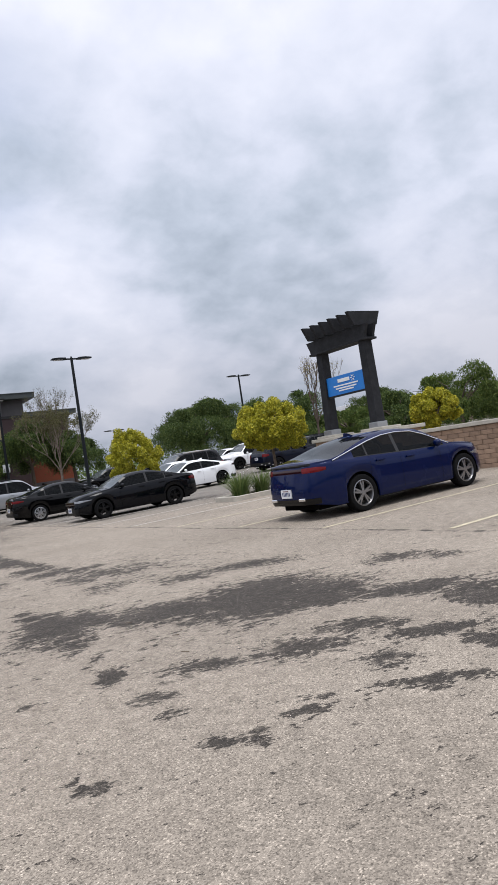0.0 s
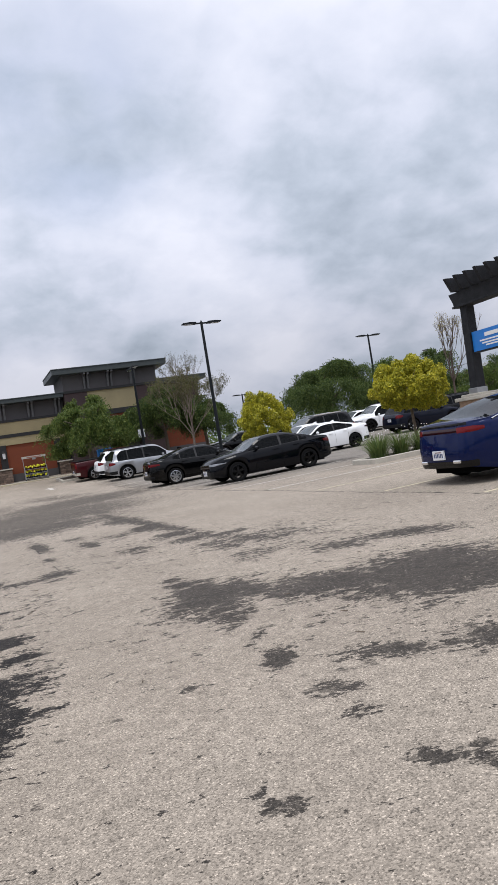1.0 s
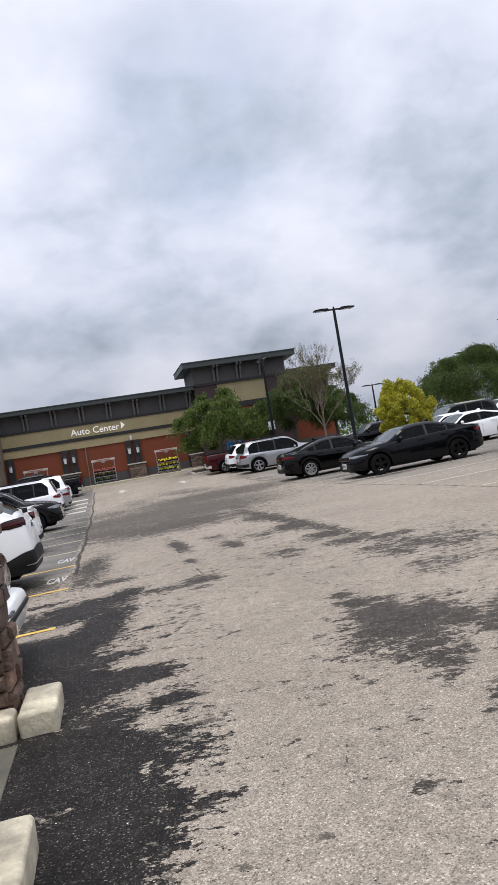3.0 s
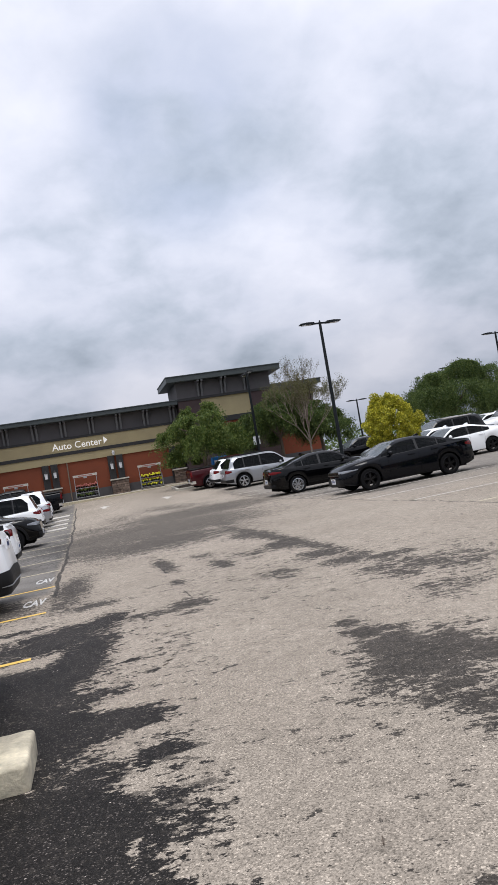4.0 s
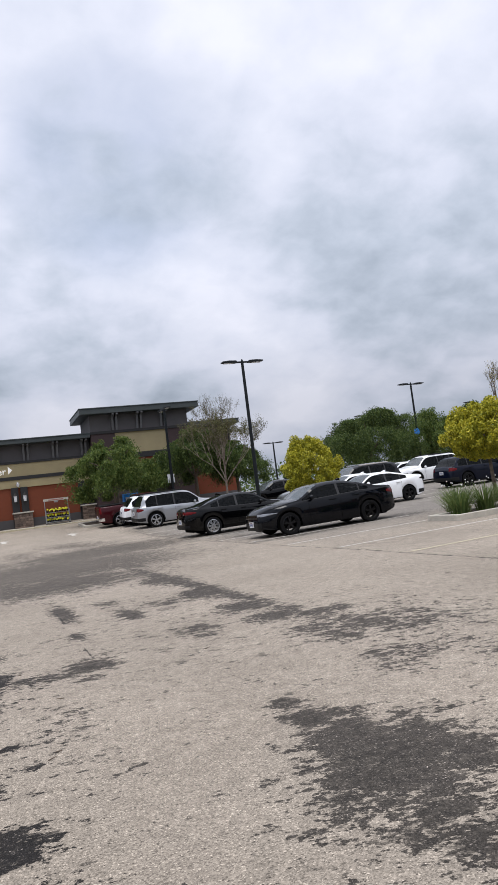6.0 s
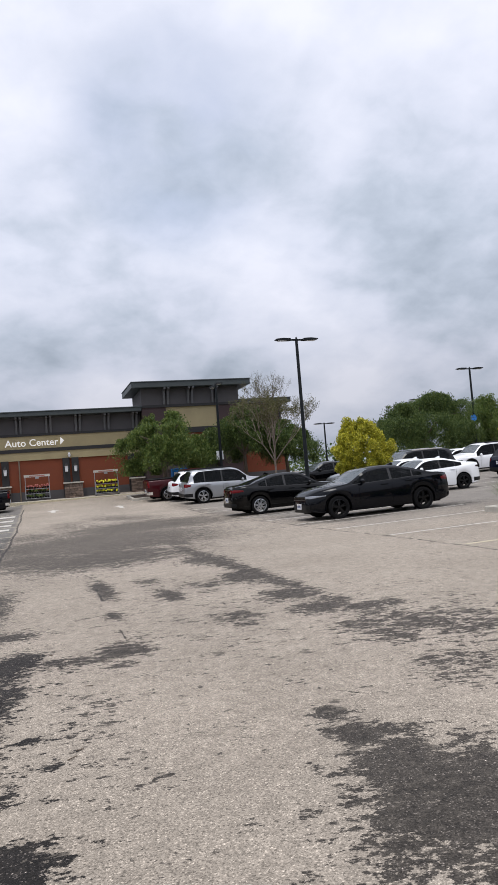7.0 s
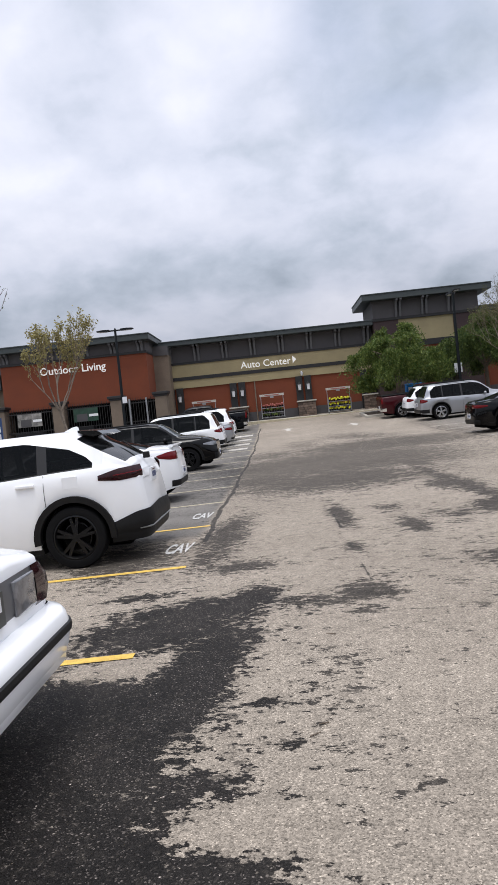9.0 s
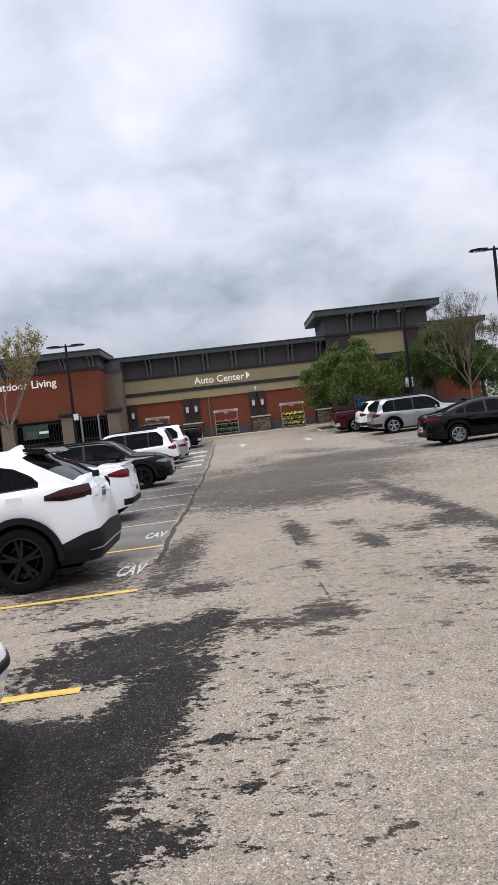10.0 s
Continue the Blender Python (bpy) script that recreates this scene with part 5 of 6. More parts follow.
# second row, behind
S = sedan(4.69, 1.85, 1.44, 2.875, 0.99, 0.34, deck=1.12, plates=(("rear", 0.66),))
S["wraps"] = wraps(("tail_light", "rear", 0.88, 0.99, 0.35, 0.45, DARKRED, dict(t0=0.6)), ("headlight", "front", 0.62, 0.72, 0.6, 0.55, CLEARL, dict(t0=0.7)), ("diffuser", "rear", 0.30, 0.46, 0.5, 0.0, BLACKP))
car("white electric sedan with black wheels", place(S, 18.05, 30.35, 180), S, WHITEC, RIMBLK)
S = suv(5.0, 1.98, 1.80, 2.95, 1.05, 0.40, rake=0.25, hood=1.15)
car("black full-size utility vehicle with roof rails", at(19.8, 37.0, 180), S, BLACKC, RIMBLK, category="suv", trim=CHROME)
S = suv(4.85, 1.95, 1.76, 2.87, 1.0, 0.39, hood=1.12, clad=0.05)
car("white sport utility vehicle with black grille", at(27.3, 41.2, 180), S, WHITEC, RIMBLK, category="suv")
S = sedan(4.7, 1.82, 1.45, 2.75, 1.05, 0.33)
car("white sedan parked in the far row", at(27.2, 44.0, 180), S, WHITEC, RIMBLK)
S = suv(4.7, 1.9, 1.62, 2.8, 1.0, 0.37)
car("navy crossover parked in the far row", at(25.5, 34.0, 0), S, NAVY, RIMBLK, category="suv")
S = sedan(4.6, 1.8, 1.44, 2.7, 1.03, 0.33)
car("dark grey sedan parked under the trees", at(17.0, 36.2, 180), S, GREYC, ALLOY)
S = sedan(4.6, 1.8, 1.46, 2.7, 1.03, 0.33)
car("white sedan facing the row in front", at(17.3, 33.3, 180), S, WHITEC, ALLOY)
S = sedan(4.6, 1.8, 1.46, 2.7, 1.03, 0.33)
car("black sedan in the shade of the trees", at(17.2, 42.6, 180), S, BLACKC, ALLOY)
S = suv(4.6, 1.85, 1.68, 2.66, 0.98, 0.36)
car("dark crossover at the foot of the island", at(30.0, 36.0, 0), S, BLACKC, ALLOY, category="suv")

# left row
S = suv(4.57, 1.84, 1.60, 2.655, 0.86, 0.362, rake=0.62, hood=1.02, clad=0.06, sill=0.26, fin=0.95, rails=None, gap=0.06,
        top=[(0, 0.92), (0.02, 1.06), (0.08, 1.15), (0.15, 1.19), (0.74, 1.51), (0.82, 1.575), (1.0, 1.595), (1.7, 1.60), (2.4, 1.585), (2.75, 1.53), (3.48, 1.10), (3.65, 1.06), (4.2, 0.97), (4.45, 0.86), (4.55, 0.76), (4.57, 0.68)],
        belt=[(0, 1.06), (0.35, 1.15), (1.0, 1.13), (2.4, 1.06), (3.5, 1.0), (4.2, 0.88), (4.57, 0.64)],
        wtop=[(0.55, 1.17), (0.66, 1.28), (0.85, 1.38), (1.2, 1.46), (1.8, 1.6)], rear_round=0.22, rear_glass=(0.17, 0.76), sides=[(0.58, 1.12), (1.24, 2.0), (2.10, 3.25)], seams=(1.16, 2.05, 3.0), handles=(1.38, 2.3), plates=(("rear", 0.95),))
S["wraps"] = wraps(("tail_light", "rear", 0.96, 1.10, 0.52, 0.62, DARKRED, dict(t0=0.6, off=0.014, slope=0.03)), ("brake_line", "rear", 1.025, 1.045, 0.34, 0.66, REDL, dict(off=0.02, slope=0.02)), ("rear_bumper", "rear", 0.30, 0.58, 0.44, 0.0, BLACKP, dict(t0=0.5, off=0.016, slope=0.08)), ("valance", "rear", 0.25, 0.38, 0.44, 0.0, BLACKP, dict(off=0.011)),
                   ("headlight", "front", 0.74, 0.84, 0.5, 0.5, CLEARL, dict(t0=0.7)), ("grille", "front", 0.5, 0.74, 0, 0, GLOSSB), ("skid_trim", "rear", 0.36, 0.39, 0.12, 0.0, STEEL, dict(off=0.02)))
h_ = car("white compact crossover with black wheels and wheel-arch cladding", place(S, -1.79, 13.08, 180), S, WHITEC, RIMBLK, category="suv", spokes=5)
Lh = S["L"]
part("spoiler", prism([(-Lh / 2 + 0.50, 1.52), (-Lh / 2 + 0.56, 1.565), (-Lh / 2 + 0.80, 1.592), (-Lh / 2 + 0.80, 1.56), (-Lh / 2 + 0.62, 1.50)], -0.50, 0.50), GLOSSB, h_, "gloss black roof spoiler")
part("wiper", cyl(bmesh.new(), (-Lh / 2 + 0.13, 0.0, 1.21), (-Lh / 2 + 0.44, -0.30, 1.39), 0.012, 0.008), BLACKP, h_)
part("wiper_hub", box(bmesh.new(), -Lh / 2 + 0.06, -Lh / 2 + 0.14, -0.04, 0.04, 1.15, 1.23, 0.015), BLACKP, h_)
ff = bmesh.new()
box(ff, -Lh / 2 + 0.76, -Lh / 2 + 0.94, 0.904, 0.920, 0.93, 1.07, 0.004)
part("fuel_door", ff, WHITEC, h_)

S = sedan(4.63, 1.775, 1.455, 2.70, 1.0, 0.325, deck=1.11)
S["wraps"] = wraps(("tail_light", "rear", 0.86, 1.02, 0.38, 0.42, REDL, dict(t0=0.7, off=0.012)), ("headlight", "front", 0.62, 0.74, 0.6, 0.45, CLEARL, dict(t0=0.7)), ("diffuser", "rear", 0.33, 0.45, 0.15, 0, BLACKP))
c_ = car("white compact sedan with a small boot spoiler", place(S, -2.35, 18.55, 180), S, WHITEC, ALLOY)
part("spoiler", prism([(-2.22, 1.09), (-2.27, 1.135), (-2.24, 1.145), (-1.98, 1.125), (-1.98, 1.09)], -0.56, 0.56), WHITEC, c_)
S = suv(4.62, 1.86, 1.67, 2.70, 0.98, 0.37, hood=1.08, clad=0.07)
car("black sport utility vehicle nosed out towards the lane", place(S, -2.25, 27.2, 0, "front"), S, BLACKC, RIMBLK, category="suv")
S = suv(5.0, 1.98, 1.82, 3.0, 1.05, 0.37, rake=0.30, hood=1.08)
car("white minivan with dark side glass, tail to the lane", place(S, -2.7, 34.9, 180), S, WHITEC, ALLOY, category="minivan")
S = suv(4.7, 1.9, 1.78, 2.75, 1.0, 0.37, rake=0.22, hood=1.08)
car("white older utility vehicle with tall red tail lamps", place(S, -2.5, 40.9, 180), S, WHITEC, ALLOY, category="suv")
pickup("dark grey pickup truck with red tail lamps", at(-3.9, 47.6, 180), NAVYB, H=1.85)
S = sedan(4.7, 1.82, 1.45, 2.75, 1.05, 0.33)
car("silver sedan with red tail lamps", place(S, -2.5, 38.1, 180), S, SILVERC, ALLOY)

# old white sedan, only its tail comes close
TAILG = mat("grey_tail_panel", (0.10, 0.10, 0.105), 0.35, var=0.15)
S = sedan(5.08, 1.88, 1.41, 2.82, 1.28, 0.33, deck=0.99, rear_round=0.27, rear_lean=0.03, fin=None, square_tail=True, blur=0.004, extra=(0.008, 0.016, 0.03, 0.05, 0.08, 0.112, 0.118, 0.124, 0.13, 0.14, 0.155, 0.18, 0.21, 0.25),
          top=[(0, 0.48), (0.03, 0.52), (0.113, 0.56), (0.125, 0.90), (0.14, 0.935), (0.18, 0.96), (0.5, 0.995), (1.15, 1.03), (1.75, 1.36), (2.2, 1.41), (2.8, 1.38), (3.6, 1.0), (4.2, 0.95), (4.8, 0.86), (5.03, 0.76), (5.08, 0.7)],
          belt=[(0, 0.44), (0.113, 0.52), (0.125, 0.86), (0.5, 0.93), (1.5, 0.97), (2.5, 0.95), (3.6, 0.92), (4.5, 0.84), (5.08, 0.66)],
          rear_glass=(1.18, 1.75), windscreen=(2.85, 3.58), sides=[(1.5, 2.2), (2.3, 3.4)], seams=(1.52, 2.25, 3.3), handles=(1.7, 2.5), mirror=3.1, plates=())
S["wraps"] = wraps(("headlight", "front", 0.62, 0.72, 0.3, 0.5, CLEARL), ("lower_seam", "rear", 0.475, 0.48, 0.75, 0.0, UNDER),
                   ("tail_panel", "rear", 0.645, 0.865, 0.0, 0.0, TAILG, dict(s0=0.126, off=0.012)), ("tail_lens", "rear", 0.645, 0.865, 0.20, 0.60, DARKRED, dict(s0=0.126, off=0.022)),
                   ("panel_seam", "rear", 0.612, 0.628, 0.5, 0.0, UNDER, dict(s0=0.126, off=0.008)))
o_ = car("old white saloon with full-width tail panel and deep white bumper", place(S, -1.88, 7.27, 180), S, WHITEC, ALLOY)
Lo = S["L"]
for sg in (1, -1):
    bm = box(bmesh.new(), -Lo / 2 + 0.100, -Lo / 2 + 0.125, sg * 0.45 - 0.14, sg * 0.45 + 0.14, 0.665, 0.845, 0.012)
    part("reverse_lens", bm, mat("smoky_clear_lens", (0.16, 0.16, 0.17), 0.12, 0.2, coat=0.6, var=0.3, scale=20), o_, "smoky clear reversing lens", smooth=60)
pl = part("plate", bx(-Lo / 2 + 0.100, -Lo / 2 + 0.113, -0.16, 0.16, 0.68, 0.84), mat("old_plate", (0.045, 0.05, 0.048), 0.4, var=0.15), o_, "dark grey licence plate")
for k in range(5):
    part("plate_bar", bx(-Lo / 2 + 0.096, -Lo / 2 + 0.0995, -0.12 + 0.05 * k, -0.09 + 0.05 * k, 0.75, 0.82), PLATE, pl)


def around_tail(profile, half, radius, reach):
    """A band swept round the tail of a car: profile of outward offsets and heights."""
    path = [(reach, half, 0, 1)]
    for k in range(13):
        a = math.pi / 2 * k / 12
        path.append((radius - radius * math.sin(a), half - radius + radius * math.cos(a), -math.sin(a), math.cos(a)))
    path += [(x, -y, u, -v) for x, y, u, v in reversed(path)]
    vs, fs, n = [], [], len(profile)
    for i, (x, y, u, v) in enumerate(path):
        for d, z in profile:
            bow = 0.05 * (y / half) ** 2 if x < 0.02 else 0.05 * min(1.0, abs(y) / half) ** 2
            vs.append((x + bow + u * d - Lo / 2 - 0.03, y + v * d, z))
        if i:
            for j in range(n - 1):
                a, b = (i - 1) * n + j, i * n + j
                fs.append((a, a + 1, b + 1, b))
    return vs, fs


vs, fs = around_tail([(-0.22, 0.615), (-0.06, 0.612), (-0.02, 0.60), (0.0, 0.575), (0.012, 0.53), (0.012, 0.47), (0.0, 0.41), (-0.025, 0.35), (-0.07, 0.29), (-0.14, 0.25)], 0.965, 0.30, 0.80)
part_b = pymesh("bumper", vs, fs, WHITEC, o_, "deep white plastic bumper", smooth=50)
vs, fs = around_tail([(0.008, 0.475), (0.024, 0.482), (0.028, 0.50), (0.024, 0.522), (0.008, 0.53)], 0.965, 0.30, 0.80)
pymesh("bumper_strip", vs, fs, BLACKP, o_, "black rubbing strip", smooth=50)
for k in range(5):
    part("badge_bar", bx(-Lo / 2 - 0.036, -Lo / 2 - 0.01, 0.30 + 0.055 * k, 0.325 + 0.055 * k, 0.548, 0.566), mat("badge_grey", (0.10, 0.10, 0.11), 0.4), o_)

S = sedan(4.7, 1.82, 1.45, 2.75, 1.05, 0.33)
car("white sedan in the row facing the yard fence", at(-8.9, 19.0, 0), S, WHITEC, ALLOY)

# ---- lamps, walls, timber frame ----
def lamp_post(x, y, ztop, turn, label, heads=2, r=0.10, plate=False):
    z = rise(x, y)
    e = thing("lamp_post", pose(x, y, z, 0, 0, turn), label, "lamp post", "car park lamps")
    h = ztop - z
    part("footing", cyl(bmesh.new(), (0, 0, 0), (0, 0, 0.75), 0.30, 0.30, 16), CONC, e, "concrete footing")
    part("pole", cyl(bmesh.new(), (0, 0, 0.75), (0, 0, h), r, r * 0.72, 10), POLE, e)
    part("base_plate", bx(-0.17, 0.17, -0.17, 0.17, 0.75, 0.79), POLE, e)
    for s in ((1, -1) if heads == 2 else (1,)):
        part("arm", bx(min(s * 0.05, s * 0.42), max(s * 0.05, s * 0.42), -0.04, 0.04, h - 0.09, h - 0.01), POLE, e)
        hd = prism([(s * 0.32, h - 0.08), (s * 0.36, h + 0.02), (s * 0.75, h + 0.035), (s * 1.10, h - 0.0), (s * 1.12, h - 0.05), (s * 0.7, h - 0.09)], -0.17, 0.17)
        hd_ = part("lamp_head", hd, POLE, e)
        part("lens", bx(min(s * 0.55, s * 1.0), max(s * 0.55, s * 1.0), -0.12, 0.12, h - 0.098, h - 0.082), PLATE, hd_)
    part("finial", cyl(bmesh.new(), (0, 0, h - 0.02), (0, 0, h + 0.10), 0.07, 0.03, 8), POLE, e)
    if plate:
        part("round_sign", cyl(bmesh.new(), (-0.12, -0.10, 3.4), (-0.12, -0.13, 3.4), 0.26, seg=18), SIGNBLUE, e, "round blue sign")
        part("notice_plate", bx(-0.05, 0.37, -0.13, -0.10, 2.55, 3.0), PLATE, e, "white notice plate")
    return e


lamp_post(13.35, 35.75, 8.3, 0, "tall dark twin-headed car park lamp on a footing")
lamp_post(32.3, 48.8, 8.55, 0, "dark twin-headed lamp with blue and white signs", plate=True)
l3 = lamp_post(-8.55, 46.5, 7.55, 0, "dark twin-headed lamp before the garden yard", plate=False)
part("notice_plate", bx(0.02, 0.30, -0.13, -0.10, 2.6, 2.98), PLATE, l3, "white stall notice plate")
l4 = lamp_post(11.65, 46.0, 7.6, 90, "dark lamp post in front of the entrance tower")
part("notice_plate", bx(0.10, 0.13, -0.2, 0.25, 2.05, 2.6), PLATE, l4, "white stall notice plate")
lamp_post(29.1, 70.0, 6.6, 0, "distant dark twin-headed car park lamp")
lamp_post(47.1, 60.0, 8.0, 180, "distant dark single-arm street lamp", heads=1)
lamp_post(38.0, 66.0, 8.2, 0, "distant dark twin-headed car park lamp")
lamp_post(30.0, 30.5, 4.6, 180, "slim dark single-arm lamp beyond the wall", heads=1, r=0.06)

WX = 15.3
bwall = thing("block_wall", Matrix.Identity(4), "low tan-brown block wall with a pale concrete cap", "wall", kind="structure")
BLOCK = vary(mat("tan_block", (0.285, 0.195, 0.135), 0.9, var=0.2, scale=6, bump=0.5, bscale=40, grain=0.12), 0.2)
part("core", bx(WX + 0.03, WX + 0.36, 2.0, 13.6, 0.1, 1.42), mat("wall_mortar", (0.19, 0.14, 0.10), 0.95, var=0.2, bump=0.4, bscale=60), bwall)
part("wall_cap", bx(WX - 0.06, WX + 0.44, 2.0, 13.7, 1.42, 1.53, 0.02), CONC, bwall)
bme_ = mesh_of(box(bmesh.new(), 0, 0.12, 0.004, 0.376, 0.004, 0.123, 0.008), "block")
bme_.materials.append(BLOCK)
for r_ in range(9):
    for k in range(29):
        o = new("block", bme_)
        o.parent = bwall
        o.location = (WX + random.uniform(-0.006, 0.004), 13.2 - 0.38 * k - (0.19 if r_ % 2 else 0), 0.265 + 0.127 * r_)
ped = thing("stone_pedestal", Matrix.Translation((0, 15.08 - 15.22 * 0.966, 1.45 - 1.54 * 0.955)) @ Matrix.Diagonal((1, 0.966, 0.955, 1)), "block pedestal with stepped pale caps under the timber frame", "wall", kind="structure")
part("body", bx(WX - 0.1, WX + 0.8, 14.0, 18.2, 0.1, 1.72), BLOCK, ped)
part("cap", bx(WX - 0.2, WX + 0.9, 13.9, 18.3, 1.72, 1.84, 0.02), CONC, ped)
for y in (15.25, 17.55):
    part("upper_cap", bx(WX - 0.12, WX + 0.72, y - 0.5, y + 0.5, 1.84, 1.92, 0.02), CONC, ped)

FIT = Matrix.Translation((0, 15.08 - 15.22 * 0.966, 1.45 - 1.54 * 0.955)) @ Matrix.Diagonal((1, 0.966, 0.955, 1))
frame_ = thing("timber_sign_frame", FIT, "tall dark-stained timber pergola frame holding a blue sign", "pergola")
for y, lean in ((17.55, -0.08), (15.22, 0.04)):
    bm = bmesh.new()
    box(bm, WX + 0.02, WX + 0.36, y - 0.17, y + 0.17, 1.92, 4.85, 0.015)
    for v in bm.verts:
        t = (v.co.z - 1.92) / 2.93
        v.co.y += (y - v.co.y) * 0.10 * t + lean * t
        v.co.x += (WX + 0.19 - v.co.x) * 0.10 * t
    part("post", bm, TIMBER, frame_)
    part("post_shoe", bx(WX - 0.02, WX + 0.40, y - 0.21, y + 0.21, 1.92, 2.10, 0.015), STEEL, frame_, "grey steel post shoe")
for x in (WX - 0.03, WX + 0.30):
    bm = prism([(15.0, 4.86), (17.82, 4.86), (17.84, 4.98), (18.0, 5.30), (14.84, 5.30), (14.98, 4.98)], -0.05, 0.05)
    for v in bm.verts:
        v.co = Vector((x + 0.05 - v.co.y, v.co.x, v.co.z))
    bmesh.ops.recalc_face_normals(bm, faces=bm.faces)
    part("beam", bm, TIMBER, frame_)
part("beam_plate", bx(WX - 0.06, WX + 0.44, 14.95, 17.88, 4.80, 4.87, 0.01), TIMBER, frame_)
for k in range(6):
    y = 15.15 + 0.47 * k
    part("rafter", prism([(WX - 0.28, 5.30), (WX + 0.66, 5.30), (WX + 0.70, 5.42), (WX + 0.84, 5.75), (WX - 0.50, 5.75), (WX - 0.34, 5.42)], y - 0.06, y + 0.06), TIMBER, frame_)
board = thing("blue_notice_board", FIT, "bright blue notice board with white lines hung between timber posts", "sign")
part("panel", bx(WX + 0.10, WX + 0.16, 15.40, 17.36, 3.25, 3.90), SIGNBLUE, board)
part("panel_edge", bx(WX + 0.08, WX + 0.18, 15.40, 17.36, 3.19, 3.25), TIMBER, board)
part("name_bar", bx(WX + 0.085, WX + 0.098, 16.15, 16.75, 3.66, 3.78), WHITEL, board)
for k in range(6):
    a = k * math.pi / 3
    cyl_ = bmesh.new()
    cyl(cyl_, (WX + 0.092, 15.98 + 0.04 * math.cos(a), 3.72 + 0.04 * math.sin(a)), (WX + 0.092, 15.98 + 0.11 * math.cos(a), 3.72 + 0.11 * math.sin(a)), 0.014, seg=6)
    part("burst_ray", cyl_, WHITEL, board)
for y0, y1, z in ((15.75, 17.0, 3.53), (15.85, 16.9, 3.44), (16.0, 16.75, 3.36)):
    part("text_bar", bx(WX + 0.088, WX + 0.098, y0, y1, z, z + 0.045), WHITEL, board)


# ---- stone piers of the trolley bay beside the lane ----
def rough_block(x0, x1, y0, y1, z0, z1, seed, bevel=0.05):
    bm = box(bmesh.new(), x0, x1, y0, y1, z0, z1)
    bmesh.ops.bevel(bm, geom=list(bm.edges), offset=bevel, segments=4, affect="EDGES", profile=0.5)
    bmesh.ops.subdivide_edges(bm, edges=[e for e in bm.edges if e.calc_length() > 0.12], cuts=4, use_grid_fill=True)
    for v in bm.verts:
        p = v.co * 9 + Vector((seed, 0, 0))
        d = noise.noise(p) * 0.005 + noise.noise(p * 4) * 0.003
        v.co += Vector((d, noise.noise(p + Vector((7, 3, 1))) * 0.006, d if v.co.z > z0 + 0.03 else 0))
    return bm


def stone_pier(x0, x1, y0, y1, z0, z1, seed, label):
    e = thing("stone_pier", Matrix.Translation((x0, y0, z0)), label, "pier", "trolley bay piers")
    w, d, h = x1 - x0, y1 - y0, z1 - z0
    part("core", bx(0.03, w - 0.03, 0.03, d - 0.03, 0, h), MORTAR, e)
    rnd = random.Random(seed)
    for face, ln, mm in (("front", w, Matrix.Identity(4)), ("side", d, pose(w, 0, 0, 0, 0, 90)), ("back", w, pose(w, d, 0, 0, 0, 180))):
        for (a, b, c, f, g, k, t) in ledge_face(e, ln, h, 0.115, seed + len(face), STONE, 0.045):
            bm = bmesh.new()
            stone_block(bm, a, b, c, f + 0.03, g, k, t, rnd, mm)
            bmesh.ops.recalc_face_normals(bm, faces=bm.faces)
            part("stone", bm, STONE, e)
    part("cap", rough_block(-0.08, w + 0.08, -0.08, d + 0.08, h, h + 0.085, seed, 0.015), CAPG, e, "grey concrete cap")
    return e


stone_pier(-1.30, -0.53, 5.85, 6.24, 0.02, 1.34, 5, "square brown split-stone pier with a grey cap")
stone_pier(-1.30, -0.60, 3.5, 4.15, 0.02, 1.34, 9, "square brown split-stone pier on cream concrete blocks")


def base_block(x0, x1, y0, y1, z1, seed, label):
    tagged(part("base_block", rough_block(x0, x1, y0, y1, -0.03, z1, seed, 0.028), CONCW, smooth=60), label, "concrete block", "trolley bay blocks")


base_block(-0.47, -0.235, 5.62, 6.20, 0.14, 1, "worn cream-painted concrete block at a stone pier")
base_block(-1.3, -0.49, 5.60, 5.83, 0.14, 2, "worn cream-painted concrete block at a stone pier")
base_block(-0.54, -0.235, 3.30, 4.24, 0.145, 3, "chipped cream-painted concrete block at a stone pier")
base_block(-1.3, -0.54, 3.25, 3.47, 0.14, 4, "chipped cream-painted concrete block at a stone pier")
tagged(part("drain_slab", bx(-1.5, -0.47, 4.30, 5.52, -0.02, 0.0, 0.004), SLABD), "flat grey concrete slab in the trolley bay", "slab", kind="structure")
rg = bmesh.new()
for i in range(20):
    t0, t1 = 2 * math.pi * i / 20, 2 * math.pi * (i + 1) / 20
    cyl(rg, (-0.68 + 0.11 * math.cos(t0), 5.1 + 0.11 * math.sin(t0), 0.02), (-0.68 + 0.11 * math.cos(t1), 5.1 + 0.11 * math.sin(t1), 0.02), 0.02, seg=6)
tagged(part("pipe_ring", rg, BLACKP), "black rubber ring lying on the slab", "ring")


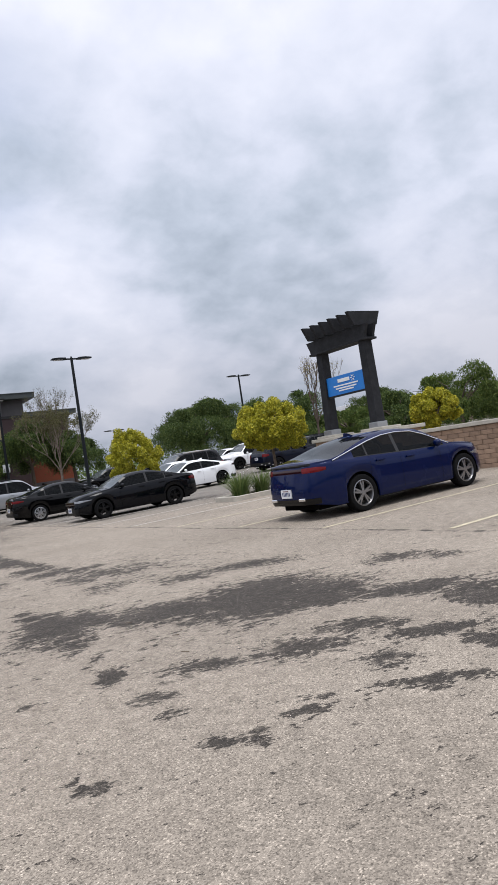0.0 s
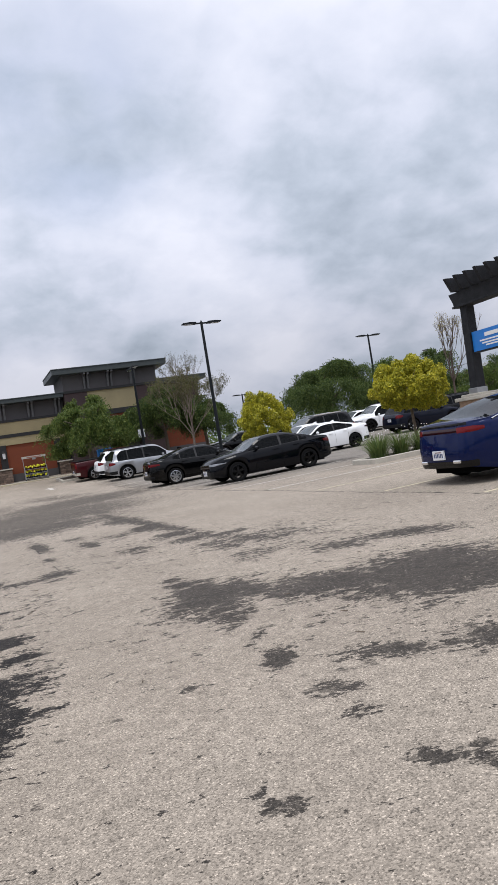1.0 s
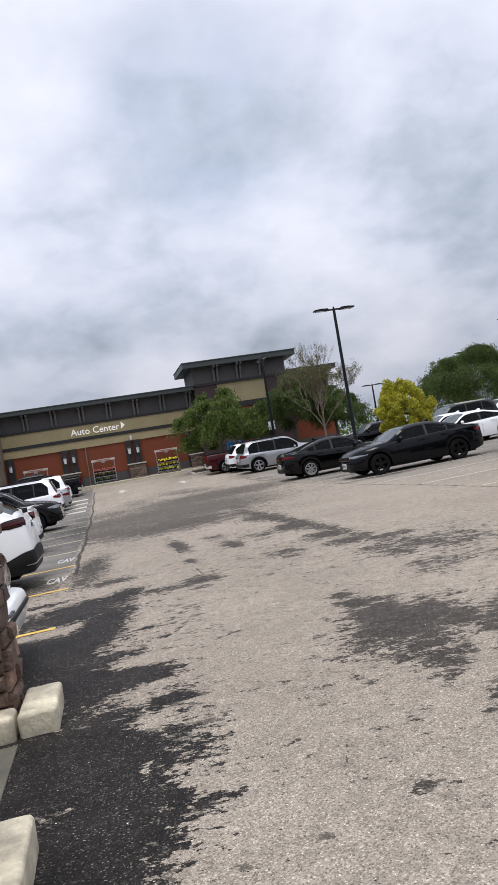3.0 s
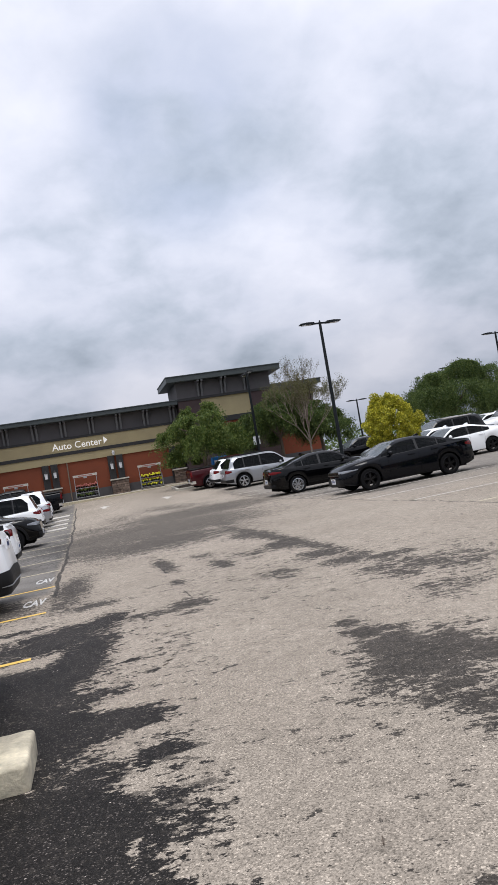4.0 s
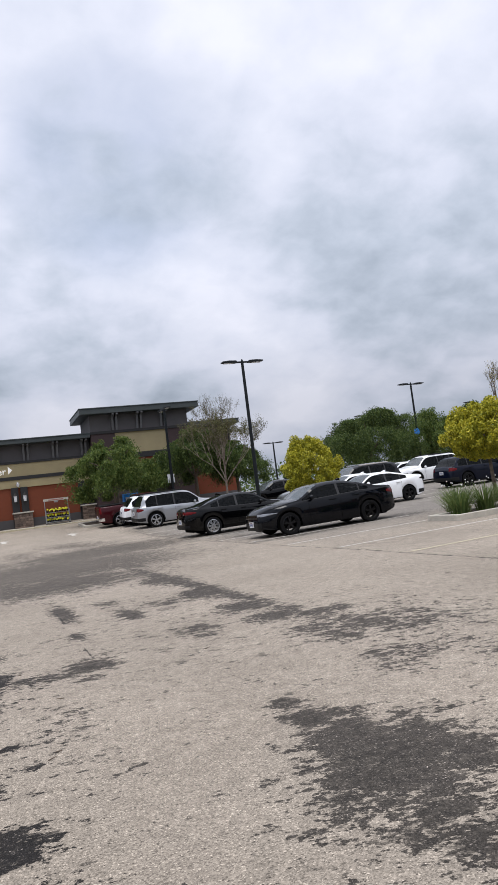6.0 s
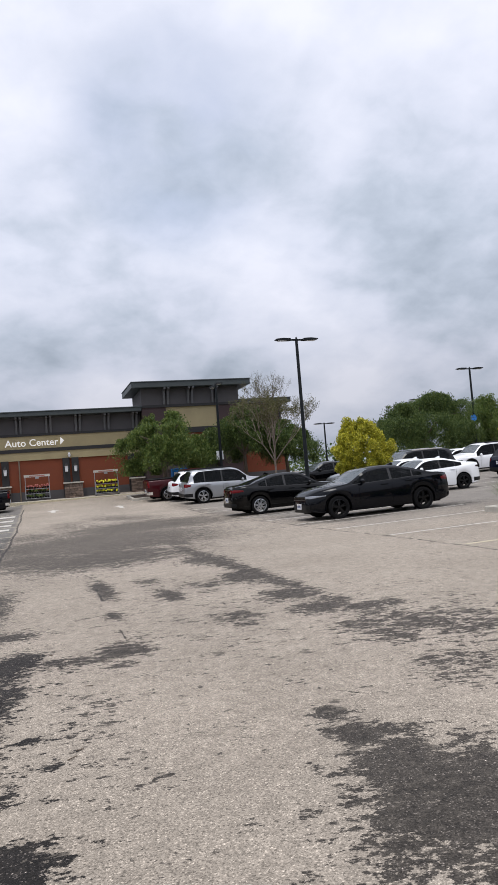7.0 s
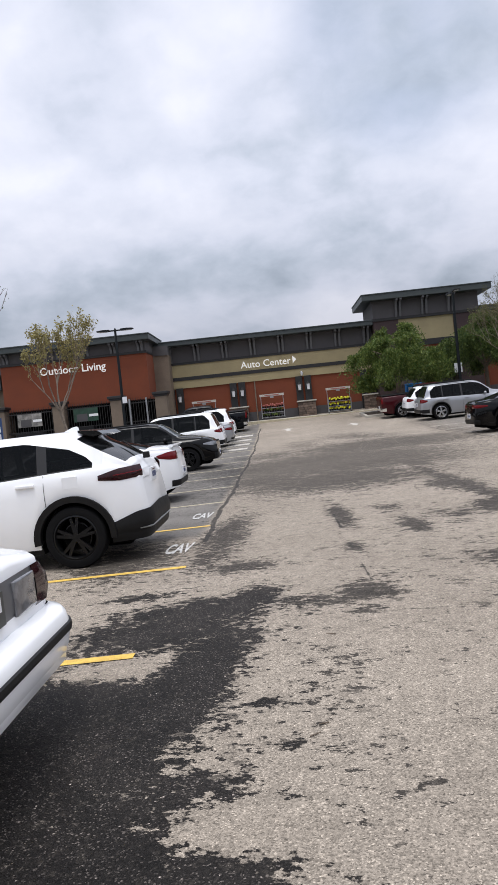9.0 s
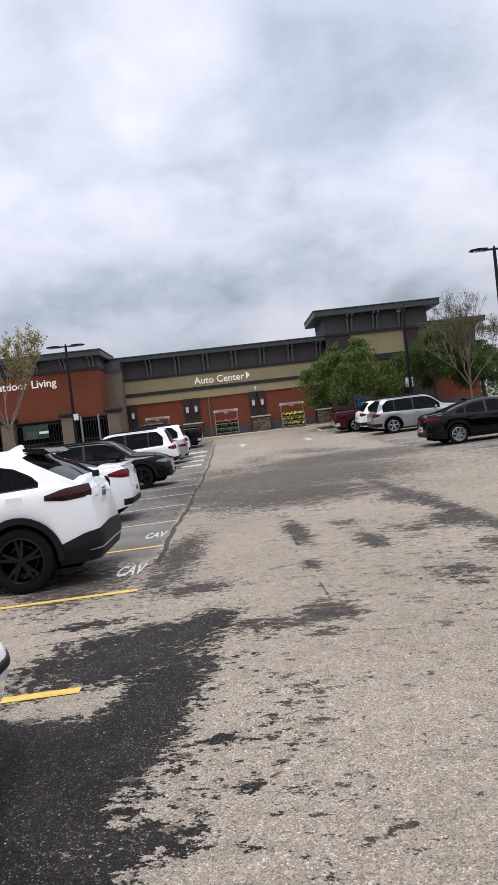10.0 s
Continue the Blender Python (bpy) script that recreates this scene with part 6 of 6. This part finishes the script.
# ---- planting ----
def leaves(name, pts, size, material, parent, rng, long=1.6, hang=0.0, label=""):
    """Small bent leaves at the points, in one mesh."""
    n = len(pts)
    a = rng.normal(size=(n, 3))
    a[:, 2] = a[:, 2] * (1 - hang) - 2.2 * hang
    a /= np.linalg.norm(a, axis=1, keepdims=True)
    b = np.cross(a, rng.normal(size=(n, 3)))
    b /= np.linalg.norm(b, axis=1, keepdims=True) + 1e-9
    s = size * rng.uniform(0.6, 1.35, size=(n, 1))
    c = np.cross(a, b) * s * 0.18
    p0, p1 = pts - a * s * long / 2, pts + a * s * long / 2
    q0, q1 = pts + b * s / 2 + c, pts - b * s / 2 + c
    v = np.stack([p0, q0, p1, q1], 1).reshape(-1, 3)
    f = np.arange(4 * n).reshape(n, 4)
    f = np.concatenate([f[:, [0, 1, 2]], f[:, [0, 2, 3]]])
    me = bpy.data.meshes.new(name)
    me.from_pydata(v.tolist(), [], f.tolist())
    me.materials.append(material)
    ob = new(name, me)
    ob.parent = parent
    if label:
        ob["label"] = label
    return ob


def tube(vs, fs, p0, p1, r0, r1, k=6):
    p0, p1 = Vector(p0), Vector(p1)
    q = (p1 - p0).to_track_quat("Z", "Y")
    b = len(vs)
    for p, r in ((p0, r0), (p1, r1)):
        for i in range(k):
            t = 2 * math.pi * i / k
            vs.append(p + q @ Vector((r * math.cos(t), r * math.sin(t), 0)))
    for i in range(k):
        j = (i + 1) % k
        fs.append((b + i, b + j, b + k + j, b + k + i))


def branching(rnd, vs, fs, p, d, length, r, depth, spread, tips, up=0.25, k=6):
    segs = 3
    for i in range(segs):
        d2 = (d + Vector((rnd.uniform(-1, 1), rnd.uniform(-1, 1), rnd.uniform(-0.6, 1) * 0.6 + up)) * 0.16).normalized()
        q = p + d2 * length / segs
        tube(vs, fs, p, q, r * (1 - 0.14 * i), r * (1 - 0.14 * (i + 1)), k if depth > 2 else 4)
        p, d = q, d2
        if depth <= 2:
            tips.append(tuple(q))
    if depth == 0:
        return
    n = rnd.choice((2, 3, 3)) if depth > 1 else 3
    for i in range(n):
        ax = Vector((rnd.gauss(0, 1), rnd.gauss(0, 1), rnd.gauss(0, 0.5)))
        nd_ = (d + ax.normalized() * spread * rnd.uniform(0.6, 1.2) + Vector((0, 0, up))).normalized()
        branching(rnd, vs, fs, p, nd_, length * rnd.uniform(0.62, 0.86), r * rnd.uniform(0.52, 0.68), depth - 1, spread, tips, up, k)


def trunk_and_limbs(e, rnd, h0, r, reach, hz, bark, n=5):
    vs, fs = [], []
    lean = Vector((rnd.uniform(-0.1, 0.1), rnd.uniform(-0.1, 0.1), 1)) * h0
    tube(vs, fs, (0, 0, -0.1), lean * 0.5, r, r * 0.85, 8)
    tube(vs, fs, lean * 0.5, lean, r * 0.85, r * 0.7, 8)
    for i in range(n):
        t = 2 * math.pi * i / n + rnd.uniform(-0.3, 0.3)
        tip = lean + Vector((math.cos(t) * reach * 0.75, math.sin(t) * reach * 0.75, hz * rnd.uniform(0.45, 0.8)))
        mid = lean.lerp(tip, 0.5) + Vector((0, 0, 0.18 * hz))
        tube(vs, fs, lean, mid, r * 0.5, r * 0.3, 6)
        tube(vs, fs, mid, tip, r * 0.3, r * 0.08, 5)
    pymesh("trunk", vs, fs, bark, e, smooth=60)


def weeping_tree(x, y, R, z_low, z_top, seed, label, material=LGREEN, n=230, size=0.085, base=None, group="weeping trees", dens=9):
    """A broad crown of hanging sprays over a short trunk."""
    rng, rnd = np.random.default_rng(seed), random.Random(seed)
    z = rise(x, y) if base is None else base
    e = thing("tree", Matrix.Translation((x, y, z)), label, "tree", group)
    h = z_top - z
    trunk_and_limbs(e, rnd, h * 0.38, 0.16, R, h * 0.5, BARK, 6)
    pts = []
    heads = []
    for i in range(max(26, n // 9)):
        t, q = rng.uniform(0, 2 * math.pi), rng.uniform(0.02, 1.0) ** 0.55
        lump = 1.0 + 0.34 * noise.noise(Vector((math.cos(t) * 1.9, math.sin(t) * 1.9, seed + q)))
        zz = (z_low - z) + 0.86 * (z_top - z_low) * (1.0 - 0.55 * q**1.8) * (1.0 + rng.uniform(-0.17 - 0.02 * max(0, R - 3), 0.11 + 0.05 * max(0, R - 3)))
        if rng.uniform() < 0.38:
            zz -= (z_top - z_low) * rng.uniform(0.12, 0.42)
        heads.append((t, q * 0.78 * R * lump, zz, rng.uniform(0.65, 1.3)))
    for i in range(int(1.75 * n)):
        t, r, zz, sz = heads[i % len(heads)]
        u = np.array([math.cos(t), math.sin(t), 0.0])
        c = u * r + np.array([0, 0, zz]) + rng.normal(size=3) * np.array([0.065, 0.065, 0.03]) * R * sz
        w = u * 0.55 + rng.normal(size=3) * np.array([0.55, 0.55, 0.0])
        for k in range(dens):
            d = rng.normal(size=3) * np.array([0.05, 0.05, 0.02]) * R * sz
            ln = rng.uniform(0.4, 1.4) * sz * (z_top - z_low) / 4.4
            tt = np.linspace(0, 1, 12)[:, None]
            arch = 0.55 * tt - 1.55 * tt**1.9
            pts.append(c + d + w * 0.62 * tt * ln + np.array([0, 0, 1.0]) * arch * ln + rng.normal(size=(12, 3)) * 0.035)
    pts = np.concatenate(pts)
    pts = pts[pts[:, 2] > z_low - z - 0.2]
    leaves("crown", pts, size * 0.8, material, e, rng, 2.6, 0.55)
    return e


def clump_tree(x, y, R, z_low, z_top, seed, label, material=LYELL, n=150, per=380, size=0.054):
    """A dense rounded crown made of many leafy clumps."""
    rng, rnd = np.random.default_rng(seed), random.Random(seed)
    z = rise(x, y)
    e = thing("tree", Matrix.Translation((x, y, z)), label, "tree", "yellow-green trees")
    h = z_top - z
    trunk_and_limbs(e, rnd, (z_low - z) + 0.25, 0.07, R * 0.8, h * 0.5, BARK, 6)
    pts = []
    cz, hz = (z_low + z_top) / 2 - z, (z_top - z_low) / 2
    for i in range(n):
        u = rng.normal(size=3)
        u /= np.linalg.norm(u)
        rad = rng.uniform(0.45, 1.0) ** 0.35
        taper = 1.0 - 0.30 * max(0, u[2])
        lump = 0.86 + 0.30 * noise.noise(Vector(u * 2.2) + Vector((seed, 5, 0)))
        c = np.array([u[0] * R * taper, u[1] * R * taper, u[2] * hz]) * rad * lump + np.array([0, 0, cz])
        q = rng.normal(size=(per, 3))
        q /= np.linalg.norm(q, axis=1, keepdims=True)
        q[:, 2] = np.where(q[:, 2] > 0, q[:, 2] * 1.35, q[:, 2] * 0.8)
        pts.append(c + q * (rng.uniform(0.25, 1, size=(per, 1)) ** 0.55) * R * rng.uniform(0.10, 0.17))
    leaves("crown", np.concatenate(pts), size, material, e, rng, 1.5, 0.0)
    return e


def bare_tree(x, y, h0, height, seed, label, bark, leaf=None, nleaf=0, lsize=0.06, depth=5, spread=0.55, r=0.09, lean=(0, 0), up=0.25):
    rng, rnd = np.random.default_rng(seed), random.Random(seed)
    z = rise(x, y)
    e = thing("tree", Matrix.Translation((x, y, z)), label, "tree", "bare trees")
    vs, fs, tips = [], [], []
    top = Vector((lean[0] * h0, lean[1] * h0, h0))
    tube(vs, fs, (0, 0, -0.1), top * 0.5, r, r * 0.9, 8)
    tube(vs, fs, top * 0.5, top, r * 0.9, r * 0.8, 8)
    n = 4
    ln = (height - h0) * 0.34
    for i in range(n):
        t = 2 * math.pi * i / n + rnd.uniform(-0.4, 0.4)
        d = Vector((math.cos(t) * spread * 1.3, math.sin(t) * spread * 1.3, 1.0)).normalized()
        branching(rnd, vs, fs, top, d, ln * rnd.uniform(0.85, 1.1), r * 0.55, depth - 1, spread, tips, up)
    branching(rnd, vs, fs, top, Vector((0, 0, 1)), ln, r * 0.65, depth - 1, spread * 0.8, tips, up)
    pymesh("branchwork", vs, fs, bark, e, smooth=60)
    if leaf is not None and tips:
        tp = np.array(tips)
        pk_ = tp[rng.integers(0, len(tp), nleaf)] + rng.normal(size=(nleaf, 3)) * 0.07
        leaves("foliage", pk_, lsize, leaf, e, rng, 1.5)
    return e


weeping_tree(8.3, 47.6, 3.2, 2.45, 6.6, 11, "broad weeping green tree on a kerbed island by the store", n=330, size=0.075, dens=9)
weeping_tree(13.9, 48.2, 3.0, 2.9, 6.6, 12, "dark green weeping tree beside the entrance", LDARK, n=320, size=0.075, dens=9)
weeping_tree(17.2, 49.0, 2.4, 2.5, 5.5, 13, "dark green weeping tree at the end of the store", LDARK, n=260, size=0.06)
bare_tree(14.2, 43.0, 1.7, 5.4, 21, "mostly bare grey-barked tree with a haze of olive tips", BARKP, LOLIVE, 15000, 0.038, depth=6, spread=0.54, r=0.07, up=0.16)
bare_tree(14.9, 45.0, 3.0, 7.3, 22, "leafless grey-brown tree behind the lamp post", TWIG, LOLIVE, 1500, 0.04, depth=5, spread=0.5, r=0.06)
bare_tree(-7.75, 33.2, 2.5, 6.1, 23, "young leaning tree with sparse olive-yellow leaves", BARKP, LYOUNG, 3600, 0.07, depth=5, spread=0.40, r=0.07, lean=(-0.22, 0.0), up=0.32)
bare_tree(-9.9, 27.0, 2.2, 7.6, 24, "bare tree with small dark seed heads", TWIG, LDARK, 900, 0.05, depth=5, spread=0.6, r=0.10)
clump_tree(13.6, 30.0, 1.5, 0.75, 3.75, 31, "bright yellow-green rounded tree in a planter between stalls")
clump_tree(15.0, 20.2, 1.55, 1.5, 3.5, 32, "yellow-green rounded tree on the kerbed island", n=130)
clump_tree(21.0, 17.7, 1.1, 1.45, 3.1, 33, "yellow-green rounded tree beyond the block wall", n=130)
weeping_tree(28.6, 49.6, 4.5, 2.0, 7.1, 14, "large spreading green tree behind the parked cars", LDARK, n=440, size=0.065, dens=14)
weeping_tree(37.5, 54.0, 4.6, 1.8, 6.9, 15, "large spreading green tree behind the parked cars", LGREEN, n=420, size=0.085)
weeping_tree(44.5, 57.0, 4.6, 1.8, 7.4, 16, "large spreading green tree behind the parked cars", LDARK, n=400, size=0.09)
bare_tree(32.2, 39.0, 2.4, 6.7, 25, "tall leafless tree behind the timber frame", TWIG, LYOUNG, 500, 0.06, depth=5, spread=0.38, r=0.09)
for i, (tx, ty, tr, th) in enumerate(((35.0, 33.5, 3.0, 4.9), (42.5, 34.5, 4.4, 6.5), (50.0, 37.0, 4.0, 5.2), (57.0, 36.0, 4.6, 6.2), (46.0, 47.0, 4.4, 6.6), (38.0, 42.0, 3.2, 5.0))):
    weeping_tree(tx, ty, tr, 1.2, th, 50 + i, "leafy green tree beyond the block wall", LGREEN if i % 2 else LDARK, n=250, size=0.075, group="trees beyond the wall")

# kerbed islands
def island(x0, x1, y0, y1, label):
    e = thing("kerb_island", Matrix.Identity(4), label, "kerb", kind="structure")
    zc = rise((x0 + x1) / 2, (y0 + y1) / 2)
    for nm, a in (("kerb_run", (x0, x1, y0, y0 + 0.16)), ("kerb_run", (x0, x1, y1 - 0.16, y1)), ("kerb_end", (x0, x0 + 0.16, y0 + 0.16, y1 - 0.16)), ("kerb_end", (x1 - 0.16, x1, y0 + 0.16, y1 - 0.16))):
        bm = box(bmesh.new(), a[0], a[1], a[2], a[3], -0.1, 0.15, 0.02)
        for v in bm.verts:
            v.co.z += rise(v.co.x, v.co.y)
        part(nm, bm, CONC, e)
    bm = box(bmesh.new(), x0 + 0.16, x1 - 0.16, y0 + 0.16, y1 - 0.16, -0.1, 0.10)
    for v in bm.verts:
        v.co.z += rise(v.co.x, v.co.y)
    part("planting_bed", bm, SOIL, e)


island(11.25, 15.2, 17.2, 18.5, "narrow concrete kerbed planting island between stall rows")
island(13.7, 16.1, 19.0, 21.3, "square kerbed planter under a yellow-green tree")
island(5.95, 10.6, 46.0, 49.2, "concrete kerbed planting island by the store")
island(12.9, 14.2, 29.3, 30.7, "small kerbed planter between parked cars")


def strap_shrub(x, y, h, seed, n=260):
    rnd = random.Random(seed)
    z = rise(x, y) + 0.08
    e = thing("shrub", Matrix.Translation((x, y, z)), "clump of strap-leaved shrub with a few white flowers", "shrub", "island shrubs")
    vs, fs = [], []
    for i in range(n):
        t, r0 = rnd.uniform(0, 2 * math.pi), rnd.uniform(0, 0.28)
        d = Vector((math.cos(t), math.sin(t), 0))
        reach, hh, w = rnd.uniform(0.1, 0.62), h * rnd.uniform(0.6, 1.08), rnd.uniform(0.008, 0.016)
        side = Vector((-d.y, d.x, 0)) * w
        b0 = len(vs)
        for k in range(5):
            s = k / 4
            p = d * (r0 + reach * s**1.7) + Vector((0, 0, hh * (s - 0.22 * s * s * reach * 2)))
            ww = side * (1 - 0.8 * s)
            vs += [p - ww, p + ww]
            if k:
                fs.append((b0 + 2 * k - 2, b0 + 2 * k - 1, b0 + 2 * k + 1, b0 + 2 * k))
    pymesh("foliage", vs, fs, LSTRAP, e)
    for i in range(7):
        t, r0 = rnd.uniform(0, 6.28), rnd.uniform(0.1, 0.5)
        bm = bmesh.new()
        bmesh.ops.create_icosphere(bm, subdivisions=1, radius=0.016, matrix=Matrix.Translation((r0 * math.cos(t), r0 * math.sin(t), h * rnd.uniform(0.85, 1.1))))
        part("flower", bm, WHITEL, e)


for i, (sx, sy, sh) in enumerate(((11.9, 17.95, 0.85), (12.75, 18.0, 0.8), (13.6, 18.1, 0.75), (12.4, 18.8, 0.8), (14.6, 18.0, 0.6))):
    strap_shrub(sx, sy, sh, 70 + i)

# signs and goods by the garden yard
bs = thing("blue_info_sign", Matrix.Translation((-8.75, 27.5, rise(-8.75, 27.5))), "blue and white pickup information sign on a post", "sign")
part("post", cyl(bmesh.new(), (0, 0, 0), (0, 0, 2.6), 0.04), POLE, bs)
part("panel", bx(-0.36, 0.18, -0.06, -0.03, 1.62, 2.45), SIGNDK, bs)
for i in range(2):
    for k in range(2):
        part("symbol_tile", bx(-0.31 + 0.24 * i, -0.12 + 0.24 * i, -0.07, -0.062, 1.72 + 0.25 * k, 1.91 + 0.25 * k), PLATE, bs)
part("text_bar", bx(-0.31, 0.12, -0.07, -0.062, 2.28, 2.35), PLATE, bs)
for bxx, col in ((-15.3, mat("banner_grey", (0.22, 0.21, 0.19), 0.6, var=0.8, scale=3.0)), (-11.6, mat("banner_green", (0.016, 0.05, 0.03), 0.6, var=0.5, scale=3.0))):
    bn = thing("fence_banner", Matrix.Translation((bxx, 49.1, 2.15)), "printed banner hung on the yard fence", "banner", "yard banners")
    part("sheet", bx(-0.8, 0.8, 0.0, 0.02, 0.1, 0.95), col, bn)
    part("dark_shape", bx(-0.6, 0.1, -0.012, -0.004, 0.12, 0.6), GREYW, bn)
    part("text_bar", bx(0.2, 0.8, -0.012, -0.004, 0.4, 0.56), WHITEL, bn)
for k, gxx in enumerate((-15.0, -11.8)):
    gd = thing("garden_cart", Matrix.Translation((gxx, 48.4, rise(gxx, 48.4))), "dark metal garden cart standing before the fence", "cart", "yard carts")
    part("deck", bx(-1.0, 1.0, -0.35, 0.35, 0.95, 1.05, 0.02), STEEL, gd)
    part("tray", bx(-0.9, 0.9, -0.3, 0.3, 1.05, 1.4, 0.03), BLACKP, gd)
    part("lower_shelf", bx(-0.9, 0.9, -0.3, 0.3, 0.4, 0.45), STEEL, gd)
    for a in (-0.9, 0.9):
        for b in (-0.3, 0.3):
            part("leg", bx(a - 0.03, a + 0.03, b - 0.03, b + 0.03, 0.0, 0.95), TRIM, gd)
ks = thing("entrance_kiosk", Matrix.Translation((10.0, 51.2, 1.05)), "blue and white kiosk by the store entrance", "kiosk")
part("cabinet", bx(-0.6, 0.6, -0.35, 0.35, 0.0, 1.55, 0.03), SIGNBLUE, ks)
part("panel", bx(-0.5, 0.5, -0.375, -0.352, 0.5, 1.3), PLATE, ks)

# distant shop and woods
shop = thing("distant_shop", Matrix.Translation((72, 62, 2.0)), "distant tan shop with a pale roof edge", "building")
part("wall", bx(-9, 9, 0, 10, -2, 4.0), TAUPE, shop)
part("roof", bx(-9.6, 9.6, -0.6, 10.4, 4.0, 4.6, 0.05), PLATE, shop)
for k in range(5):
    part("window", bx(-7.5 + 3.2 * k, -5.3 + 3.2 * k, -0.06, -0.01, 0.2, 2.4), GLASSD, shop)
# trees ahead are real; the unseen rest of the ring darkens car reflections
rng = np.random.default_rng(5)
ang = rng.uniform(0, 2 * math.pi, 4200)
rad = rng.uniform(105, 150, 4200)
wood = []
for a_, r_ in zip(ang, rad):
    hgt = 4.5 + 2.0 * noise.noise(Vector((math.cos(a_) * 9, math.sin(a_) * 9, 0)))
    c = np.array([r_ * math.cos(a_), 25 + r_ * math.sin(a_), 1.0 + rng.uniform(0.1, 1) * hgt])
    wood.append(c + rng.normal(size=(12, 3)) * 0.8)
leaves("far_woods", np.concatenate(wood), 0.5, LDARK, None, rng, 1.4)
tagged(bpy.data.objects["far_woods"], "distant dark green trees, carried on as an added ring round the unseen sides", "woods", kind="stuff")

# litter and twigs on the asphalt
rnd = random.Random(77)
for i in range(16):
    lx, ly = rnd.uniform(0.2, 5.0), rnd.uniform(3.5, 12)
    t = rnd.uniform(0, 6.28)
    bm = bmesh.new()
    l_ = rnd.uniform(0.02, 0.07)
    cyl(bm, (lx, ly, rise(lx, ly) + 0.006), (lx + l_ * math.cos(t), ly + l_ * math.sin(t), rise(lx, ly) + 0.010), 0.004, 0.003, 5)
    tagged(part("twig", bm, BARK), "small dry twig lying on the asphalt", "twig", "twigs on the ground")
